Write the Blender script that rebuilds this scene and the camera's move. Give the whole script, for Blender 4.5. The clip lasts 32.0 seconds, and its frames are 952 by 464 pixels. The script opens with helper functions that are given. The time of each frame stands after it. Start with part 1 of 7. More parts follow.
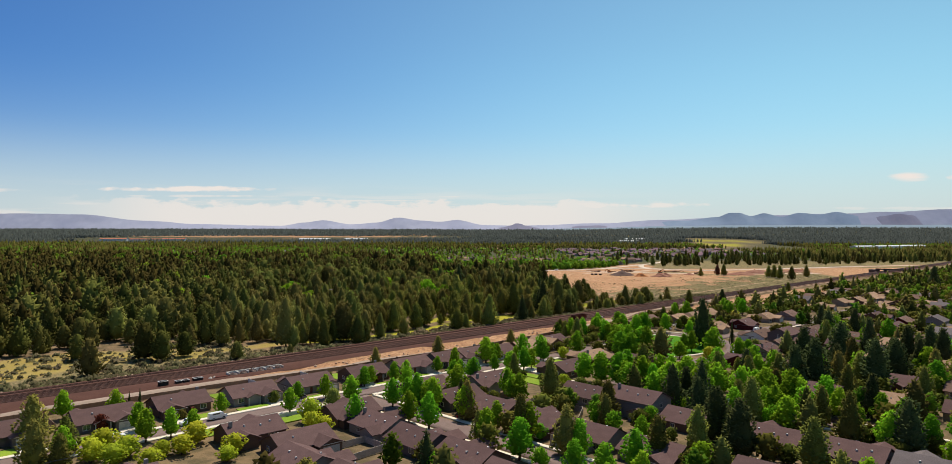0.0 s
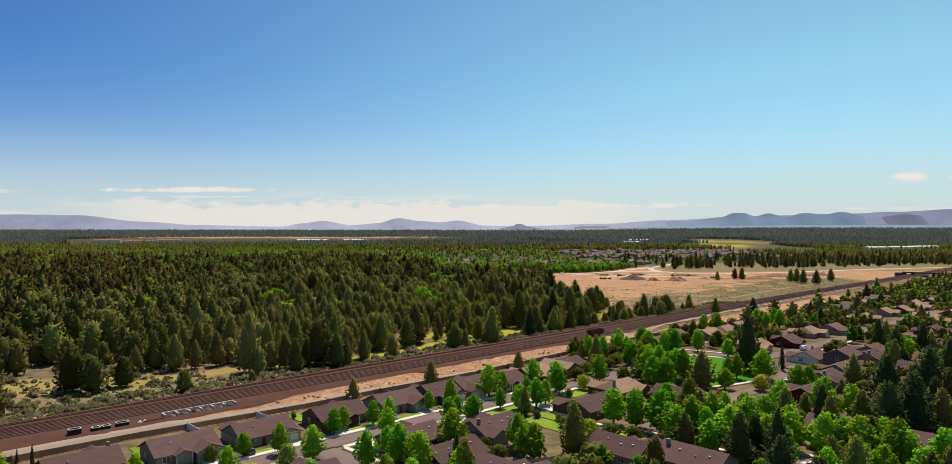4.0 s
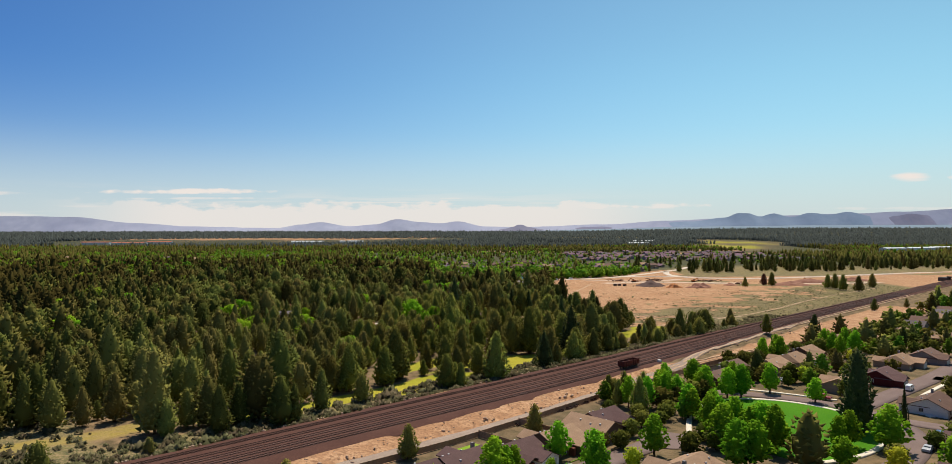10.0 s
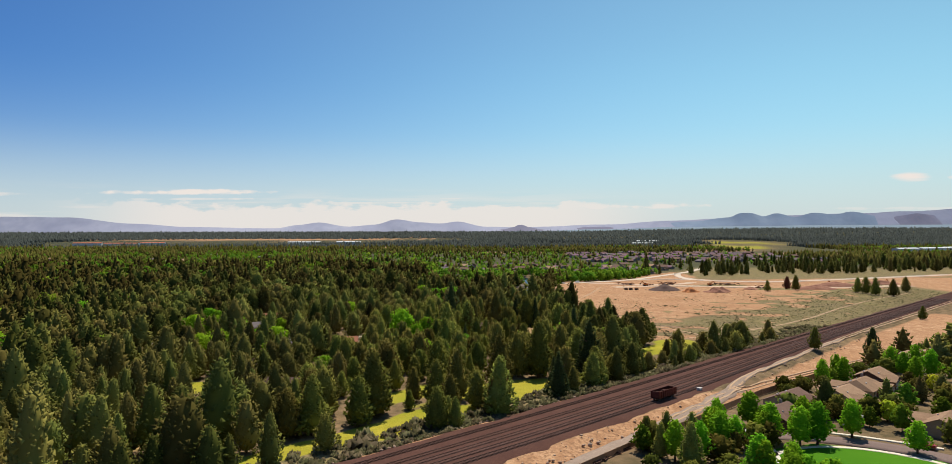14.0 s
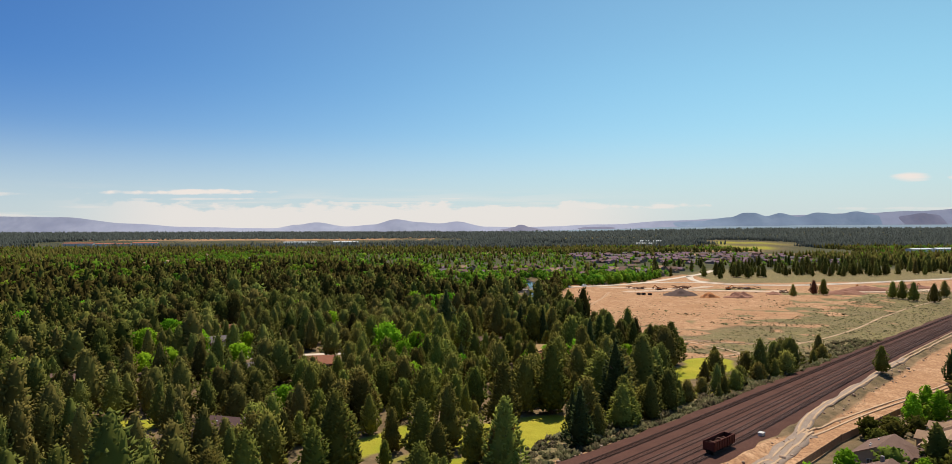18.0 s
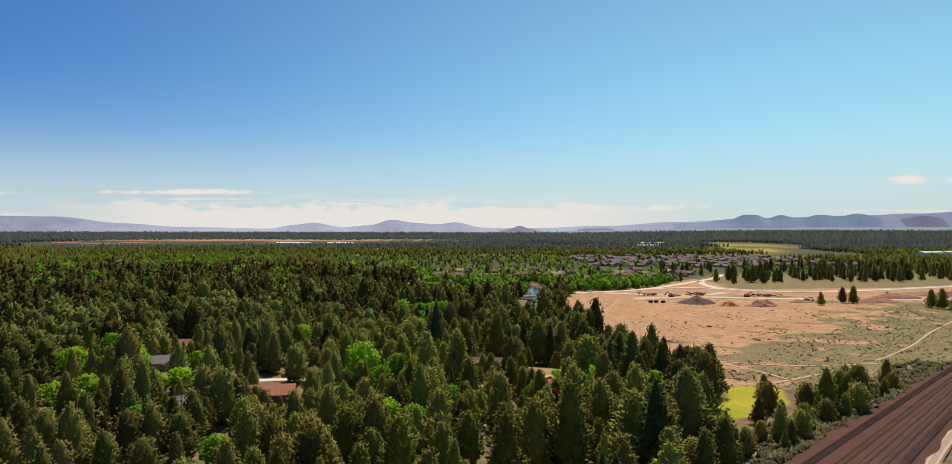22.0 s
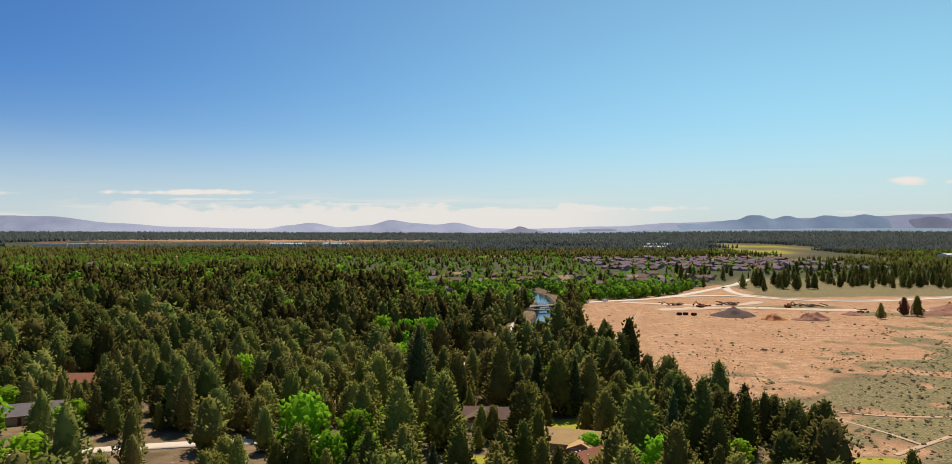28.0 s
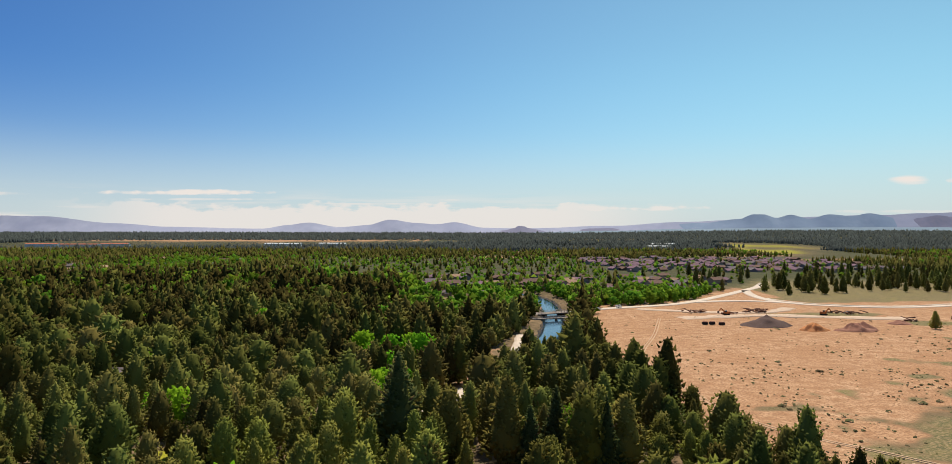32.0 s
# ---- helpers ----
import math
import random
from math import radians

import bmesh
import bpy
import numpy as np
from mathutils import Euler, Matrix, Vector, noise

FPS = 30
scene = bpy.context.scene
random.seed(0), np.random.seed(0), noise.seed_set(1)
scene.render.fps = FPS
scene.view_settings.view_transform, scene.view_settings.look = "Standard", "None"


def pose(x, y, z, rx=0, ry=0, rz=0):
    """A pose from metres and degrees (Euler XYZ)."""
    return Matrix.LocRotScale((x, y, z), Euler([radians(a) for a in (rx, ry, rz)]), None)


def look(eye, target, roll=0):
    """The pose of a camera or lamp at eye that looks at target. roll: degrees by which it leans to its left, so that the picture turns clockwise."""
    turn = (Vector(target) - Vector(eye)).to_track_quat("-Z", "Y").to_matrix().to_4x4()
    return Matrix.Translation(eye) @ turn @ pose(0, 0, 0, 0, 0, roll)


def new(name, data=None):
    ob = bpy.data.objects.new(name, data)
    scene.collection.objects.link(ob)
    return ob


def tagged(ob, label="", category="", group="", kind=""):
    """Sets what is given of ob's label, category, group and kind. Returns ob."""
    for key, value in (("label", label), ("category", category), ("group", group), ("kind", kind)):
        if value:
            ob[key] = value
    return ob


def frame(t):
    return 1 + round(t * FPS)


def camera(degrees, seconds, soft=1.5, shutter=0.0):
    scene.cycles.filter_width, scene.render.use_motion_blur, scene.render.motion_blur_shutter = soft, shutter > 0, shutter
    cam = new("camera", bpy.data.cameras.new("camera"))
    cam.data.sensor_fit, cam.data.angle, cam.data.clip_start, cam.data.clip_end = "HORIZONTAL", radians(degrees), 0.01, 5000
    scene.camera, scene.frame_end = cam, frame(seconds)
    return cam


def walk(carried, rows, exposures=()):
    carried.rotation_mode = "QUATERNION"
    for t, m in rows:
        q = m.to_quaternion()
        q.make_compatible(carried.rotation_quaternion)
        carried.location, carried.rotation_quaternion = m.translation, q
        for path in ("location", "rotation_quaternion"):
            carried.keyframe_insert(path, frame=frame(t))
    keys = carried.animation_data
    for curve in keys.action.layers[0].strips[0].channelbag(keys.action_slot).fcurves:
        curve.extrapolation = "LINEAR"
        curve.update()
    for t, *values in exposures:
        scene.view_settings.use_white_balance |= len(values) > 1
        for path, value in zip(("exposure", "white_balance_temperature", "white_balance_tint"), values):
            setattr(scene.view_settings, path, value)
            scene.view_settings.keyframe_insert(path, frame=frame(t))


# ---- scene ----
# ================= camera: level flight along +Y, 57 m up, with a slight drift =================
cam = camera(70, 32.0, soft=0.62)
SPEED = 13.57
# seconds, left and right edge lift of the horizon, sideways drift of the aim
SWAY = [(0, -6, 0, 0), (3, -5, 0, 1.5), (6, -3, 0, 1.7), (9, -2, 0, 2), (12, 0, 0, 2.2), (16, 0, 0, 2.5), (19, 0, 0, 2.5),
        (20, -.5, 1.5, 1.3), (21, -1, 3.5, .1), (22, -1, 4.5, -1), (25, -1, 6.5, -.7), (28, -1, 6.5, -.4), (31, -.5, 6, 0), (32, -.5, 5, 0)]
# seconds, sideways, lead and height of the eye against an even straight flight
DRIFT = [(0, -1.8, 5.3, 56.7), (4, -1.7, 4.0, 57.5), (8, -1.4, 2.7, 57.9), (12, -1.0, 1.3, 57.5), (16, -0.5, 0.0, 57.05), (20, 0.3, -1.4, 56.9), (24, 1.2, -2.7, 56.65), (28, 2.0, -3.6, 56.35), (32, 2.6, -4.3, 56.0)]
rows = []
for t, lo, hi, dx in SWAY:
    pitch = math.degrees(math.atan(((lo + hi) / 2 + 379.7 - 382) / 1119.7))
    roll = math.degrees((hi - lo) / 1460) - 0.13
    yaw = dx / 1119.7
    ex, ey, ez = (float(np.interp(t, [d[0] for d in DRIFT], [d[k] for d in DRIFT])) for k in (1, 2, 3))
    eye = Vector((ex, SPEED * t + ey, ez))
    aim = eye + Vector((-math.sin(yaw), math.cos(yaw), math.tan(math.radians(pitch))))
    rows.append((t, look(eye, aim, roll)))
walk(cam, rows)

# ================= sky, sun =================
SUN_EL, SUN_AZ = radians(63), radians(10)          # azimuth from +Y towards +X
world = bpy.data.worlds.new("world")
scene.world = world
world.use_nodes = True
wn, wl = world.node_tree.nodes, world.node_tree.links
bg = wn["Background"]
sky = wn.new("ShaderNodeTexSky")
sky.sky_type, sky.sun_disc = "NISHITA", False
sky.sun_elevation, sky.sun_rotation = SUN_EL, SUN_AZ
sky.altitude, sky.air_density, sky.dust_density, sky.ozone_density = 1100, 1.0, 0.6, 2.2
bg.inputs["Strength"].default_value = 0.094


def wnode(kind, **kw):
    n = wn.new(kind)
    for k, v in kw.items():
        n.inputs[int(k[1:])].default_value = v
    return n


# thin cloud streaks low over the horizon, and one small cloud
geo = wnode("ShaderNodeTexCoord")
sep = wnode("ShaderNodeSeparateXYZ")
wl.new(geo.outputs["Generated"], sep.inputs[0])


def wmath(op, a, b=None):
    n = wn.new("ShaderNodeMath")
    n.operation = op
    for i, v in enumerate((a, b)):
        if v is None:
            continue
        if isinstance(v, (int, float)):
            n.inputs[i].default_value = v
        else:
            wl.new(v, n.inputs[i])
    return n.outputs[0]


def wramp(src, lo, hi):
    n = wn.new("ShaderNodeMapRange")
    n.interpolation_type = "SMOOTHSTEP"
    wl.new(src, n.inputs[0])
    n.inputs[1].default_value, n.inputs[2].default_value = lo, hi
    return n.outputs[0]


mp = wnode("ShaderNodeMapping")
mp.inputs["Scale"].default_value = (5, 5, 70)
wl.new(geo.outputs["Generated"], mp.inputs[0])
cn = wnode("ShaderNodeTexNoise")
cn.inputs["Scale"].default_value, cn.inputs["Detail"].default_value, cn.inputs["Roughness"].default_value = 1.0, 6, 0.6
wl.new(mp.outputs[0], cn.inputs["Vector"])
band = wmath("MULTIPLY", wramp(sep.outputs[2], 0.066, 0.030), wramp(sep.outputs[2], -0.01, 0.012))
puff = wmath("MULTIPLY", wmath("MULTIPLY", wramp(cn.outputs[0], 0.44, 0.60), band), wramp(sep.outputs[0], 0.35, -0.05))
low = wmath("MULTIPLY", wramp(sep.outputs[2], 0.15, -0.03), 0.85)
dxc = wmath("DIVIDE", wmath("SUBTRACT", wmath("DIVIDE", sep.outputs[0], sep.outputs[1]), 0.637), 0.036)
dzc = wmath("DIVIDE", wmath("SUBTRACT", wmath("DIVIDE", sep.outputs[2], sep.outputs[1]), 0.0775), 0.0085)
r2 = wmath("ADD", wmath("MULTIPLY", dxc, dxc), wmath("MULTIPLY", dzc, dzc))
r2 = wmath("ADD", r2, wmath("MULTIPLY", wmath("SUBTRACT", cn.outputs[0], 0.5), 2.4))
small = wmath("MULTIPLY", wmath("MULTIPLY", wramp(r2, 1.0, 0.0), 1.0), wmath("GREATER_THAN", sep.outputs[1], 0.3))
mp2 = wnode("ShaderNodeMapping")
mp2.inputs["Scale"].default_value = (22, 22, 60)
wl.new(geo.outputs["Generated"], mp2.inputs[0])
cn2 = wnode("ShaderNodeTexNoise")
cn2.inputs["Scale"].default_value, cn2.inputs["Detail"].default_value, cn2.inputs["Roughness"].default_value = 1.0, 5, 0.6
wl.new(mp2.outputs[0], cn2.inputs["Vector"])
heap_z = wmath("ADD", sep.outputs[2], wmath("MULTIPLY", wmath("SUBTRACT", cn2.outputs[0], 0.5), 0.050))
bank = wmath("MULTIPLY", wmath("MULTIPLY", wramp(heap_z, 0.041, 0.033), 0.75), wramp(sep.outputs[0], 0.34, 0.10))
bank = wmath("MULTIPLY", wmath("MULTIPLY", bank, wramp(sep.outputs[0], -0.56, -0.40)), wmath("GREATER_THAN", sep.outputs[1], 0.2))
streaks = None
for cx, cz, rx, rz, amt in ((-0.43, 0.0575, 0.135, 0.0045, 0.95), (-0.40, 0.0475, 0.14, 0.0022, 0.55), (0.24, 0.0345, 0.13, 0.0050, 0.75), (-0.16, 0.041, 0.10, 0.0018, 0.6),
                            (-0.69, 0.056, 0.035, 0.0035, 0.5), (-0.03, 0.047, 0.03, 0.0015, 0.5), (0.62, 0.031, 0.16, 0.0030, 0.35), (0.70, 0.0775, 0.012, 0.005, 0.5)):
    ax_ = wmath("DIVIDE", wmath("SUBTRACT", wmath("DIVIDE", sep.outputs[0], sep.outputs[1]), cx), rx)
    az_ = wmath("DIVIDE", wmath("SUBTRACT", wmath("DIVIDE", sep.outputs[2], sep.outputs[1]), cz), rz)
    rr_ = wmath("ADD", wmath("ADD", wmath("MULTIPLY", ax_, ax_), wmath("MULTIPLY", az_, az_)), wmath("MULTIPLY", wmath("SUBTRACT", cn2.outputs[0], 0.48), 5.0))
    one = wmath("MULTIPLY", wmath("MULTIPLY", wramp(rr_, 1.0, 0.0), amt), wmath("GREATER_THAN", sep.outputs[1], 0.3))
    streaks = one if streaks is None else wmath("MAXIMUM", streaks, one)
mask = wmath("MAXIMUM", wmath("MAXIMUM", wmath("MULTIPLY", puff, 0.5), small), wmath("MAXIMUM", bank, streaks))
mixc = wn.new("ShaderNodeMix")
mixc.data_type = "RGBA"
wl.new(mask, mixc.inputs[0])
# deeper blue away from the sun, paler towards it
side = wramp(wmath("ADD", wmath("MULTIPLY", sep.outputs[0], 0.95), wmath("MULTIPLY", sep.outputs[1], 0.3)), -0.55, 0.95)
tone = wn.new("ShaderNodeMix")
tone.data_type = "RGBA"
wl.new(side, tone.inputs[0])
tone.inputs[6].default_value, tone.inputs[7].default_value = (0.29, 0.57, 0.95, 1), (1.24, 1.60, 1.33, 1)
tintn = wn.new("ShaderNodeMix")
tintn.data_type, tintn.blend_type = "RGBA", "MULTIPLY"
wl.new(wramp(sep.outputs[2], -0.05, 0.24), tintn.inputs[0])
wl.new(sky.outputs[0], tintn.inputs[6])
wl.new(tone.outputs[2], tintn.inputs[7])
hazy = wn.new("ShaderNodeMix")
hazy.data_type = "RGBA"
wl.new(low, hazy.inputs[0])
wl.new(tintn.outputs[2], hazy.inputs[6])
hazy.inputs[7].default_value = (5.9, 6.9, 7.6, 1)
wl.new(hazy.outputs[2], mixc.inputs[6])
mixc.inputs[7].default_value = (9.2, 8.4, 7.8, 1)
wl.new(mixc.outputs[2], bg.inputs["Color"])

sun_data = bpy.data.lights.new("sun", "SUN")
sun_data.energy, sun_data.angle, sun_data.color = 5.0, radians(0.53), (1.0, 0.93, 0.80)
sun = new("sun", sun_data)
sdir = Vector((math.sin(SUN_AZ) * math.cos(SUN_EL), math.cos(SUN_AZ) * math.cos(SUN_EL), math.sin(SUN_EL)))
sun.matrix_world = look(sdir * 300, (0, 0, 0))
scene.view_settings.exposure = 0.0

# ================= frame of the railway: s along, n towards the houses =================
RAIL_A = radians(44.0)
DS = Vector((math.cos(RAIL_A), math.sin(RAIL_A), 0))
DN = Vector((math.sin(RAIL_A), -math.cos(RAIL_A), 0))
ORG = Vector((0, 368, 0))


def sn(s, n, z=0.0):
    return ORG + DS * s + DN * n + Vector((0, 0, z))


def sn_pose(s, n, z=0.0, turn=0.0):
    """A pose whose x runs along the railway and y away from the houses."""
    p = sn(s, n, z)
    return pose(p.x, p.y, p.z, 0, 0, 44.0 + turn)


# ================= materials =================
def material(name, rough=0.9, metal=0.0, spec=0.06):
    m = bpy.data.materials.new(name)
    m.use_nodes = True
    b = m.node_tree.nodes["Principled BSDF"]
    b.inputs["Roughness"].default_value = rough
    b.inputs["Metallic"].default_value = metal
    b.inputs["Specular IOR Level"].default_value = spec
    return m, m.node_tree.nodes, m.node_tree.links, b


def rgb(c):
    return (c[0], c[1], c[2], 1)


def mix(nodes, links, fac, a, b, blend="MIX"):
    n = nodes.new("ShaderNodeMix")
    n.data_type, n.blend_type = "RGBA", blend
    for i, v in ((0, fac), (6, a), (7, b)):
        if isinstance(v, (int, float)):
            n.inputs[i].default_value = v
        elif isinstance(v, tuple):
            n.inputs[i].default_value = rgb(v)
        else:
            links.new(v, n.inputs[i])
    return n.outputs[2]


def noise_fac(nodes, links, scale, detail=4, lo=0.35, hi=0.65, coord="Object", stretch=None):
    tc = nodes.new("ShaderNodeTexCoord")
    src = tc.outputs[coord]
    if stretch:
        mpn = nodes.new("ShaderNodeMapping")
        mpn.inputs["Scale"].default_value = stretch
        links.new(src, mpn.inputs[0])
        src = mpn.outputs[0]
    t = nodes.new("ShaderNodeTexNoise")
    t.inputs["Scale"].default_value, t.inputs["Detail"].default_value = scale, detail
    links.new(src, t.inputs["Vector"])
    r = nodes.new("ShaderNodeMapRange")
    r.inputs[1].default_value, r.inputs[2].default_value = lo, hi
    links.new(t.outputs[0], r.inputs[0])
    return r.outputs[0], t.outputs[0]


def bump(nodes, links, b, height, strength=0.4, dist=0.05):
    n = nodes.new("ShaderNodeBump")
    n.inputs["Strength"].default_value, n.inputs["Distance"].default_value = strength, dist
    links.new(height, n.inputs["Height"])
    links.new(n.outputs[0], b.inputs["Normal"])


def surface(name, c1, c2, scale=0.3, fine=6.0, c3=None, rough=0.9, metal=0.0, spec=0.06, relief=0.3, vary=0.0, stretch=None):
    """Two tones in large patches, a third in fine grain, optional shift from piece to piece."""
    m, nodes, links, b = material(name, rough, metal, spec)
    f, _ = noise_fac(nodes, links, scale, 4, stretch=stretch)
    g, raw = noise_fac(nodes, links, fine, 3, 0.3, 0.75, stretch=stretch)
    col = mix(nodes, links, f, c1, c2)
    col = mix(nodes, links, g, col, c3 if c3 else tuple(0.72 * x for x in c1))
    if vary:
        oi = nodes.new("ShaderNodeObjectInfo")
        mr = nodes.new("ShaderNodeMapRange")
        mr.inputs[3].default_value, mr.inputs[4].default_value = 1 - vary, 1 + vary
        links.new(oi.outputs["Random"], mr.inputs[0])
        hsv = nodes.new("ShaderNodeHueSaturation")
        links.new(col, hsv.inputs["Color"])
        links.new(mr.outputs[0], hsv.inputs["Value"])
        col = hsv.outputs[0]
    links.new(col, b.inputs["Base Color"])
    if relief:
        bump(nodes, links, b, raw, relief)
    return m


def leaf_material(name, c1, c2, vary=0.25, hue=0.03, through_light=0.3, attr=False):
    m = bpy.data.materials.new(name)
    m.use_nodes = True
    nodes, links = m.node_tree.nodes, m.node_tree.links
    nodes.remove(nodes["Principled BSDF"])
    gi = nodes.new("ShaderNodeNewGeometry")
    col = mix(nodes, links, gi.outputs["Random Per Island"], c1, c2)
    hsv = nodes.new("ShaderNodeHueSaturation")
    links.new(col, hsv.inputs["Color"])
    if attr:
        at = nodes.new("ShaderNodeAttribute")
        at.attribute_name = "tint"
        rnd = at.outputs["Fac"]
    else:
        rnd = nodes.new("ShaderNodeObjectInfo").outputs["Random"]
    mv = nodes.new("ShaderNodeMapRange")
    mv.inputs[3].default_value, mv.inputs[4].default_value = 1 - vary, 1 + vary
    links.new(rnd, mv.inputs[0])
    links.new(mv.outputs[0], hsv.inputs["Value"])
    w = nodes.new("ShaderNodeMath")
    w.operation = "PINGPONG"
    links.new(rnd, w.inputs[0])
    w.inputs[1].default_value = 0.173
    mh = nodes.new("ShaderNodeMapRange")
    mh.inputs[2].default_value = 0.173
    mh.inputs[3].default_value, mh.inputs[4].default_value = 0.5 - hue, 0.5 + hue
    links.new(w.outputs[0], mh.inputs[0])
    links.new(mh.outputs[0], hsv.inputs["Hue"])
    d = nodes.new("ShaderNodeBsdfDiffuse")
    tr = nodes.new("ShaderNodeBsdfTranslucent")
    links.new(hsv.outputs[0], d.inputs[0])
    links.new(hsv.outputs[0], tr.inputs[0])
    ms = nodes.new("ShaderNodeMixShader")
    ms.inputs[0].default_value = through_light
    links.new(d.outputs[0], ms.inputs[1])
    links.new(tr.outputs[0], ms.inputs[2])
    links.new(ms.outputs[0], nodes["Material Output"].inputs[0])
    return m


M_PINE = leaf_material("pine_needles", (0.122, 0.116, 0.023), (0.208, 0.192, 0.038), 0.42, 0.035, 0.06)
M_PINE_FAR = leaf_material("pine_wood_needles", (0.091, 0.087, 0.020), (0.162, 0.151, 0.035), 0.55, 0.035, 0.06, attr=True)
M_FIR = leaf_material("fir_needles", (0.045, 0.058, 0.020), (0.095, 0.108, 0.036), 0.3, 0.02, 0.2)
M_LEAF = leaf_material("bright_leaves", (0.150, 0.305, 0.013), (0.265, 0.460, 0.026), 0.30, 0.025, 0.45)
M_LEAF_FAR = leaf_material("bright_wood_leaves", (0.080, 0.150, 0.012), (0.165, 0.255, 0.024), 0.40, 0.03, 0.4, attr=True)
M_SAGE = leaf_material("sage_leaves", (0.075, 0.072, 0.032), (0.185, 0.152, 0.085), 0.4, 0.03, 0.2, attr=True)
# greyed far needles: distance haze mixed into their base colour
M_FAR_WOOD = leaf_material("hazed_distant_needles", (0.086, 0.098, 0.088), (0.112, 0.126, 0.114), 0.25, 0.03, 0.45, attr=True)
M_YELLOWLEAF = leaf_material("yellow_green_leaves", (0.360, 0.400, 0.020), (0.540, 0.560, 0.050), 0.2, 0.02, 0.45)
M_MAROON = leaf_material("maroon_leaves", (0.060, 0.012, 0.010), (0.130, 0.028, 0.020), 0.2, 0.01, 0.3)
M_BARK = surface("bark", (0.13, 0.075, 0.045), (0.20, 0.11, 0.065), 2, 9, relief=0.6)
M_BALLAST = surface("ballast", (0.104, 0.048, 0.035), (0.136, 0.064, 0.046), 0.15, 3.0, (0.070, 0.033, 0.025), relief=0.5)
M_RAIL = surface("rail_steel", (0.095, 0.048, 0.035), (0.15, 0.085, 0.065), 2, 20, rough=0.6, metal=0.2, relief=0)
M_TIE = surface("tie_wood", (0.080, 0.044, 0.034), (0.112, 0.062, 0.048), 1, 9, vary=0.3)
M_TIE_PALE = surface("grey_tie_wood", (0.112, 0.066, 0.054), (0.160, 0.100, 0.084), 0.12, 9, (0.08, 0.046, 0.038))
M_ASPHALT = surface("asphalt", (0.205, 0.140, 0.120), (0.245, 0.172, 0.148), 0.12, 4, (0.16, 0.115, 0.10), rough=0.85)
M_CONCRETE = surface("concrete", (0.72, 0.62, 0.49), (0.80, 0.71, 0.58), 0.4, 5, (0.62, 0.53, 0.41))
M_LAWN = surface("lawn_grass", (0.060, 0.190, 0.006), (0.092, 0.240, 0.010), 0.06, 4, (0.045, 0.145, 0.005), relief=0.5)
M_RUT = surface("rutted_dirt", (0.50, 0.33, 0.20), (0.58, 0.40, 0.26), 0.2, 3, (0.43, 0.27, 0.16))
M_TRACK = surface("wheel_track_dirt", (0.62, 0.50, 0.39), (0.72, 0.60, 0.49), 0.2, 3, (0.54, 0.42, 0.31))
M_GRAVEL_LANE = surface("gravel_lane", (0.33, 0.245, 0.185), (0.40, 0.30, 0.23), 0.2, 3, (0.26, 0.19, 0.145))
M_WATER, _n, _l, _b = material("canal_water", 0.12, 0, 0.5)
_b.inputs["Base Color"].default_value = (0.02, 0.045, 0.075, 1)
_f, _r = noise_fac(_n, _l, 0.8, 3)
bump(_n, _l, _b, _r, 0.25, 0.1)
# pale violet and blue of hills and slope: distance haze put into base colours
M_HILL = surface("hazed_hill_scrub", (0.43, 0.43, 0.53), (0.48, 0.48, 0.56), 0.004, 0.02, (0.40, 0.405, 0.505), relief=0)
M_HILL_NEAR = surface("hazed_hill_red_scrub", (0.33, 0.31, 0.39), (0.36, 0.32, 0.38), 0.006, 0.03, (0.30, 0.29, 0.37), relief=0)
M_HILL_DARK = surface("hazed_hill_forest", (0.32, 0.385, 0.49), (0.35, 0.415, 0.51), 0.004, 0.03, (0.30, 0.37, 0.47), relief=0)
M_SLOPE = surface("hazed_slope_forest", (0.21, 0.265, 0.31), (0.245, 0.30, 0.345), 0.004, 0.03, (0.19, 0.245, 0.29), relief=0)

# ================= mesh helpers =================
rng = np.random.default_rng(7)


def mesh_np(name, verts, quads=None, tris=None, mats=(), tint=None, smooth=False):
    """A mesh from arrays of corners and faces."""
    me = bpy.data.meshes.new(name)
    verts = np.asarray(verts, dtype=np.float32).reshape(-1, 3)
    loops, starts, at = [], [], 0
    for faces, k in ((quads, 4), (tris, 3)):
        if faces is not None and len(faces):
            f = np.asarray(faces, dtype=np.int32).reshape(-1, k)
            loops.append(f.ravel())
            starts.append(at + np.arange(len(f), dtype=np.int32) * k)
            at += f.size
    loops, starts = np.concatenate(loops), np.concatenate(starts)
    me.vertices.add(len(verts))
    me.vertices.foreach_set("co", verts.ravel())
    me.loops.add(len(loops))
    me.loops.foreach_set("vertex_index", loops)
    me.polygons.add(len(starts))
    me.polygons.foreach_set("loop_start", starts)
    me.update(calc_edges=True)
    if smooth:
        me.polygons.foreach_set("use_smooth", np.ones(len(starts), dtype=bool))
    if tint is not None:
        a = me.attributes.new("tint", "FLOAT", "POINT")
        a.data.foreach_set("value", np.asarray(tint, dtype=np.float32))
    for m in mats:
        me.materials.append(m)
    me.validate()
    return me


def bm_mesh(name, bm, mat):
    me = bpy.data.meshes.new(name)
    bm.to_mesh(me)
    bm.free()
    me.materials.append(mat)
    return me


def part(name, bm, mat, parent, label=""):
    me = bm if isinstance(bm, bpy.types.Mesh) else bm_mesh(name, bm, mat)
    ob = new(name, me)
    ob.parent = parent
    return tagged(ob, label)


def thing(name, label, category, group="", kind="", at=None):
    ob = tagged(new(name), label, category, group, kind)
    if at is not None:
        ob.matrix_world = at
    return ob


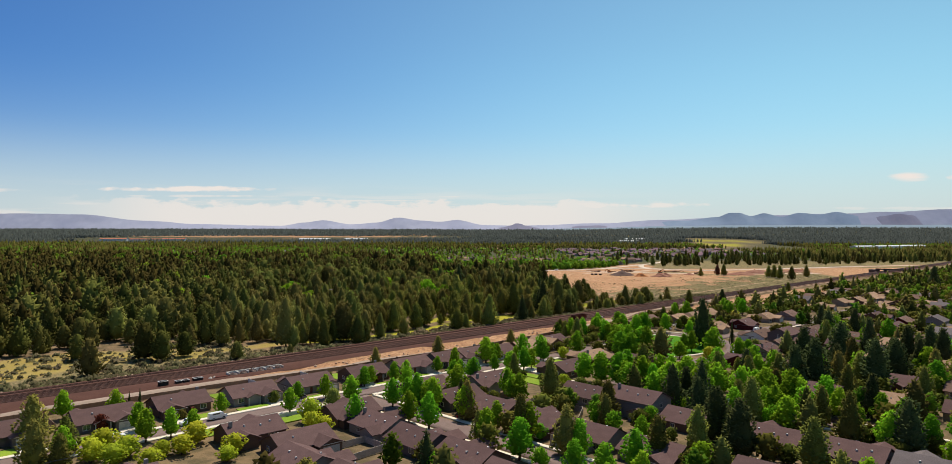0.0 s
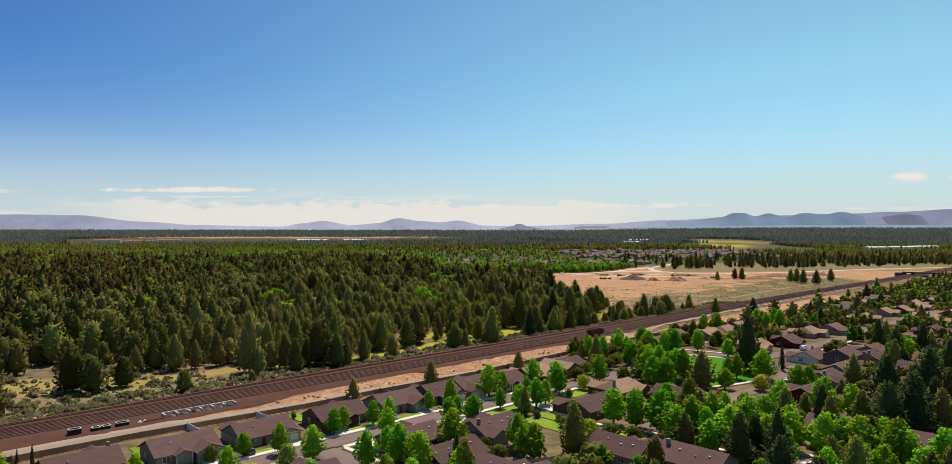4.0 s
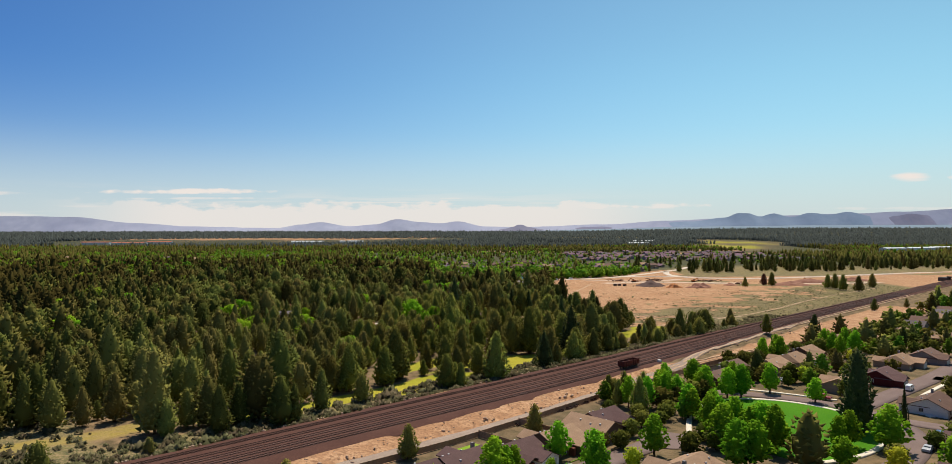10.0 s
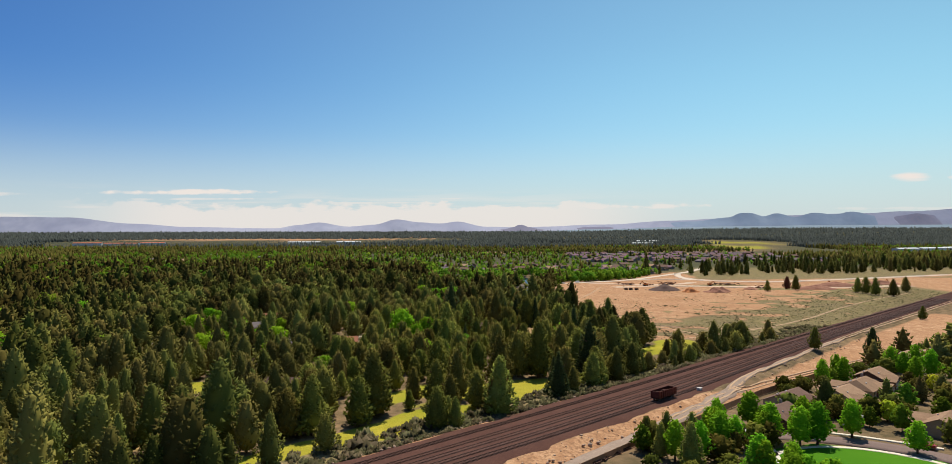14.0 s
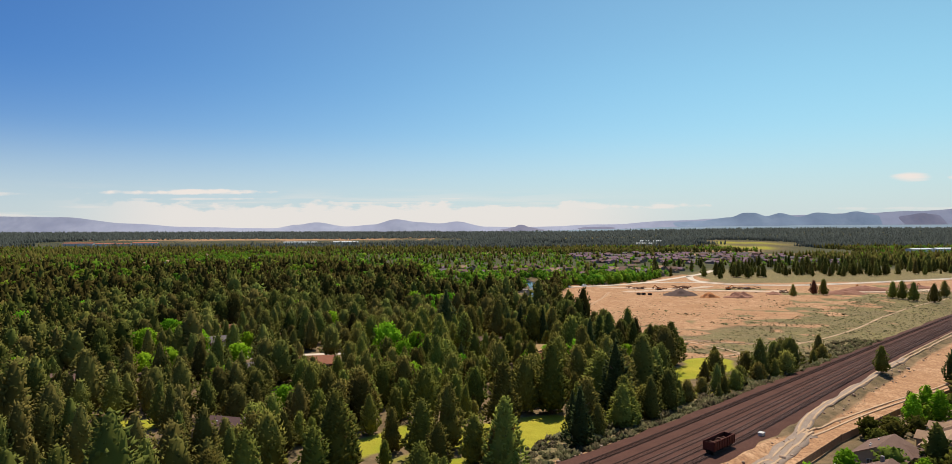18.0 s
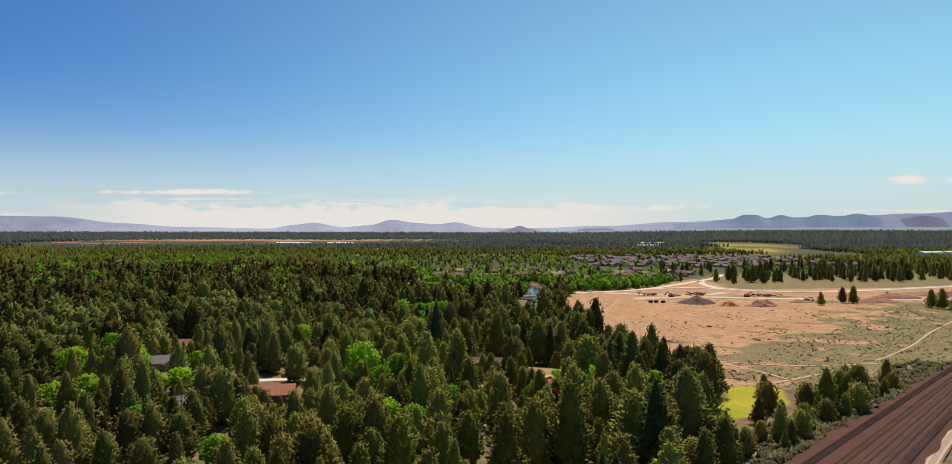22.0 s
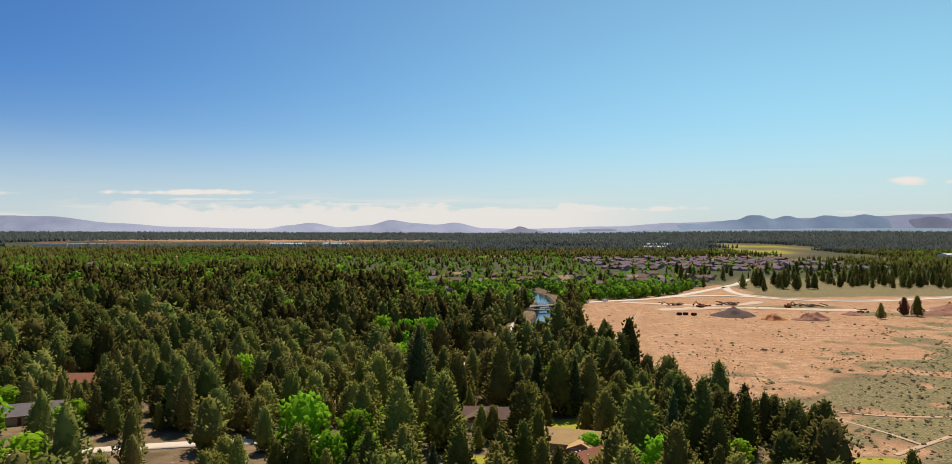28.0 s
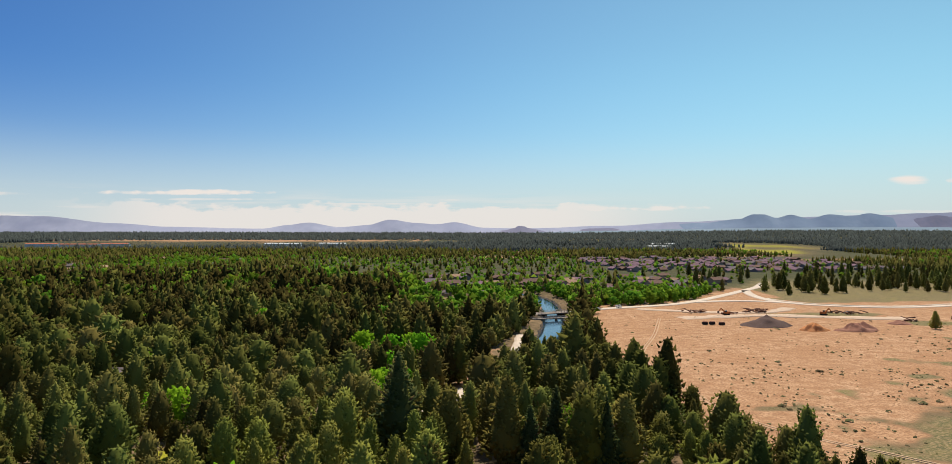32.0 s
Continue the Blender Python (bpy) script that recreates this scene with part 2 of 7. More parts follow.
def box(bm, x0, x1, y0, y1, z0, z1):
    v = [bm.verts.new(p) for p in ((x0, y0, z0), (x1, y0, z0), (x1, y1, z0), (x0, y1, z0),
                                   (x0, y0, z1), (x1, y0, z1), (x1, y1, z1), (x0, y1, z1))]
    for f in ((3, 2, 1, 0), (4, 5, 6, 7), (0, 1, 5, 4), (1, 2, 6, 5), (2, 3, 7, 6), (3, 0, 4, 7)):
        bm.faces.new([v[i] for i in f])
    return bm


def boxes(*dims):
    bm = bmesh.new()
    for d in dims:
        box(bm, *d)
    return bm


def smooth01(x):
    x = np.clip(x, 0, 1)
    return x * x * (3 - 2 * x)


_lat = np.random.default_rng(3).random((256, 256))


def vnoise(x, y, scale, octaves=3):
    """Smooth value noise in 0..1."""
    out, amp, tot = 0, 1.0, 0
    for o in range(octaves):
        u, v = np.asarray(x) / scale * 2 ** o + 17 * o, np.asarray(y) / scale * 2 ** o + 31 * o
        i, j = np.floor(u).astype(int), np.floor(v).astype(int)
        fu, fv = smooth01(u - i), smooth01(v - j)
        a, b = _lat[i % 256, j % 256], _lat[(i + 1) % 256, j % 256]
        c, d = _lat[i % 256, (j + 1) % 256], _lat[(i + 1) % 256, (j + 1) % 256]
        out = out + amp * ((a * (1 - fu) + b * fu) * (1 - fv) + (c * (1 - fu) + d * fu) * fv)
        tot += amp
        amp *= 0.5
    return out / tot


def to_sn(x, y):
    x, y = np.asarray(x, float), np.asarray(y, float) - 368
    return DS.x * x + DS.y * y, DN.x * x + DN.y * y


def near_line(x, y, pts):
    """Distance to a polyline."""
    best = np.full(np.shape(x), 1e9)
    for (ax, ay), (bx, by) in zip(pts[:-1], pts[1:]):
        dx, dy = bx - ax, by - ay
        t = np.clip(((x - ax) * dx + (y - ay) * dy) / (dx * dx + dy * dy), 0, 1)
        best = np.minimum(best, np.hypot(x - ax - t * dx, y - ay - t * dy))
    return best


# ================= plan of the land =================
CANAL = [(18, 735), (34, 772), (44, 808), (51, 850), (55, 890), (60, 950), (61, 1000), (50, 1050), (20, 1090)]
TOP_ROAD = [(-150, 770), (-60, 822), (-10, 859), (34, 887), (66, 908), (104, 931), (128, 941), (159, 958), (194, 996), (230, 1043), (262, 1086), (288, 1120), (330, 1200)]
EAST_ROAD = [(262, 1084), (249, 1042), (243, 1000), (246, 968), (264, 951), (292, 940), (325, 937), (372, 953), (450, 985), (600, 1050), (900, 1150)]
FENCE = [(-230, 21), (-153, 23), (-130, 25), (-105, 27.3), (-78, 27), (-40, 29), (-5, 28), (28, 26.5), (72, 26.5), (110, 26), (150, 29), (200, 35), (270, 40)]     # s, n
FOREST_LAWNS = [(60, -38, 22, 11), (16, -34, 16, 7), (-12, -32, 14, 6), (-66, -41, 16, 7), (26, -60, 18, 9), (-33, -126, 16, 10),
                (166, -46, 26, 8), (190, -53, 12, 9), (130, -27, 12, 3), (38, -48, 20, 7), (109, -219, 9, 5), (100, -207, 7, 4), (166, -128, 8, 5), (104, -214, 4, 10), (132, -172, 5, 4), (100, -70, 14, 9), (120, -120, 14, 8), (-40, -34, 14, 5)]
DRY_SPOTS = [(-165, -62, 50, 14), (-97, -48, 22, 8), (-133, -51, 24, 10), (-180, -76, 40, 16), (-143, -41, 20, 6), (-205, -55, 40, 20), (-60, -70, 20, 9)]


def field_edge(y):
    """X of the wood's edge along the open field."""
    return np.interp(y, [482, 497, 520, 545, 562, 573, 590, 615, 640, 660, 700, 770, 850, 900, 930], [66, 73, 85, 88, 92, 78, 69, 69, 66, 58, 54, 61, 72, 84, 92])


def road_side(x, y):
    """Above zero: on the near side of the top road."""
    return np.interp(x, [p[0] for p in TOP_ROAD], [p[1] for p in TOP_ROAD]) - y


def in_field(x, y):
    s, n = to_sn(x, y)
    e = np.minimum(x - field_edge(y), np.minimum(-n - 17, road_side(x, y)))
    return np.minimum(e, np.where(y < 545, -5, 50))


def land_z(x, y):
    x, y = np.asarray(x, float), np.asarray(y, float)
    s, n = to_sn(x, y)
    z = 44 * smooth01((y - 1900) / 3100) + 0 * x
    z = z + 22 * smooth01((y - 2600) / 2400) * smooth01((x - 200) / 1800)
    bn = np.interp(s, [-420, -220, -150, -60, 20, 90, 170, 250, 400, 1300], [15, 16.5, 16.5, 13.0, 12.4, 12.6, 8.5, 4.5, 2, 0])
    z = z + 1.5 * np.minimum(smooth01((18 + n) / 5), smooth01((bn + 5.5 - n) / 5)) * (np.abs(s) < 1400)
    lump = vnoise(x, y, 9, 3)
    bank = smooth01((n - bn - 0.5) / 3) * smooth01((bn + 9 - n) / 3) * smooth01((s + 100) / 20) * smooth01((330 - s) / 30)
    z = z + bank * (lump * 2.4 - 0.6)
    d = near_line(x, y, CANAL)
    z = z - 2.6 * smooth01((9.5 - d) / 3.5)
    return z


def axis(lo, a, b, hi, step, grow=1.13):
    mid = list(np.arange(a, b, step))
    up, dn, g = [b], [a], step
    while up[-1] < hi:
        g *= grow
        up.append(up[-1] + g)
    g = step
    while dn[-1] > lo:
        g *= grow
        dn.append(dn[-1] - g)
    return np.array(dn[:0:-1] + mid + up)


def ground_material():
    m, nodes, links, b = material("earth", 0.95, 0, 0.04)
    at = nodes.new("ShaderNodeAttribute")
    at.attribute_name = "zone"
    sp = nodes.new("ShaderNodeSeparateColor")
    links.new(at.outputs["Color"], sp.inputs[0])
    big, _ = noise_fac(nodes, links, 0.035, 4)
    mid, rawm = noise_fac(nodes, links, 0.22, 6, 0.40, 0.62)
    fine, raw = noise_fac(nodes, links, 1.1, 5, 0.44, 0.66)
    tiny, _ = noise_fac(nodes, links, 5.0, 2, 0.3, 0.75)

    def edge(src, amount=0.55):
        a = nodes.new("ShaderNodeMath")
        a.operation = "MULTIPLY_ADD"
        links.new(rawm, a.inputs[0])
        a.inputs[1].default_value = amount
        links.new(src, a.inputs[2])
        r = nodes.new("ShaderNodeMapRange")
        r.interpolation_type = "SMOOTHSTEP"
        r.inputs[1].default_value, r.inputs[2].default_value = 0.5 + amount * 0.5 - 0.22, 0.5 + amount * 0.5 + 0.22
        links.new(a.outputs[0], r.inputs[0])
        return r.outputs[0]

    floor = mix(nodes, links, big, (0.21, 0.140, 0.078), (0.30, 0.195, 0.105))
    floor = mix(nodes, links, mid, floor, (0.135, 0.098, 0.052))
    dirt = mix(nodes, links, big, (0.52, 0.28, 0.143), (0.64, 0.385, 0.217))
    dirt = mix(nodes, links, mid, dirt, (0.43, 0.225, 0.115))
    dirt = mix(nodes, links, fine, dirt, (0.31, 0.165, 0.088))
    sage = mix(nodes, links, big, (0.165, 0.130, 0.066), (0.215, 0.185, 0.062))
    sage = mix(nodes, links, mid, sage, (0.130, 0.120, 0.055))
    sage = mix(nodes, links, fine, sage, (0.36, 0.25, 0.13))
    grass = mix(nodes, links, big, (0.25, 0.28, 0.018), (0.46, 0.38, 0.045))
    grass = mix(nodes, links, mid, grass, (0.35, 0.31, 0.03))
    col = mix(nodes, links, edge(sp.outputs[2]), floor, sage)
    col = mix(nodes, links, edge(sp.outputs[0]), col, dirt)
    col = mix(nodes, links, edge(sp.outputs[1], 0.3), col, grass)
    inv = nodes.new("ShaderNodeMath")
    inv.operation = "SUBTRACT"
    inv.inputs[0].default_value = 1.0
    links.new(at.outputs["Alpha"], inv.inputs[1])
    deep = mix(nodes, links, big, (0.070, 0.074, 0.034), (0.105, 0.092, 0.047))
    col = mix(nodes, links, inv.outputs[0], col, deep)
    col = mix(nodes, links, tiny, col, mix(nodes, links, 0.75, (0.05, 0.04, 0.03), col))
    links.new(col, b.inputs["Base Color"])
    bump(nodes, links, b, raw, 0.9, 0.35)
    return m


def blob(s, n, spots, wob):
    out = np.zeros(np.shape(s))
    for a, b, ra, rb in spots:
        r = np.hypot((s - a) / ra, (n - b) / rb)
        out = np.maximum(out, smooth01((1.35 - r + wob) / 0.7))
    return out


gx = axis(-5200, -230, 390, 5200, 3.8)
gy = axis(-500, 150, 960, 4940, 3.8)
GX, GY = np.meshgrid(gx, gy)
GS, GN = to_sn(GX, GY)
GZ = land_z(GX, GY) + (vnoise(GX, GY, 14, 2) - 0.5) * 0.35
wob = vnoise(GX, GY, 12, 2) - 0.5
fld = in_field(GX, GY)
zone = np.zeros(GX.shape + (4,), dtype=np.float32)
zone[..., 3] = 1
green_side = smooth01((594 + 1.05 * (GX - 116) - GY) / 60 + 0.5 + 3.2 * wob) * (1 - 0.25 * smooth01((140 - GX) / 30))
green_side *= smooth01((460 - GX) / 50)
patch = np.maximum(0.5 * smooth01((vnoise(GX, GY, 38, 3) - 0.66) * 9) * smooth01((660 - GY) / 60), blob(GX, GY, [(146, 626, 24, 15), (170, 640, 26, 12), (98, 646, 12, 4), (128, 606, 16, 5), (200, 660, 26, 10)], 1.2 * wob))
fieldm = smooth01(fld / 6 + 0.5)
zone[..., 2] = np.maximum(fieldm * np.maximum(green_side, 0.5 * patch), smooth01((GN + 36) / 8) * smooth01((-12 - GN) / 2) * 0.95)
zone[..., 2] = np.maximum(zone[..., 2], 0.85 * smooth01((-100 - GS) / 14) * smooth01((GN + 92 + 30 * wob) / 14) * smooth01((-12 - GN) / 2))
zone[..., 0] = np.maximum(zone[..., 0], 0.52 * smooth01((-100 - GS) / 14) * smooth01((GN + 92 + 30 * wob) / 14) * smooth01((-12 - GN) / 2) * smooth01((vnoise(GX, GY, 22, 2) - 0.42) * 6))
zone[..., 0] = fieldm * (1 - green_side * 0.98) * (1 - 0.7 * patch)
bed_edge = np.interp(GS, [-420, -220, -150, -60, 20, 90, 170, 250, 400, 1300], [15, 16.5, 16.5, 13.0, 12.4, 12.6, 8.5, 4.5, 2, 0])
fence_n = np.interp(GS, [p[0] for p in FENCE], [p[1] for p in FENCE])
zone[..., 0] = np.maximum(zone[..., 0], smooth01((GN - bed_edge + 1 - 6 * smooth01((GS - 85) / 40)) / 3) * smooth01((fence_n + 1 - GN) / 2) * (GS > -260) * (GS < 420))
zone[..., 0] = np.maximum(zone[..., 0], 0.9 * smooth01((15 - near_line(GX, GY, EAST_ROAD)) / 8))
zone[..., 0] = np.maximum(zone[..., 0], 0.8 * smooth01((26 - near_line(GX, GY, TOP_ROAD[2:])) / 14) * smooth01((GX - 70) / 20))
zone[..., 0] = np.maximum(zone[..., 0], blob(GX, GY, [(-10, 735, 22, 34), (-70, 800, 40, 18), (-45, 755, 26, 22), (2, 676, 10, 16), (300, 1010, 150, 16)], wob))
zone[..., 0] = np.maximum(zone[..., 0], 0.95 * smooth01((GN + 18.5 + 4 * wob) / 2) * smooth01((-11.5 - GN) / 2) * smooth01((90 - GS) / 60))
lawn_on = blob(GS, GN, FOREST_LAWNS, wob)
dry_on = blob(GS, GN, DRY_SPOTS, wob)
zone[..., 1] = np.maximum(lawn_on, 0.47 * dry_on)
zone[..., 0] = np.maximum(zone[..., 0] * (1 - lawn_on), 0.50 * dry_on)
CLEARINGS = [(120, 2250, 170, 60), (330, 2650, 170, 80), (-250, 2450, 200, 70), (480, 2150, 110, 50), (-650, 2000, 160, 50), (-500, 1800, 120, 30), (60, 1960, 110, 35)]     # x, y, half-widths
# meadows and pale clearings far out
zone[..., 1] = np.maximum(zone[..., 1], blob(GX, GY, [(860, 2380, 150, 200), (1010, 2780, 150, 260), (560, 3300, 260, 120)], wob) * 0.62)
zone[..., 0] = np.maximum(zone[..., 0], blob(GX, GY, [(600, 1840, 150, 60), (780, 1850, 150, 60), (640, 2050, 140, 70), (-1000, 3250, 760, 190), (-300, 3500, 300, 110), (225, 1030, 26, 20), (210, 880, 90, 45)] + CLEARINGS, wob) * 0.9)
weeds = blob(GX, GY, [(245, 893, 38, 12), (288, 850, 22, 12), (310, 1000, 60, 18), (420, 1040, 90, 20), (170, 1000, 22, 8)], wob)
zone[..., 2] = np.maximum(zone[..., 2], weeds)
zone[..., 0] *= 1 - 0.9 * weeds
grassy = smooth01((GY - 962 - 0.1 * (GX - 260)) / 16 + wob) * smooth01((GX - 258) / 14) * smooth01((900 - GX) / 60) * smooth01((1330 - GY) / 80) * smooth01((near_line(GX, GY, EAST_ROAD) - 7) / 5)
zone[..., 2] = np.maximum(zone[..., 2], 0.9 * grassy)
zone[..., 0] *= 1 - 0.75 * grassy
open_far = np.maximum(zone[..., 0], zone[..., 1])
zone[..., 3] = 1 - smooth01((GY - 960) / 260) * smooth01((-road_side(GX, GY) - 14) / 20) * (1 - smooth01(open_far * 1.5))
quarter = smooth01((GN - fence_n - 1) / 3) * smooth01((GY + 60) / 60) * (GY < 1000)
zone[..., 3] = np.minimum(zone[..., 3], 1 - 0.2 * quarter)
gi = np.arange(GX.size).reshape(GX.shape)
gq = np.stack([gi[:-1, :-1], gi[:-1, 1:], gi[1:, 1:], gi[1:, :-1]], -1).reshape(-1, 4)
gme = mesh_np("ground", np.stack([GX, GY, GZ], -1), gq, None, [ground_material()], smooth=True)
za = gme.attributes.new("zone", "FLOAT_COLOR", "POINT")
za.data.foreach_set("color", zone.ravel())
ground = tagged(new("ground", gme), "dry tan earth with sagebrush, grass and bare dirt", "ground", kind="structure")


def ribbon(name, pts, width, mat, label, category, lift=0.05, thick=0.12, kind="structure", wobble=0.0, step=4.0, follow=True):
    """A road-like band along a line, with thickness, that follows the land."""
    p = np.array(pts, float)
    seg = np.hypot(*np.diff(p, axis=0).T)
    cum = np.r_[0, np.cumsum(seg)]
    d = np.linspace(0, cum[-1], max(2, int(cum[-1] / step) + 1))
    for _ in range(1):
        x, y = np.interp(d, cum, p[:, 0]), np.interp(d, cum, p[:, 1])
    if len(p) > 2:
        k = np.ones(7) / 7
        for _ in range(3):
            xs, ys = np.convolve(np.pad(x, 3, "edge"), k, "valid"), np.convolve(np.pad(y, 3, "edge"), k, "valid")
            x[1:-1], y[1:-1] = xs[1:-1], ys[1:-1]
    tx, ty = np.gradient(x), np.gradient(y)
    ln = np.hypot(tx, ty)
    nx, ny = -ty / ln, tx / ln
    w = width / 2 * (1 + wobble * (vnoise(x, y, 6, 2) - 0.5) * 2)
    cols = []
    for side in (1, 0.34, -0.34, -1):
        cx, cy = x + nx * w * side, y + ny * w * side
        z = (land_z(cx, cy) if follow else 0 * cx) + lift + (0.18 if follow else 0)
        cols.append(np.stack([cx, cy, z], -1))
    top = np.stack(cols, 1)
    low = top[:, [0, 3]] - np.array([0, 0, thick + 0.25])
    allv = np.concatenate([top, low], 1)
    n = len(d)
    ix = np.arange(n * 6).reshape(n, 6)
    q = []
    for a, b in ((0, 1), (1, 2), (2, 3), (4, 0), (3, 5)):
        q.append(np.stack([ix[:-1, a], ix[:-1, b], ix[1:, b], ix[1:, a]], -1))
    me = mesh_np(name, allv, np.concatenate(q), None, [mat])
    return tagged(new(name, me), label, category, kind=kind)


def sn_line(pts):
    return [(sn(a, b).x, sn(a, b).y) for a, b in pts]


# ================= railway =================
def yard_near(s):
    return np.interp(s, [-420, -220, -150, -60, 20, 90, 170, 250, 400, 1300], [4, 6, 8.5, 10.5, 12.4, 12.6, 8.5, 4.5, 2, 0])


def bed_near(s):
    return np.interp(s, [-420, -220, -150, -60, 20, 90, 170, 250, 400, 1300], [15, 16.5, 16.5, 13.0, 12.4, 12.6, 8.5, 4.5, 2, 0])


def bed_far(s):
    return np.interp(s, [-420, 60, 300, 1300], [-12.3, -12.5, -15, -17])


bed_s = np.arange(-420, 1300, 5.0)
prof = [(0, -1.6, 1.0), (0, 0, 1.62), (0.25, 0, 1.74), (0.5, 0, 1.78), (0.75, 0, 1.74), (1, 0, 1.62), (1, 1.6, 1.0)]
bv = []
for s in bed_s:
    f, e = float(bed_far(s)), float(bed_near(s))
    for k, off, z in prof:
        edge_wob = (vnoise(s, k * 90, 9, 2) - 0.5) * (2.0 if k in (0, 1) else 0)
        bv.append(tuple(sn(s, f + (e - f) * k + off + edge_wob, z + 0.18)))
k = len(prof)
ix = np.arange(len(bv)).reshape(-1, k)
bq = np.stack([ix[:-1, :-1], ix[:-1, 1:], ix[1:, 1:], ix[1:, :-1]], -1).reshape(-1, 4)[:, ::-1]
tagged(new("railway_bed", mesh_np("railway_bed", bv, bq, None, [M_BALLAST])),
                  "dark brown crushed-stone ballast bed of a rail yard", "railway bed", kind="structure")


TRACK_SHARE = (0.17, 0.395, 0.55, 0.70, 0.85)


def track_n(i, s):
    """Line of track i of five: the yard narrows to both sides."""
    return bed_far(s) + (yard_near(s) - bed_far(s)) * TRACK_SHARE[i]


def swept(offs, z0, z1, i, s):
    """A bar between two offsets from the line of a track."""
    n = track_n(i, s)
    cols = [[tuple(DS * float(a) + DN * float(b + o) + Vector((0, 0, z))) for a, b in zip(s, n)] for o, z in ((offs[0], z0), (offs[0], z1), (offs[1], z1), (offs[1], z0))]
    v = np.array(cols).transpose(1, 0, 2)
    ii = np.arange(v.shape[0] * 4).reshape(-1, 4)
    q = np.concatenate([np.stack([ii[:-1, a], ii[:-1, b], ii[1:, b], ii[1:, a]], -1) for a, b in ((0, 1), (1, 2), (2, 3))])
    return v.reshape(-1, 3), q


rs = np.arange(-420, 1290, 12.0)
for i in range(5):
    tr = thing("railway_track", "rusty steel railway track on wooden ties", "railway track", "tracks of the yard", at=pose(ORG.x, ORG.y, 1.94))
    for off in (-0.72, 0.72):
        v, q = swept((off - 0.055, off + 0.055), 0.0, 0.17, i, rs)
        part("rail", mesh_np("rail", v, q, None, [M_RAIL]), M_RAIL, tr, "rust-brown steel rail")
    c = np.arange(-260, 520, 0.7)
    c = c + rng.normal(0, 0.03, len(c))
    cube = np.array([(a, b, z) for z in (-0.12, 0.035) for a, b in ((-0.14, -1.25), (0.14, -1.25), (0.14, 1.25), (-0.14, 1.25))])
    tv = cube[None] + np.stack([c, track_n(i, c) + rng.normal(0, 0.05, len(c)), rng.normal(0, 0.01, len(c))], -1)[:, None]
    tv = np.stack([tv[..., 0] * DS.x + tv[..., 1] * DN.x, tv[..., 0] * DS.y + tv[..., 1] * DN.y, tv[..., 2]], -1).reshape(-1, 3)
    fq = np.array([(4, 5, 6, 7), (0, 1, 5, 4), (1, 2, 6, 5), (2, 3, 7, 6), (3, 0, 4, 7)])
    tq = (fq[None] + 8 * np.arange(len(c))[:, None, None]).reshape(-1, 4)
    t_ob = part("tie_row", mesh_np("tie_row", tv, tq, None, [M_TIE if i < 2 else M_TIE_PALE]), None, tr, "weathered wooden ties bedded in ballast")
    t_ob["kind"] = "stuff"

# ================= trees =================
def tufts(c, axis, width, length, sides, r):
    """Small open leaf tufts: a ring of corners at c and a tip along the axis."""
    n = len(c)
    axis = axis / np.linalg.norm(axis, axis=1, keepdims=True)
    a = np.cross(axis, r.normal(size=(n, 3)))
    a /= np.linalg.norm(a, axis=1, keepdims=True) + 1e-6
    b = np.cross(axis, a)
    ang = 2 * np.pi * np.arange(sides) / sides + r.uniform(-0.35, 0.35, (n, sides))
    rad = width[:, None] * r.uniform(0.6, 1.3, (n, sides))
    ring = c[:, None] + (a[:, None] * np.cos(ang)[..., None] + b[:, None] * np.sin(ang)[..., None]) * rad[..., None]
    ring += axis[:, None] * (width[:, None] * r.uniform(-0.35, 0.35, (n, sides)))[..., None]
    tip = c + axis * (length * r.uniform(0.6, 1.4, n))[:, None]
    v = np.concatenate([ring, tip[:, None]], 1)
    f = np.array([(i, (i + 1) % sides, sides) for i in range(sides)])
    return v.reshape(-1, 3), (f[None] + (sides + 1) * np.arange(n)[:, None, None]).reshape(-1, 3)


def lathe(zs, rs, sides, r, wob):
    """A closed uneven body round the z axis."""
    v, f = [], []
    for j, (z, q) in enumerate(zip(zs, rs)):
        for i in range(sides):
            a = 2 * math.pi * (i + 0.5 * (j % 2)) / sides
            k = q * (1 + r.uniform(-wob, wob))
            v.append((k * math.cos(a), k * math.sin(a), z))
    v += [(0, 0, zs[0] - 0.05), (0, 0, zs[-1] + 0.05 * (zs[-1] - zs[0]))]
    for j in range(len(zs) - 1):
        for i in range(sides):
            p, q = j * sides + i, j * sides + (i + 1) % sides
            f += [(p, q, q + sides), (p, q + sides, p + sides)]
    top = (len(zs) - 1) * sides
    for i in range(sides):
        f += [((i + 1) % sides, i, len(v) - 2), (top + i, top + (i + 1) % sides, len(v) - 1)]
    return np.array(v), np.array(f)


PROFILES = {
    "pine": lambda u: np.minimum(1, (u + 0.24) * 2.4) * (1 - u) ** 0.60 * 1.06 + 0.02,
    "fir": lambda u: np.minimum(1, (u + 0.03) * 9) * (1 - u) ** 0.95 + 0.02,
    "juniper": lambda u: np.minimum(1, (u + 0.16) * 2.8) * (1 - u) ** 0.42 * 1.04 + 0.02,
    "column": lambda u: np.minimum(1, (u + 0.16) * 2.5) * (1 - u) ** 0.50 * 1.15 + 0.02,
    "round": lambda u: np.sqrt(np.clip(1 - (2 * u - 0.95) ** 2 * 0.95, 0, 1))}


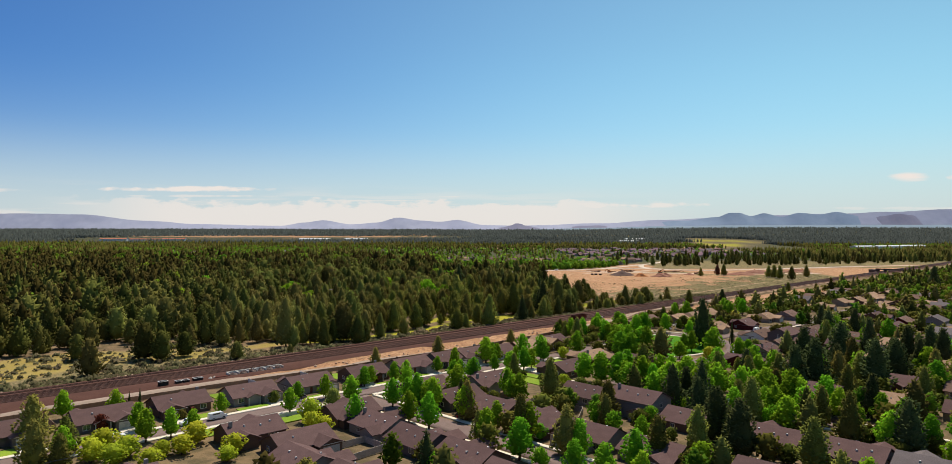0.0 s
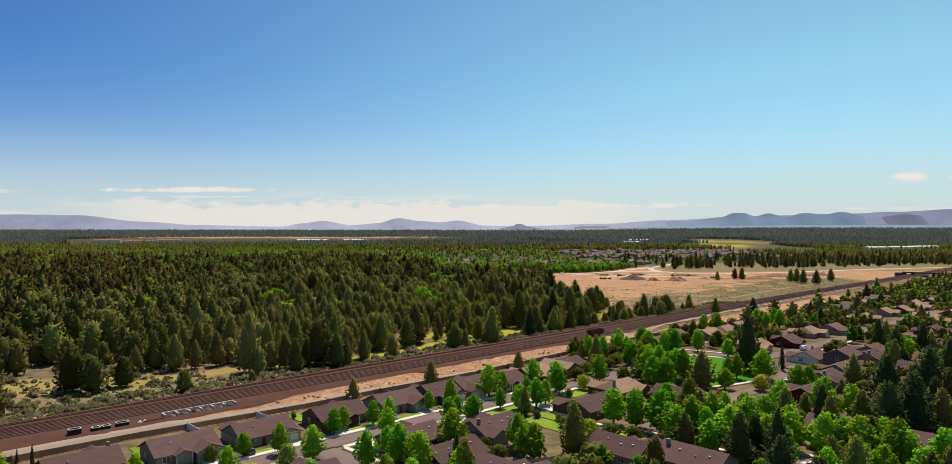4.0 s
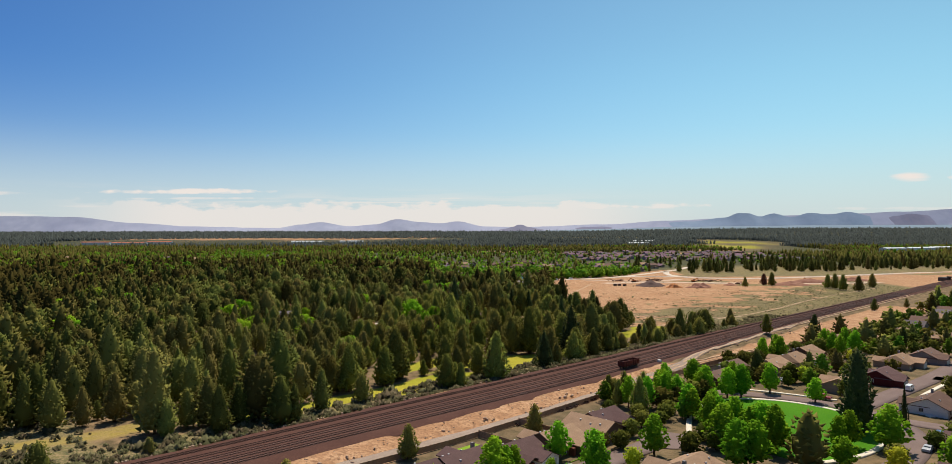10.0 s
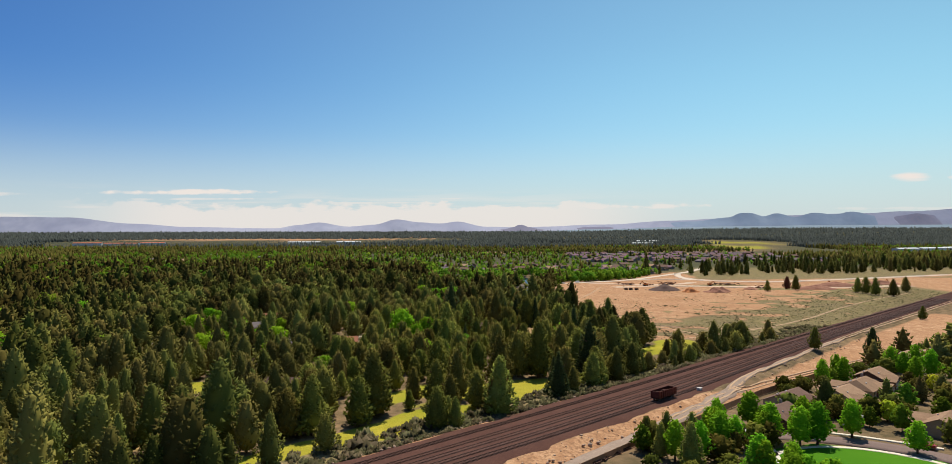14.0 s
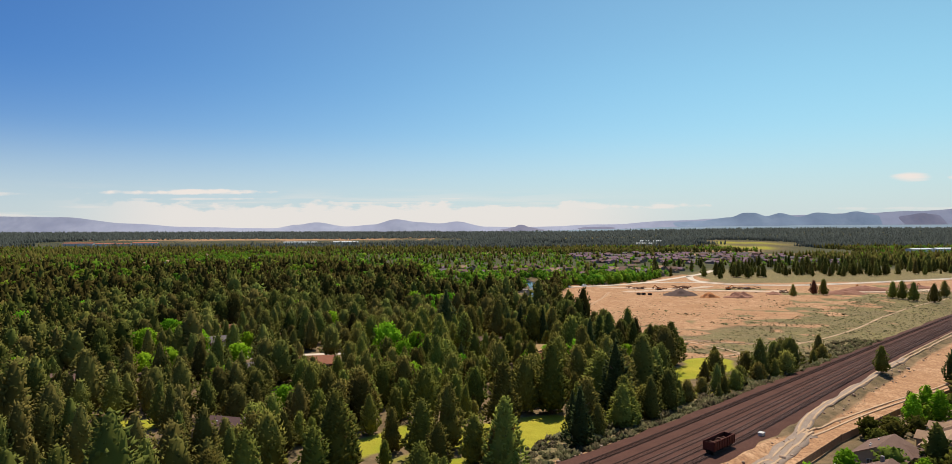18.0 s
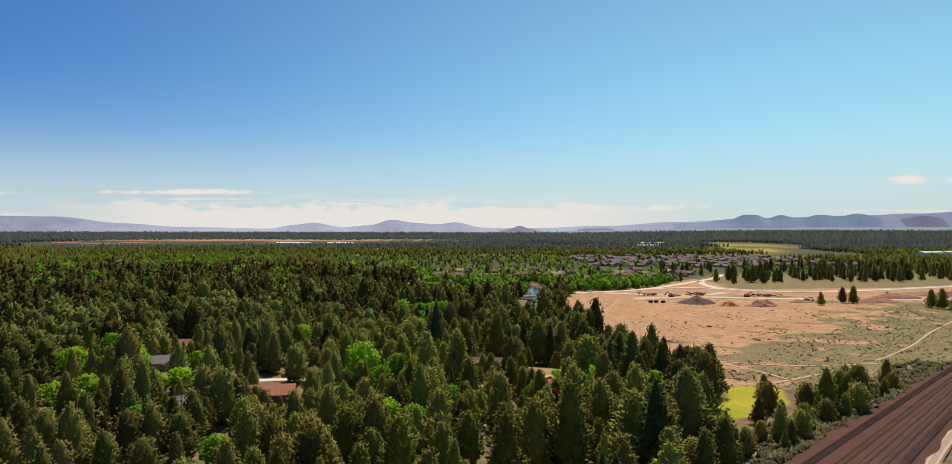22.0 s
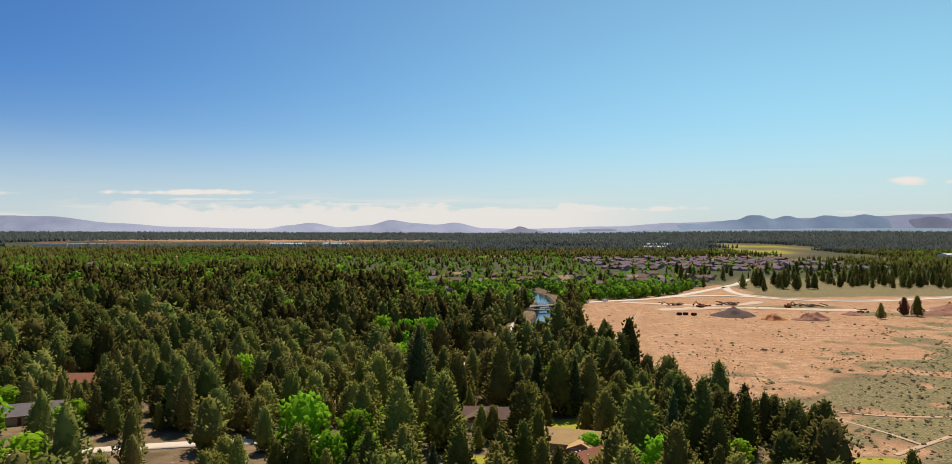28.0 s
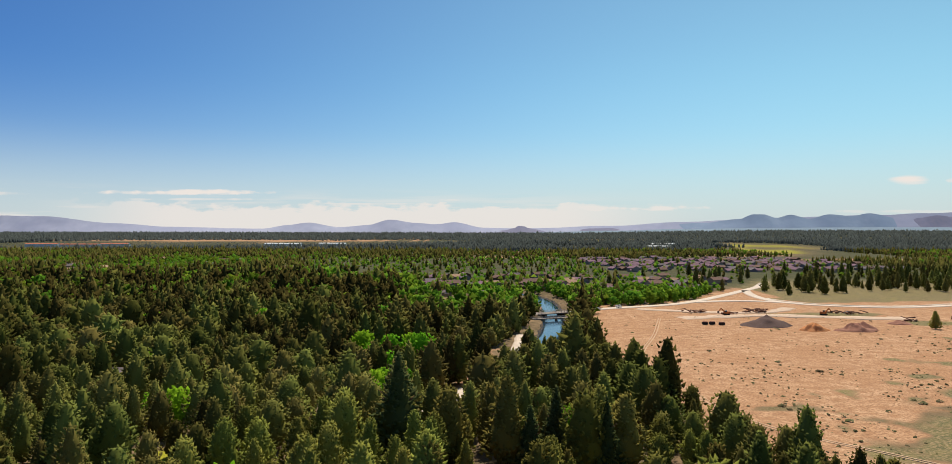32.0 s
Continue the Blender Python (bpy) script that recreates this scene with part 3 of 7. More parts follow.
TREE_KINDS = {  # height, radius, crown foot
    "pine": (14.0, 3.35, 0.06), "fir": (15.0, 3.3, 0.03), "juniper": (9.5, 2.95, 0.06),
    "column": (9.0, 2.15, 0.17), "round": (7.5, 2.7, 0.12), "shrub": (1.0, 0.8, 0.0)}


def crown(kind, count, r):
    """Corners and faces of a crown: an uneven dark body set all over with small tufts."""
    h, rad, foot = TREE_KINDS[kind]
    needle = kind in ("pine", "fir", "juniper")
    low, span = h * foot, h * (1 - foot)
    if kind == "shrub":     # a loose dome of tufts
        k = max(3, count // 3)
        az, u = np.arange(k) * 2.39996 + r.normal(0, 0.4, k), (np.arange(k) + r.random(k)) / k
        rr = rad * np.sqrt(1 - u * 0.9) * r.uniform(0.35, 0.85, k)
        out = np.stack([rr * np.cos(az), rr * np.sin(az), 0.4 + 1.6 * rr * 0], -1)
        c = np.stack([rr * np.cos(az), rr * np.sin(az), h * (0.10 + 0.45 * u)], -1)
        return tufts(c, out + np.array([0, 0, 1.0]) + r.normal(0, 0.3, (k, 3)), np.full(k, rad * 1.15 / math.sqrt(k) + 0.1 * rad), np.full(k, h * 0.42), 3, r)
    if count < 30:          # far off: one to three jagged cones or lumps
        sides = 4 if count < 12 else 5
        zs = [0.0, 0.45] if needle else [0.15, 0.7]
        if count < 6:
            zs = zs[:1]
        vs, fs, at = [], [], 0
        for u in zs:
            c = np.array([[r.normal(0, 0.1) * rad, r.normal(0, 0.1) * rad, low + span * u]])
            v, f = tufts(c, np.array([[0, 0, 1.0]]), np.array([rad * (1.05 - 0.55 * u if needle else 1.0)]),
                         np.array([span * (1.0 - u if u else 0.72) if needle else span * 0.55]), sides, r)
            vs.append(v)
            fs.append(f + at)
            at += len(v)
        return np.concatenate(vs), np.concatenate(fs)
    prof = PROFILES[kind]
    sides = 4 if count > 900 else 3
    body = 7 if count > 150 else 5
    us = np.linspace(0.02, 0.93, 6 if count > 150 else 4)
    cv, cf = lathe(low + span * us, rad * prof(us) * ((0.78 if count > 700 else 0.86) if needle else 0.72), body, r, 0.16 if count > 300 else 0.24)
    k = int(count / sides)
    uu = np.linspace(0, 0.985, 200)
    cum = np.cumsum(prof(uu) + 0.04)
    area = np.sum(prof(uu)) / 200 * rad * 6.28 * span * 1.15
    cell = math.sqrt(area / k)
    u = np.interp((np.arange(k) + r.random(k)) / k * cum[-1], cum, uu)
    az = np.arange(k) * 2.39996 + r.normal(0, 0.25, k)
    ph = r.uniform(0, 6.28, 6)
    lobes = 0.17 * np.sin(az * 2 + u * 5 + ph[0]) + 0.14 * np.sin(az * 3 - u * 11 + ph[1]) + 0.13 * np.sin(az + u * 15 + ph[2])
    if needle:
        tier = (u * (7.5 if kind == "fir" else 6.0) + 0.35 * np.sin(az * 2 + ph[3]) + 0.25 * np.sin(az * 5 + ph[4])) % 1.0
        lobes += (0.20 if kind == "fir" else 0.15) * (0.5 - tier)
    else:
        lobes += 0.10 * np.sin(az * 5 + ph[4]) * np.sin(u * 21 + ph[5]) + 0.07 * np.sin(az * 8 - u * 13)
    rr = rad * prof(u) * (0.90 + lobes + r.normal(0, 0.06, k))
    c = np.stack([rr * np.cos(az), rr * np.sin(az), low + span * u], -1)
    out = np.stack([np.cos(az), np.sin(az), 0 * az], -1)
    up = np.array([0, 0, 1.0])
    if needle:
        axis_ = out * 0.85 + up * (0.45 + 0.6 * u)[:, None] + r.normal(0, 0.30, (k, 3))
        c[-1] = (0, 0, low + span * 0.97)
        axis_[-1] = up
        wd, ln = cell * (0.48 if count > 1000 else 0.42), cell * (1.0 if count > 1000 else 0.78)
    else:
        axis_ = out * 0.8 + up * (u * 1.5 - 0.35)[:, None] + r.normal(0, 0.45, (k, 3))
        wd, ln = cell * 0.60, cell * 0.70
    size = r.uniform(0.65, 1.35, k) * (1.1 - 0.35 * u)
    tv, tf = tufts(c, axis_, wd * size, ln * size, sides, r)
    return np.concatenate([cv, tv]), np.concatenate([cf, tf + len(cv)])


def trunk_bm(h, r0, limbs, r):
    bm = bmesh.new()

    def tube(a, b, ra, rb, sides):
        a, b = Vector(a), Vector(b)
        q = (b - a).to_track_quat("Z", "Y")
        rings = []
        for c, rr in ((a, ra), (b, rb)):
            rings.append([bm.verts.new(c + q @ Vector((rr * math.cos(2 * math.pi * i / sides), rr * math.sin(2 * math.pi * i / sides), 0))) for i in range(sides)])
        for i in range(sides):
            bm.faces.new((rings[0][i], rings[0][(i + 1) % sides], rings[1][(i + 1) % sides], rings[1][i]))
    tube((0, 0, -0.3), (0.05, 0.03, h * 0.35), r0, r0 * 0.75, 6)
    tube((0.05, 0.03, h * 0.35), (0, 0, h * 0.9), r0 * 0.75, r0 * 0.2, 5)
    for i in range(limbs):
        a = r.uniform(0, 6.28)
        z = h * r.uniform(0.22, 0.65)
        tube((0, 0, z), (math.cos(a) * h * 0.16, math.sin(a) * h * 0.16, z + h * 0.12), r0 * 0.4, r0 * 0.12, 4)
    return bm


TREE_LABEL = {
    "pine": ("pine_tree", "dark green ponderosa pine with an uneven pointed crown", "tree"),
    "fir": ("fir_tree", "tall blackish-green conical fir tree", "tree"),
    "juniper": ("juniper_tree", "dull olive-green juniper with a broad bushy crown", "tree"),
    "column": ("maple_tree", "bright green upright street maple in fresh leaf", "tree"),
    "round": ("shade_tree", "green round-crowned leafy garden tree", "tree")}
TREE_MAT = {"pine": M_PINE, "fir": M_FIR, "juniper": M_PINE, "column": M_LEAF, "round": M_LEAF}
_protos = {}


def tree_proto(kind, i, mat=None, tag=""):
    key = (kind, i, tag)
    if key not in _protos:
        r = np.random.default_rng(100 + i * 7 + len(kind))
        h = TREE_KINDS[kind][0]
        count = {"pine": 2000, "fir": 1800, "juniper": 1700, "column": 1300, "round": 1000}[kind]
        v, f = crown(kind, count, r)
        cm = mesh_np(kind + "_crown", v, None, f, [mat or TREE_MAT[kind]], smooth=True)
        tm = bm_mesh(kind + "_trunk", trunk_bm(h, 0.02 * h + 0.05, 5, r), M_BARK)
        _protos[key] = (tm, cm)
    return _protos[key]


def plant(kind, x, y, h, r, mat=None, tag="", label="", width=1.0, group=""):
    name, lab, cat = TREE_LABEL[kind]
    tm, cm = tree_proto(kind, int(r.integers(0, 5)), mat, tag)
    k = h / TREE_KINDS[kind][0]
    ob = thing(name, label or lab, cat, group, at=Matrix.LocRotScale((x, y, float(land_z(x, y))), Euler((0, 0, r.uniform(0, 6.28))), (k * width, k * width, k)))
    part("trunk", tm, M_BARK, ob)
    part("crown", cm, None, ob)
    return ob


def wood(name, label, kind, x, y, h, count, mat, r, variants=6, category="trees", wide=1.0, tints=None, stems=False):
    """Many trees in one object, for woods that nobody could count."""
    if not len(x):
        return None
    z = land_z(x, y)
    which = r.integers(0, variants, len(x))
    ang = r.uniform(0, 2 * math.pi, len(x))
    k = h / TREE_KINDS[kind][0]
    allv, allf, allt, at = [], [], [], 0
    tint = r.random(len(x)) if tints is None else tints
    for i in range(variants):
        v0, f0 = crown(kind, count, r)
        m = which == i
        if not m.any():
            continue
        c, s = np.cos(ang[m])[:, None], np.sin(ang[m])[:, None]
        kk = k[m]
        w = (kk * wide * r.uniform(0.85, 1.3, len(kk)))[:, None]
        vx, vy = v0[None, :, 0] * c - v0[None, :, 1] * s, v0[None, :, 0] * s + v0[None, :, 1] * c
        v = np.stack([vx * w + x[m][:, None], vy * w + y[m][:, None], v0[None, :, 2] * kk[:, None] + z[m][:, None]], -1)
        n = len(kk)
        allv.append(v.reshape(-1, 3))
        allf.append((f0[None] + len(v0) * np.arange(n)[:, None, None]).reshape(-1, 3) + at)
        allt.append(np.repeat(tint[m], len(v0)))
        at += n * len(v0)
    leaves = sum(len(f) for f in allf)
    if stems:
        a3 = np.arange(3) * 2.094
        foot = np.stack([np.cos(a3), np.sin(a3), 0 * a3 - 0.02], -1)
        sv = foot[None] * (0.022 * h)[:, None, None] + np.stack([x, y, z], -1)[:, None]
        tip = np.stack([x, y, z + 0.7 * h], -1)[:, None]
        allv.append(np.concatenate([sv, tip], 1).reshape(-1, 3))
        cone = np.array([(0, 1, 3), (1, 2, 3), (2, 0, 3)])
        allf.append((cone[None] + 4 * np.arange(len(x))[:, None, None]).reshape(-1, 3) + at)
        allt.append(np.full(4 * len(x), 0.5))
    f = np.concatenate(allf)
    me = mesh_np(name, np.concatenate(allv), None, f, [mat, M_BARK] if stems else [mat], tint=np.concatenate(allt), smooth=True)
    if stems:
        ids = np.zeros(len(f), dtype=np.int32)
        ids[leaves:] = 1
        me.polygons.foreach_set("material_index", ids)
    return tagged(new(name, me), label, category, kind="stuff")


def reach(x, y):
    """Least distance along the flight at which a place comes into view."""
    return np.maximum(np.maximum(165, np.abs(x) / 0.69), np.asarray(y) - 434)


def scatter(x0, x1, y0, y1, step, r):
    xs, ys = np.meshgrid(np.arange(x0, x1, step), np.arange(y0, y1, step))
    x = (xs + r.uniform(-0.48, 0.48, xs.shape) * step).ravel()
    y = (ys + r.uniform(-0.48, 0.48, ys.shape) * step).ravel()
    return x, y

# ================= the wood beyond the railway =================
WOOD_HOUSE_LIST = [  # x, y, turn from the east, width, depth, wall, roof
    (-139, 622, 4, 22, 10, "brown", "rust"), (-131, 579, 25, 17, 10, "tan", "grey"), (-68, 526, 10, 15, 10, "brown", "rust"), (-133.5, 685, 10, 13, 9, "white", "grey"),
    (-190, 756, 0, 14, 10, "tan", "tan"), (-177, 787, 8, 14, 10, "brown", "brown"), (-69, 433, -14, 15, 10, "slate", "dark"), (-94, 510, 30, 12, 9, "grey", "grey"),
    (5.5, 577, -6, 13, 9, "brown", "brown"), (26, 554, -18, 17, 10, "tan", "ochre"), (29, 539, 40, 9, 7, "brown", "rust"), (-152, 493, 12, 13, 9, "tan", "brown"), (-239, 361, 10, 13, 9, "white", "grey")]
WOOD_HOUSES = [h[:2] for h in WOOD_HOUSE_LIST]
LEAFY_SPOTS = [  # x, y, height, width
    (-31, 640, 10, 1.3), (-36, 646, 8, 1.2), (-144, 588, 8, 1.7), (-154, 590, 8, 1.6), (-103, 536, 9, 1.6), (-109, 529, 8, 1.4), (-191, 790, 9, 1.5), (-200, 783, 8, 1.2),
    (-270, 774, 9, 1.6), (-282, 778, 8, 1.6), (-167, 610, 10, 1.3), (-160, 606, 9, 1.2), (-126, 519, 10, 1.4), (-133, 513, 9, 1.4), (-124, 504, 9, 1.5), (-89, 481, 10, 1.2),
    (-41, 508, 9, 1.2), (-16, 485, 9, 1.1), (-24, 488, 10, 1.2), (-115, 540, 7, 1.2), (31, 548, 6, 1.3), (-62, 460, 8, 1.2)]
WOOD_ROADS = [[(-170, 536), (-128, 541), (-105, 547), (-94, 551.5), (-80, 556), (-40, 560)], [(-14, 640), (-5.5, 657), (1.7, 677), (11, 697), (22, 745), (28, 800)], TOP_ROAD[:4], [(41, 606), (42, 612), (45, 624)]]


def wood_open(x, y):
    """True where trees of the wood may stand."""
    s, n = to_sn(x, y)
    ok = (n < -17 - 5 * vnoise(x, y, 20, 2)) & (in_field(x, y) < 0.5)
    ok &= ~((x > field_edge(y)) & (y > 484) & (n < -27))
    ok &= near_line(x, y, CANAL) > np.where(y > 725, 15, 9.5)
    w = vnoise(x, y, 12, 2) - 0.5
    ok &= blob(s, n, FOREST_LAWNS, w) < 0.5
    ok &= (blob(s, n, DRY_SPOTS, w) < 0.5) | (vnoise(x, y, 9, 1) > 0.62)
    for hx, hy in WOOD_HOUSES:
        lane_x = hx * (1 - (hy - y) / 190)
        ok &= (np.hypot(x - hx, y - hy) > 9) & ~((np.abs(x - lane_x) < 4.5) & (y < hy) & (y > hy - 17))
    for hx, hy, _, _ in LEAFY_SPOTS:
        ok &= (np.hypot(x - hx, y - hy) > 5) & ~((np.abs(x - hx) < 4) & (y < hy) & (y > hy - 14))
    for line in WOOD_ROADS:
        ok &= (near_line(x, y, line) > 5) & (near_line(x, y + 12, line) > 4)
    return ok


r1 = np.random.default_rng(11)
wx, wy = scatter(-900, 200, 225, 1240, 7.9, r1)
keep = wood_open(wx, wy) & (np.abs(wx) < 0.72 * wy + 20) & (wy < 1210 + 40 * np.sin(wx / 60))
keep &= ~((wx > -60) & (wy > 872 + 0.55 * wx)) & ~((blob(wx, wy, [(-45, 755, 26, 22), (-10, 735, 18, 26)], 0 * wx) > 0.5) & (r1.random(len(wx)) < 0.45))
keep &= r1.random(len(wx)) < 0.72 + 0.5 * vnoise(wx, wy, 45, 2) + 0.4 * ((field_edge(wy) - wx < 40) & (wy > 560))
edge_n = to_sn(wx, wy)[1]
keep &= (edge_n < -34) | (r1.random(len(wx)) < 0.88)
edge_s = to_sn(wx, wy)[0]
keep &= (edge_s > -105) | (edge_n < -88) | (r1.random(len(wx)) < np.where(edge_n > -45, 0.16, 0.45) * np.where(edge_s < -135, 0.5, 1))
wx, wy = wx[keep], wy[keep]
wd = reach(wx, wy)
kindv = vnoise(wx, wy, 60, 2) + r1.normal(0, 0.12, len(wx)) + 0.12 * smooth01((520 - wy) / 160) - 0.03
leafy = (vnoise(wx + 300, wy, 30, 2) + r1.normal(0, 0.10, len(wx)) > 0.775 - 0.06 * smooth01((wy - 720) / 300) - 0.24 * smooth01((wy - 900) / 150)) & (r1.random(len(wx)) < 0.7) & (wy > 455) & ~((field_edge(wy) - wx < 45) & (wy > 540) & (r1.random(len(wx)) < 0.8))
wh = np.clip(r1.normal(13.8, 4.2, len(wx)), 6, 25)
wh *= 1 - 0.2 * smooth01((edge_n[keep] + 34) / 10)
wh *= 0.78 + 0.44 * vnoise(wx + 90, wy, 24, 2)
for hx, hy, _, hw, *_ in WOOD_HOUSE_LIST:
    ahead = hy - wy
    m = (ahead > 0) & (ahead < 75) & (np.abs(wx - hx * (1 - ahead / 225)) < 0.25 * hw)
    wh[m] = np.minimum(wh[m], (4.6 if hw > 20 else 7.5) + 0.15 * ahead[m])
sight = np.abs(wx - (2.4 + (wy - 420) * 0.105)) < 7      # the clearing that runs up to the canal
wh[sight & (wy > 690) & (wy < 735)] = np.minimum(wh[sight & (wy > 690) & (wy < 735)], 12)
wh[sight & (wy >= 735)] = 2.5
dark = r1.random(len(wx)) < 0.06
near = np.zeros(len(wx), bool)
is_jun = ~leafy & (kindv > 0.52)
for sel, cap in ((~leafy & ~is_jun, 130), (is_jun, 130), (leafy, 85)):
    c = np.nonzero(sel)[0]
    near[c[np.argsort(wd[c] + 0.15 * np.abs(wx[c]))][:cap]] = True
for i in np.nonzero(near)[0]:
    if leafy[i]:
        plant("round", wx[i], wy[i], wh[i] * 0.72, r1)
    elif kindv[i] > 0.52:
        plant("juniper", wx[i], wy[i], wh[i] * 0.88, r1, width=float(r1.uniform(0.8, 1.05)))
    else:
        plant("fir" if dark[i] else "pine", wx[i], wy[i], wh[i] * (1.1 if dark[i] else 1), r1, width=float(r1.uniform(0.9, 1.25)) * (1.2 if field_edge(wy[i]) - wx[i] < 30 else 1))
for x, y, h, w in LEAFY_SPOTS:
    plant("round", x, y, h, r1, width=w, label="bright green broad leafy tree among dark pines")
for x, y, h in ((26, 513, 7), (22, 517, 5)):
    plant("round", x, y, h, r1, mat=M_MAROON, tag="maroon", label="maroon-leaved tree among dark pines")
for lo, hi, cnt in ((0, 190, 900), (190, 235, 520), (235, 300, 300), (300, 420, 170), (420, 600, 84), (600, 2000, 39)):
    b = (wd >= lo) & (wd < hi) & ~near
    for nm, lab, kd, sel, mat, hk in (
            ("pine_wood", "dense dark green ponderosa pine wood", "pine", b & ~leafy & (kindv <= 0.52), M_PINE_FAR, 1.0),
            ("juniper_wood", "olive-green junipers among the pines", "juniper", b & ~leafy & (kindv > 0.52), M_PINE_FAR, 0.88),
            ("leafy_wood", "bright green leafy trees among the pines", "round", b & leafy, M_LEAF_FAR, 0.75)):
        # needle crowns tint darker with distance: self-shade of fine needles put into the colour
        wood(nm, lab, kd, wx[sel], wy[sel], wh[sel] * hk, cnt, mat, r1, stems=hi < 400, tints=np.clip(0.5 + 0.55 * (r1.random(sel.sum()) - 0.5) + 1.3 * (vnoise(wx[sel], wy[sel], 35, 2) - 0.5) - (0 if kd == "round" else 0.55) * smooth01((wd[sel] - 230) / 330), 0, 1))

# ---- belts and woods further out ----
fx, fy = scatter(-2600, 2600, 880, 2300, 14, r1)
keep = np.abs(fx) < 0.74 * fy + 30
leafz = vnoise(fx, fy, 160, 3)
village = (fx > -150 - (fy - 1100) * 0.3) & (fx < 640) & (fy < 1850) & (fy > 1000)
keep &= ~(village & (r1.random(len(fx)) < np.where((fx > 180) & (fy > 1300), 0.93, 0.80))) & (blob(fx, fy, [(620, 1850, 190, 120), (790, 1870, 190, 120), (860, 2200, 150, 300), (1180, 1870, 230, 75)] + CLEARINGS, 0 * fx) < 0.5)
keep &= ~((fx > -60) & (fx < 600) & (near_line(fx, fy, TOP_ROAD) < 16))
keep &= ~((fy < 1210) & (fx < -60)) & ~((fx > 150) & (fy < 1160)) & (in_field(fx, fy) < 0) & (road_side(fx, fy) < -12) & ~((fx > 560) & (fy < 1000))
keep &= near_line(fx, fy, CANAL) > 14
fx, fy, leafz = fx[keep], fy[keep], leafz[keep]
inv_ = (fx > -150 - (fy - 1100) * 0.3) & (fx < 640) & (fy < 1850)
lf = (leafz + r1.normal(0, 0.09, len(fx)) > np.where(inv_, 0.32, np.where((fx < 60) & (fy < 1750), 0.46, np.where((fx < 500) & (fy < 1750), 0.60, 0.70))))
fh = np.clip(r1.normal(12, 2.5, len(fx)), 6, 18) * np.where(inv_, 0.74, 1)
# belt tints kept low, in place of self-shade the coarse cones lack
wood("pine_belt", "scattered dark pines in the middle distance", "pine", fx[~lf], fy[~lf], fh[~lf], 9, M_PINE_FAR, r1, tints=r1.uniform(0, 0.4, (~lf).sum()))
wood("leafy_belt", "bright green leafy trees among distant houses", "round", fx[lf], fy[lf], fh[lf] * 0.72, 13, M_LEAF_FAR, r1, tints=r1.uniform(0, 0.6, lf.sum()))
# trees along the canal and the top road
cx_, cy_ = scatter(-70, 240, 840, 1100, 8, r1)
m = (road_side(cx_, cy_) < -10) & (near_line(cx_, cy_, CANAL) > 10) & (near_line(cx_, cy_, TOP_ROAD) > 9) & (cy_ < 1090 - 0.15 * cx_) & (r1.random(len(cx_)) < np.where(road_side(cx_, cy_) > -42, 0.85, 0.34)) & (cy_ > np.interp(cx_, [0, 190, 215, 240], [0, 0, 1045, 1120]))
cx_, cy_ = cx_[m], cy_[m]
cl = (r1.random(len(cx_)) < 0.86)
wood("canal_trees", "bright green leafy trees beyond the canal road", "round", cx_[cl], cy_[cl], r1.uniform(6, 11, cl.sum()), 45, M_LEAF_FAR, r1, tints=r1.uniform(0.75, 1, cl.sum()))
wood("canal_pines", "dark pines beside the canal", "pine", cx_[~cl], cy_[~cl], r1.uniform(8, 15, (~cl).sum()), 60, M_PINE_FAR, r1)
# strip of tall pines behind the field
bx, by = scatter(235, 900, 1020, 1330, 12, r1)
keep = (by > np.interp(bx, [130, 262, 300, 360, 440, 560, 900], [1075, 1046, 1022, 1062, 1058, 1090, 1200])) & (near_line(bx, by, TOP_ROAD) > 13) & (r1.random(len(bx)) < np.where(by > 1150, np.where(bx > 450, 0.32, 0.10), 0.06 + 0.42 * smooth01((vnoise(bx, by, 30, 2) - 0.44) * 6)))
bx, by = bx[keep], by[keep]
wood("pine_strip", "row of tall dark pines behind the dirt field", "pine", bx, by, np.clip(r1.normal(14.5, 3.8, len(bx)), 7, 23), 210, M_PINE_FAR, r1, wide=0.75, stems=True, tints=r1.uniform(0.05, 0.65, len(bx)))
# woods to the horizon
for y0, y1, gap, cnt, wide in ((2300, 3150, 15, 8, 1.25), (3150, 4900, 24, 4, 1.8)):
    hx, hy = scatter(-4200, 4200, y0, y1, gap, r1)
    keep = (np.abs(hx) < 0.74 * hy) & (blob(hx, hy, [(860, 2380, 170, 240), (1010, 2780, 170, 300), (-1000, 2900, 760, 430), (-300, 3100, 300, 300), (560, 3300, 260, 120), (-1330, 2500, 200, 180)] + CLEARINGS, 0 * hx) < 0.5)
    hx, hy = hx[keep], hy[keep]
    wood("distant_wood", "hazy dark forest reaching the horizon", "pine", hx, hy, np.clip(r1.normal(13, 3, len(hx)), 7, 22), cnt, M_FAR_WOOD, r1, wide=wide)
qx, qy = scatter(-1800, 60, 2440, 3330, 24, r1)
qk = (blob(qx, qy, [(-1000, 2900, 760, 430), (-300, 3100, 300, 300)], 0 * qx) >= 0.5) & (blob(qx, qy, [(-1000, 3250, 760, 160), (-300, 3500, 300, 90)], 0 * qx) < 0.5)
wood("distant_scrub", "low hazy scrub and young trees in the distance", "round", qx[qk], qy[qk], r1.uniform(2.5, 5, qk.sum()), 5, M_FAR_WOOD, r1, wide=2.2)

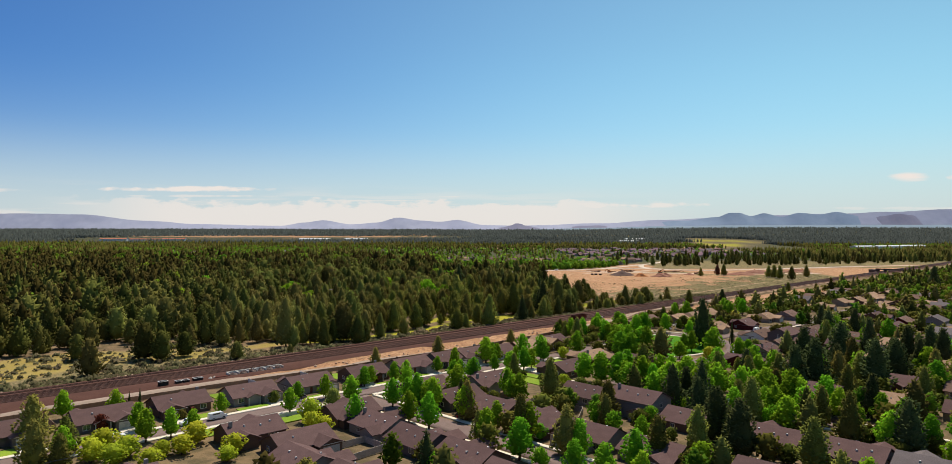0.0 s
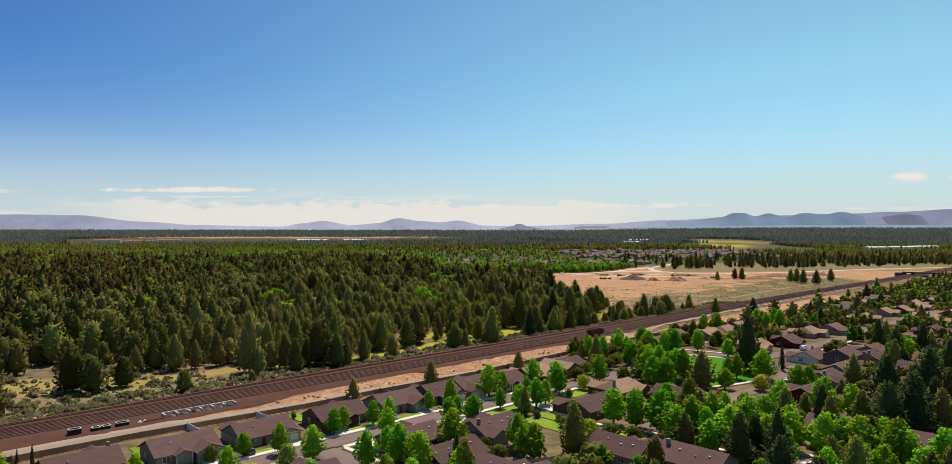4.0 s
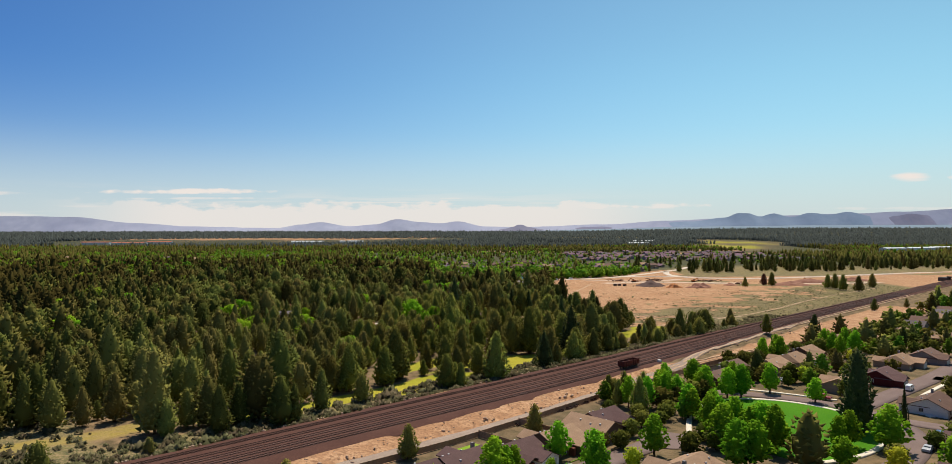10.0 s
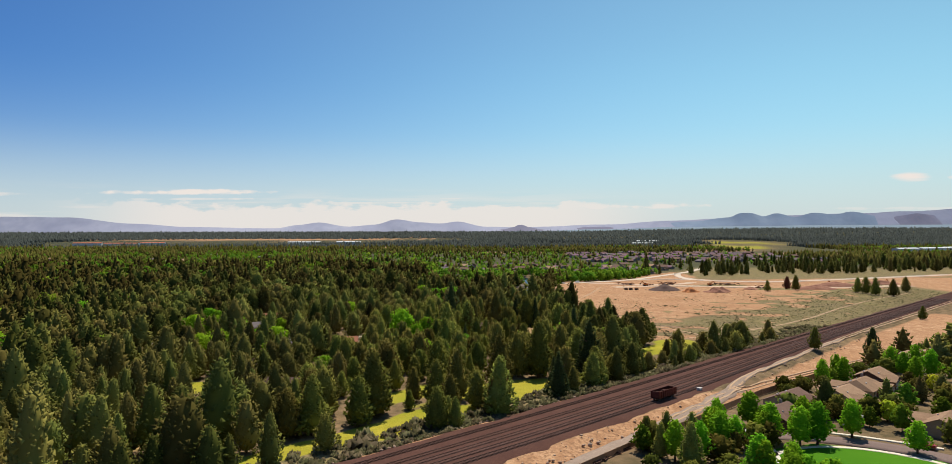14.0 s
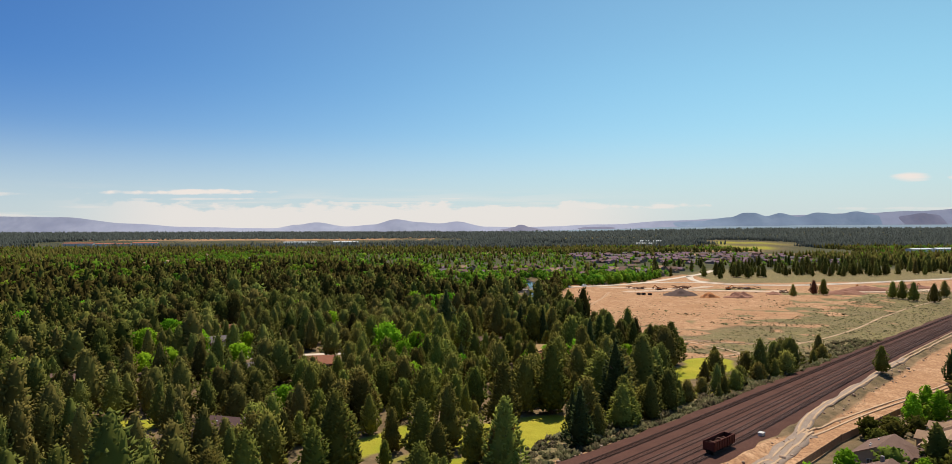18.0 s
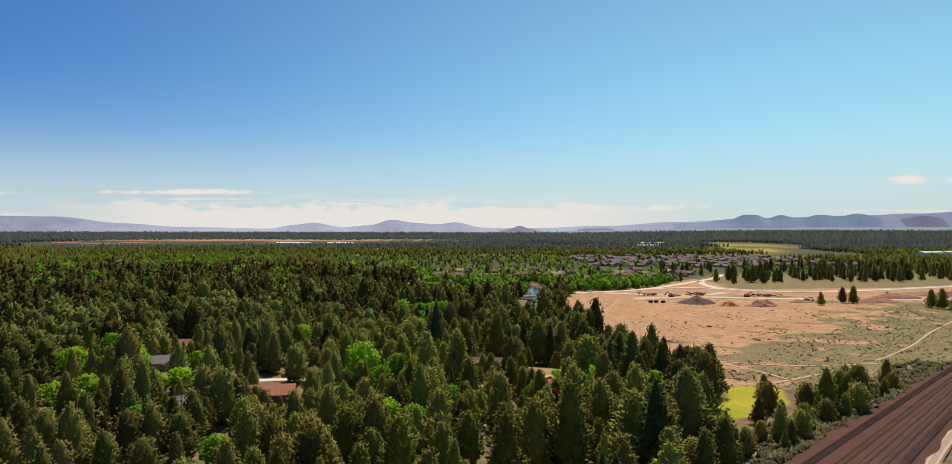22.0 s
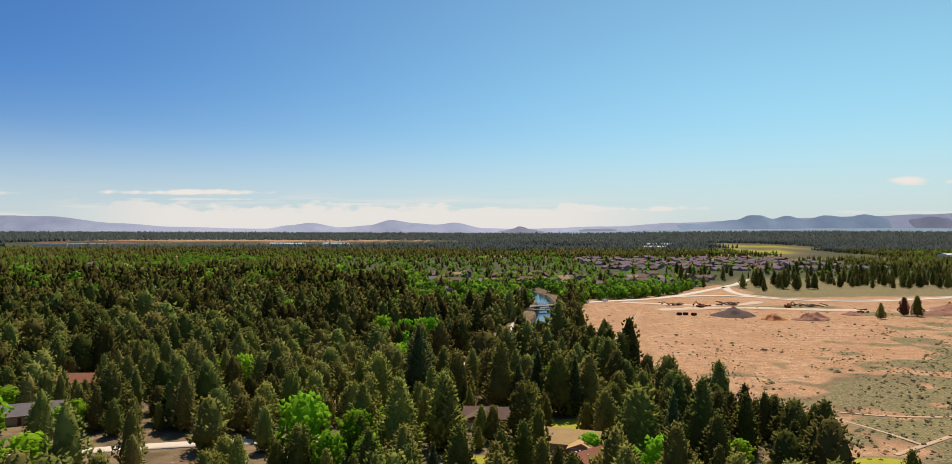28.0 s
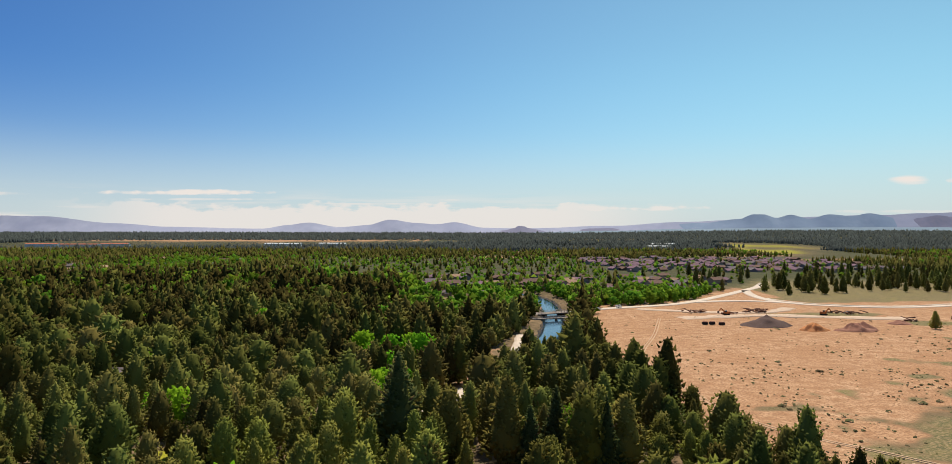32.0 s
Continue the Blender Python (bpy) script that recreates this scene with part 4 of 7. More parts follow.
# ================= hills on the horizon =================
def hills(name, label, y, xs, zs, mat, rough=4.0, seed=0, depth=300):
    """A range whose ridge runs through the given heights."""
    x = np.arange(xs[0], xs[-1] + 1, 22.0)
    j = np.clip(np.searchsorted(xs, x, side="right") - 1, 0, len(xs) - 2)
    xa, za = np.array(xs, float), np.array(zs, float)
    t = smooth01((x - xa[j]) / (xa[j + 1] - xa[j]))
    ridge = za[j] * (1 - t) + za[j + 1] * t + rough * (vnoise(x + seed * 977, 0 * x, 170, 4) - 0.5)
    tt = np.linspace(0, 1, 12)
    X = np.repeat(x[None], len(tt), 0)
    Y = y - depth * (1 - tt[:, None]) + 0 * X
    gul = vnoise(X, tt[:, None] * 300 + seed * 50, 90, 3) - 0.5
    Z = -15 + (ridge[None] + 15) * tt[:, None] + gul * 14 * np.sin(np.pi * tt[:, None]) * np.clip((ridge[None] - 60) / 60, 0, 1)
    ii = np.arange(X.size).reshape(X.shape)
    q = np.stack([ii[:-1, :-1], ii[:-1, 1:], ii[1:, 1:], ii[1:, :-1]], -1).reshape(-1, 4)
    return tagged(new(name, mesh_np(name, np.stack([X, Y, Z], -1), q, None, [mat], smooth=True)), label, "hills", kind="structure")


hills("backdrop_hills_far", "hills on the horizon, painted pale violet-blue for haze", 4940,
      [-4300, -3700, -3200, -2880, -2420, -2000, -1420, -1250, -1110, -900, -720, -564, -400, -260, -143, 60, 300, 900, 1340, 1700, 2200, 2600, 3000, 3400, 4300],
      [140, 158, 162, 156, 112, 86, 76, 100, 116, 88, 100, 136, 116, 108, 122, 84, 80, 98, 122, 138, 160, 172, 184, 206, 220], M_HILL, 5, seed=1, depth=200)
hills("backdrop_hills_blue", "forested volcanic hills on the horizon, painted blue for haze", 4920,
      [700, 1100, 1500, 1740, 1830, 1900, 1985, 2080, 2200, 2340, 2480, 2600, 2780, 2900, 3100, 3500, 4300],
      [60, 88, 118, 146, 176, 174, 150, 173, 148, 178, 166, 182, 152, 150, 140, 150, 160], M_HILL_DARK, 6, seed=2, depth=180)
hills("backdrop_hill_red", "rounded red-brown cinder cone hill, greyed violet for haze", 4900, [2380, 2640, 2800, 2920, 3040, 3130, 3250, 3420, 3700], [30, 72, 116, 154, 170, 160, 122, 76, 30], M_HILL_NEAR, 4, seed=3, depth=160)
hills("backdrop_butte", "small brown rocky butte, greyed violet for haze", 4900, [60, 180, 262, 288, 310, 360, 460, 620, 760, 900, 1060], [48, 66, 84, 100, 96, 80, 64, 62, 80, 82, 50], M_HILL_NEAR, 3, seed=4, depth=130)

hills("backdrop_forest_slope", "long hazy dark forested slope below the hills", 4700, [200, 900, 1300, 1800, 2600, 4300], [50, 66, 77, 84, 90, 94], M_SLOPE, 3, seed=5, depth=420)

# ================= neighbourhood: streets =================
M_KERB = surface("kerb_concrete", (0.50, 0.46, 0.40), (0.58, 0.53, 0.46), 0.5, 6)
M_WOODFENCE = surface("fence_boards", (0.34, 0.20, 0.12), (0.42, 0.26, 0.16), 0.6, 4, (0.25, 0.15, 0.09), vary=0.15)
M_PALEFENCE = surface("pale_fence_boards", (0.46, 0.37, 0.30), (0.54, 0.45, 0.37), 0.6, 5, vary=0.1)
M_WHITEFENCE = surface("white_vinyl", (0.72, 0.68, 0.62), (0.80, 0.76, 0.70), 0.6, 5, rough=0.5)
M_GRASS_YARD = surface("yard_grass", (0.20, 0.31, 0.025), (0.30, 0.36, 0.045), 0.15, 4, (0.13, 0.22, 0.018), relief=0.5, vary=0.2)

STREETS = {
    "one": ([(-300, 64), (-60, 64), (-20, 65.5), (8, 66)], 7.4),
    "loop": ([(61, 41), (66, 46), (72, 54), (78, 66), (81, 84), (77, 103), (62, 115), (36, 119), (8, 115), (2, 113)], 7.0),
    "two": ([(-123.5, 67), (-123.5, 300)], 8.0),
    "three": ([(-42, 112), (-42, 300)], 8.0),
    "four": ([(80, 92), (150, 98), (330, 100)], 7.6),
    "five": ([(73, 108), (78, 160), (80, 300)], 7.6),
    "six": ([(150, 98), (152, 300)], 7.4)}
for pts, wd_ in STREETS.values():
    ribbon("road", sn_line(pts), wd_, M_ASPHALT, "brown-grey asphalt residential street", "road", lift=0.02)
for pts, wd_ in (([(-300, 59.1), (-60, 59.1), (-28, 60.4)], 1.9), ([(-300, 69), (-129.5, 69)], 1.8), ([(-117.5, 69), (-60, 69), (-20, 70.6)], 1.8),
                 ([(-117.6, 69.5), (-117.6, 300)], 1.6), ([(-129.4, 69.5), (-129.4, 300)], 1.6), ([(-48, 118), (-48, 300)], 1.6), ([(-36, 118), (-36, 300)], 1.6),
                 ([(16, 68), (34, 57), (54, 51), (68, 57), (74.5, 70), (76, 86), (71, 100), (58, 108), (36, 112.5), (20, 107), (12, 100)], 1.6),
                 ([(30, 66), (38, 63), (48, 60), (54, 53)], 1.4), ([(86, 84), (84, 64), (76, 48)], 1.4), ([(84, 112), (90, 101), (150, 104), (320, 106)], 1.5)):
    ribbon("pavement", sn_line(pts), wd_, M_CONCRETE, "pale concrete sidewalk", "pavement", lift=0.12)
for pts in ([(-300, 60.15), (-60, 60.15), (-28, 61.3)], [(-117, 67.85), (-60, 67.85), (-20, 69.4)], [(-300, 67.85), (-130, 67.85)]):
    ribbon("kerb", sn_line(pts), 0.25, M_KERB, "concrete kerb along the street", "kerb", lift=0.16)
cs = bmesh.new()
bmesh.ops.create_cone(cs, cap_ends=True, segments=28, radius1=7.5, radius2=7.5, depth=0.5)
turn_ob = tagged(new("road_turning_circle", bm_mesh("road_turning_circle", cs, M_ASPHALT)), "brown-grey asphalt turning circle", "road", kind="structure")
turn_ob.location = sn(6, 67, -0.02)
ribbon("dirt_lane", sn_line([(-240, 18), (-150, 20), (-90, 22.5), (-50, 24), (-5, 25), (50, 22), (95, 18.5), (110, 17.5)]), 5.2, M_GRAVEL_LANE, "pale gravel service lane beside the rail yard", "lane", lift=0.0, wobble=0.25)
ribbon("dirt_lane", sn_line([(102, 18), (108, 16.8), (113, 14.8), (122, 12.6), (165, 9.4), (250, 6.0)]), 3.2, M_GRAVEL_LANE, "pale gravel track turning off the lane beside the railway", "lane", lift=0.04, wobble=0.2, step=2.5)
for line, gauge in (([(104, 18), (113, 14.8), (122, 12.6), (165, 9.4), (250, 6.0), (330, 4.4), (520, 3)], 0.95), ([(108, 18), (135, 19.5), (165, 23), (205, 30), (270, 33)], 1.1), ([(60, 21), (90, 18.8), (112, 17)], 1.0)):
    for side in (-gauge, gauge):
        ribbon("dirt_lane", sn_line([(a + side * .3, b + side) for a, b in line]), 0.6, M_RUT, "pale worn wheel rut in the dirt", "lane", lift=0.08, wobble=0.15, step=2.5)

# park lawn
pk = [(18, 71), (35, 60), (54, 53), (67, 59), (73, 71), (74.5, 86), (69, 98), (57, 106), (36, 110), (21, 105), (14, 98)]
bm = bmesh.new()
pts = []
for i in range(len(pk)):
    a, b = pk[i], pk[(i + 1) % len(pk)]
    for k in (0, 0.34, 0.67):
        pts.append(sn(a[0] + (b[0] - a[0]) * k, a[1] + (b[1] - a[1]) * k, 0.16 + 0.05))
cv = bm.verts.new(sn(46, 82, 0.45))
rim = [bm.verts.new(p) for p in pts]
low_r = [bm.verts.new(p - Vector((0, 0, 0.5))) for p in pts]
for i in range(len(rim)):
    j = (i + 1) % len(rim)
    bm.faces.new((rim[i], rim[j], cv))
    bm.faces.new((rim[j], rim[i], low_r[i], low_r[j]))
bmesh.ops.recalc_face_normals(bm, faces=bm.faces)
tagged(new("lawn", bm_mesh("lawn", bm, M_LAWN)), "bright green mown park lawn", "lawn", kind="structure")

# ================= neighbourhood: houses =================
WALLS = {k: surface("siding_" + k, c, tuple(1.12 * x for x in c), 0.5, 6, tuple(0.85 * x for x in c), rough=0.8, relief=0.15, stretch=(0.3, 0.3, 6))
         for k, c in {"grey": (0.27, 0.235, 0.215), "slate": (0.135, 0.110, 0.105), "tan": (0.36, 0.28, 0.20), "white": (0.70, 0.68, 0.64), "maroon": (0.10, 0.022, 0.020),
                      "blue": (0.23, 0.205, 0.205), "brown": (0.14, 0.085, 0.06), "sage": (0.21, 0.215, 0.165)}.items()}
ROOFS = {k: surface("shingles_" + k, c, tuple(1.25 * x for x in c), 0.35, 5, tuple(0.75 * x for x in c), rough=0.95, relief=0.5, vary=0.14, stretch=(1, 1, 3))
         for k, c in {"mauve": (0.215, 0.130, 0.150), "dark": (0.130, 0.078, 0.071), "brown": (0.175, 0.108, 0.082), "tan": (0.34, 0.215, 0.135), "grey": (0.165, 0.135, 0.13), "rust": (0.30, 0.125, 0.075), "ochre": (0.52, 0.33, 0.15)}.items()}
M_TRIM = surface("white_trim", (0.70, 0.66, 0.60), (0.76, 0.72, 0.66), 1, 8, rough=0.6)
M_GLASS, _n, _l, _b = material("window_glass", 0.08, 0, 0.6)
_b.inputs["Base Color"].default_value = (0.035, 0.045, 0.055, 1)
M_DOOR = surface("painted_door", (0.16, 0.05, 0.035), (0.20, 0.07, 0.05), 1, 8, rough=0.5)
M_GARAGE = surface("garage_panels", (0.55, 0.51, 0.46), (0.62, 0.58, 0.52), 1, 8, rough=0.6, vary=0.2)
M_VENT = surface("vent_metal", (0.62, 0.60, 0.58), (0.70, 0.68, 0.66), 2, 9, rough=0.5, metal=0.3)
_cache = {}


def cached(key, make, mat):
    if key not in _cache:
        _cache[key] = bm_mesh(key[0], make(), mat)
    return _cache[key]


def gable_roof_bm(x0, x1, y0, y1, z, rise, over=0.55, along="x", thick=0.2, hip=0.0):
    """Two pitched slabs with thickness; hip draws in the ridge's ends."""
    bm = bmesh.new()
    if along == "x":
        ym, run = (y0 + y1) / 2, (y1 - y0) / 2
    else:
        ym, run = (x0 + x1) / 2, (x1 - x0) / 2
    drop = over * rise / run
    zt, ze = z + rise + 0.12, z - drop + 0.12
    if along == "x":
        a, b = x0 - over, x1 + over
        rows_ = [((a, y0 - over, ze), (b, y0 - over, ze)), ((a + hip, ym, zt), (b - hip, ym, zt)), ((a, y1 + over, ze), (b, y1 + over, ze))]
    else:
        a, b = y0 - over, y1 + over
        rows_ = [((x0 - over, b, ze), (x0 - over, a, ze)), ((ym, b - hip, zt), (ym, a + hip, zt)), ((x1 + over, b, ze), (x1 + over, a, ze))]
    top = [[bm.verts.new(p) for p in rr] for rr in rows_]
    bot = [[bm.verts.new((p[0], p[1], p[2] - thick)) for p in rr] for rr in rows_]
    for i in (0, 1):
        bm.faces.new((top[i][0], top[i][1], top[i + 1][1], top[i + 1][0]))
        bm.faces.new((bot[i][0], bot[i + 1][0], bot[i + 1][1], bot[i][1]))
        for e in (0, 1):
            bm.faces.new((top[i][e], top[i + 1][e], bot[i + 1][e], bot[i][e]))
    for i in (0, 2):
        bm.faces.new((top[i][0], top[i][1], bot[i][1], bot[i][0]))
    if hip:
        bm.faces.new((top[0][0], top[1][0], top[2][0]))
        bm.faces.new((top[0][1], top[2][1], top[1][1]))
    bmesh.ops.recalc_face_normals(bm, faces=bm.faces)
    return bm


def walls_bm(x0, x1, y0, y1, h, rise, along="x", hip=0.0):
    bm = bmesh.new()
    v = {}
    for i, (x, y) in enumerate(((x0, y0), (x1, y0), (x1, y1), (x0, y1))):
        v[i] = bm.verts.new((x, y, -0.3))
        v[i + 4] = bm.verts.new((x, y, h))
    for i in range(4):
        j = (i + 1) % 4
        bm.faces.new((v[i], v[j], v[j + 4], v[i + 4]))
    if not hip:
        if along == "x":
            p, q = bm.verts.new((x0, (y0 + y1) / 2, h + rise)), bm.verts.new((x1, (y0 + y1) / 2, h + rise))
            bm.faces.new((v[4], v[7], p))
            bm.faces.new((v[5], v[6], q))
        else:
            p, q = bm.verts.new(((x0 + x1) / 2, y0, h + rise)), bm.verts.new(((x0 + x1) / 2, y1, h + rise))
            bm.faces.new((v[4], v[5], p))
            bm.faces.new((v[7], v[6], q))
    bmesh.ops.recalc_face_normals(bm, faces=bm.faces)
    return bm


def add_window(parent, x, y, z, w, h, side):
    """side: 'f' front, 'b' back, 'l', 'r'."""
    turn = {"f": 0, "b": 180, "l": -90, "r": 90}[side]
    fr = part("window", cached(("window_frame", w, h), lambda: boxes((-w / 2 - .1, w / 2 + .1, -.07, .03, -h / 2 - .1, -h / 2), (-w / 2 - .1, w / 2 + .1, -.07, .03, h / 2, h / 2 + .1),
              (-w / 2 - .1, -w / 2, -.07, .03, -h / 2, h / 2), (w / 2, w / 2 + .1, -.07, .03, -h / 2, h / 2), (-.03, .03, -.06, .03, -h / 2, h / 2)), M_TRIM), M_TRIM, parent, "white-framed window")
    fr.matrix_basis = pose(x, y, z, 0, 0, turn)
    part("pane", cached(("pane", w, h), lambda: boxes((-w / 2, w / 2, -.035, .02, -h / 2, h / 2)), M_GLASS), M_GLASS, fr)


def house(s, n, turn=0.0, wall="grey", roof="dark", w=14.0, d=11.0, style=0, two=False, hip=0.0, label="", mir=1, detail=True):
    """A house whose front faces its local -y."""
    h = 5.4 if two else 2.75
    rise = d / 2 * 0.47
    storeys = "two-storey" if two else "single-storey"
    root = thing("house", label or f"{storeys} {wall} house with a {roof} shingle roof", "house", "houses of the neighbourhood", at=sn_pose(s, n, 0, turn))
    key = (round(w, 1), round(d, 1), two, hip)
    part("wall", cached(("wall", key, wall), lambda: walls_bm(-w / 2, w / 2, -d / 2, d / 2, h, rise, hip=hip), WALLS[wall]), None, root)
    part("roof", cached(("roof", key, roof), lambda: gable_roof_bm(-w / 2, w / 2, -d / 2, d / 2, h, rise, hip=hip), ROOFS[roof]), None, root)
    # front wing with the garage
    gw, gp, gx_ = 6.4, 3.2, mir * (w / 2 - 3.4)
    wrise = gw / 2 * 0.42
    wk = (gx_, key)
    part("wing_wall", cached(("wing_wall", wk, wall), lambda: walls_bm(gx_ - gw / 2, gx_ + gw / 2, -d / 2 - gp, 0, 2.75, wrise, "y"), WALLS[wall]), None, root)
    part("wing_roof", cached(("wing_roof", wk, roof), lambda: gable_roof_bm(gx_ - gw / 2, gx_ + gw / 2, -d / 2 - gp, 0.2, 2.75, wrise, along="y"), ROOFS[roof]), None, root)
    if not detail:
        return root
    yg = -d / 2 - gp
    if style % 3 != 1:      # cross gable at the back
        bw, bx_ = 5.6, -mir * (w / 2 - 3.3)
        bk = (bx_, key)
        part("rear_wing_wall", cached(("rear_wing_wall", bk, wall), lambda: walls_bm(bx_ - bw / 2, bx_ + bw / 2, 0, d / 2 + 2.4, 2.75, bw / 2 * 0.46, "y"), WALLS[wall]), None, root)
        part("rear_wing_roof", cached(("rear_wing_roof", bk, roof), lambda: gable_roof_bm(bx_ - bw / 2, bx_ + bw / 2, -0.2, d / 2 + 2.4, 2.75, bw / 2 * 0.46, along="y"), ROOFS[roof]), None, root)
    part("garage_door", cached(("garage_door", wk), lambda: boxes(*[(gx_ - 2.4, gx_ + 2.4, yg - .05, yg + .05, 0.05 + k * .55, 0.57 + k * .55) for k in range(4)]), M_GARAGE), None, root, "panelled garage door")
    part("gable_trim", cached(("gable_trim", wk), lambda: boxes((gx_ - gw / 2 - .5, gx_ + gw / 2 + .5, yg - .06, yg - .01, 2.62, 2.78)), M_TRIM), None, root, "white trim board")
    if style % 2 == 0:      # small porch gable over the door
        pw, px = 4.2, -mir * 1.6
        part("porch_roof", cached(("porch_roof", key, roof, mir), lambda: gable_roof_bm(px - pw / 2, px + pw / 2, -d / 2 - 1.9, 0.5, 2.6, pw / 2 * .42, over=0.35, along="y"), ROOFS[roof]), None, root)
        part("porch_gable", cached(("porch_gable", key, mir, wall), lambda: walls_bm(px - pw / 2, px + pw / 2, -d / 2 - 1.6, -d / 2, 2.6, pw / 2 * .42, "y"), WALLS[wall]), None, root) if style % 4 == 0 else None
        for sx in (-1, 1):
            part("porch_post", cached(("porch_post", key, mir, sx), lambda: boxes((px + sx * (pw / 2 - .2) - .11, px + sx * (pw / 2 - .2) + .11, -d / 2 - 1.85, -d / 2 - 1.63, -.1, 2.6)), M_TRIM), None, root, "white porch post")
    part("front_door", cached(("front_door", key, mir), lambda: boxes((-mir * 1.6 - .48, -mir * 1.6 + .48, -d / 2 - (1.66 if style % 4 == 0 else .06), -d / 2 + .05, 0.05, 2.1)), M_DOOR), None, root, "dark red front door")
    add_window(root, -mir * (w / 2 - 2.4), -d / 2 - .01, 1.55, 1.7, 1.3, "f")
    for k, sx in (("l", -1), ("r", 1)):
        add_window(root, sx * (w / 2 + .01), d * 0.15, 1.55, 1.2, 1.1, k)
    add_window(root, -w * .22, d / 2 + .01, 1.5, 1.8, 1.2, "b")
    add_window(root, w * .22, d / 2 + .01, 1.5, 1.2, 1.1, "b")
    if two:
        for sx in (-.3, 0, .3):
            add_window(root, sx * w, -d / 2 - .01, 4.2, 1.1, 1.2, "f")
        add_window(root, -w / 2 - .01, 0, 4.2, 1.1, 1.2, "l")
        add_window(root, w / 2 + .01, 0, 4.2, 1.1, 1.2, "r")
    for i, (vx, vy) in enumerate(((-w * .3, d * .2), (-w * .1, d * .26), (w * .18, d * .2), (-w * .2, -d * .22))):
        vz = h + rise * (1 - abs(vy) / (d / 2)) + .1
        part("roof_vent", cached(("roof_vent", key, i), lambda: boxes((vx - .2, vx + .2, vy - .2, vy + .2, vz - .1, vz + .32)), M_VENT), None, root, "pale metal roof vent")
    if style % 3 == 0:
        part("chimney", cached(("chimney", key), lambda: boxes((w * .38, w * .38 + .8, d * .1, d * .1 + .7, h, h + rise + .7)), WALLS["grey"]), None, root)
    return root


def slab(name, s0, s1, n0, n1, mat, label, category, lift=0.1):
    """A flat paved or planted area in the railway's frame."""
    ob = new(name, bm_mesh(name, boxes((s0, s1, -n1, -n0, -0.3, lift)), mat))
    ob.matrix_world = sn_pose(0, 0, 0.17)
    return tagged(ob, label, category, kind="structure")


def lot(s, side_n, dirn, w, mir, driveway_n):
    """Driveway and front grass between a house front and the walk."""
    g = s + mir * (w / 2 - 3.4) * (1 if dirn > 0 else -1)
    a, b = sorted((side_n, driveway_n))
    slab("driveway", g - 2.6, g + 2.6, a, b, M_CONCRETE, "pale concrete driveway", "driveway", 0.07)
    lo, hi = (s - w / 2 - 1, g - 3.0) if g > s else (g + 3.0, s + w / 2 + 1)
    if hi - lo > 1:
        slab("lawn", lo, hi, a + 0.4, b - 0.4, M_GRASS_YARD, "green front-yard grass", "lawn", 0.04)


# row between the lane and the first street
ROW_A = [(-246, 45, "grey", "dark"), (-219, 43, "slate", "dark"), (-195, 44.5, "slate", "dark"), (-173, 43.5, "brown", "dark"), (-151, 45.5, "grey", "dark"), (-130, 46.5, "grey", "dark"),
         (-106, 46.5, "brown", "dark"), (-84, 46, "grey", "dark"), (-66, 46, "slate", "dark"), (-52, 46.5, "tan", "dark"), (-37, 50, "white", "dark"), (-21, 50, "brown", "tan")]
for i, (s, n, wl_, rf) in enumerate(ROW_A):
    mir = 1 if i % 3 else -1
    width = 15.5 if i < 8 else 12.5
    house(s, n, 0, wl_, rf, width, 11.5, style=i, mir=mir)
    lot(s, n + 9, 1, width, mir, 60.0)
    if i % 2 == 0:
        slab("lawn", s - width / 2, s + width / 2 - 3, 31 + max(0, (s + 110) / 20) * .4, n - 7, M_GRASS_YARD, "small green back-yard lawn", "lawn", 0.03)
house(-5, 50, 90, "brown", "tan", 14, 11, style=1, label="brown house with a tan shingle roof beside the park")
house(5, 46, 0, "blue", "dark", 12, 9, style=1, label="low blue-grey house with a dark roof behind trees")
EAST_NEAR = [(80, 44, 0, "brown", "brown"), (101, 39, 0, "tan", "brown"), (119, 49, 0, "tan", "tan"), (138, 49, 0, "tan", "tan"), (159, 47, 0, "brown", "tan"), (208, 45, 0, "tan", "tan"), (225, 51, 0, "tan", "tan"), (256, 60, 0, "brown", "tan"), (103, 81, 180, "tan", "tan"), (166, 82, 0, "tan", "tan"),
             (188, 87, 0, "grey", "brown"), (253, 84, 0, "brown", "tan"), (317, 88, 0, "brown", "tan"), (346, 90, 0, "tan", "tan"), (128, 86, 0, "maroon", "dark"), (93, 110, 0, "white", "brown"), (92, 123, 0, "slate", "dark"), (72, 129, 180, "grey", "brown"), (110, 128, 180, "tan", "dark"), (128, 124, 180, "grey", "brown"),
             (94, 150, 90, "brown", "dark"), (60, 151, -90, "grey", "dark"), (60, 174, -90, "brown", "tan"), (93, 172, 90, "grey", "tan"), (105, 187, 90, "tan", "grey"), (206, 146, 0, "maroon", "brown"), (203, 163, 0, "blue", "grey")]
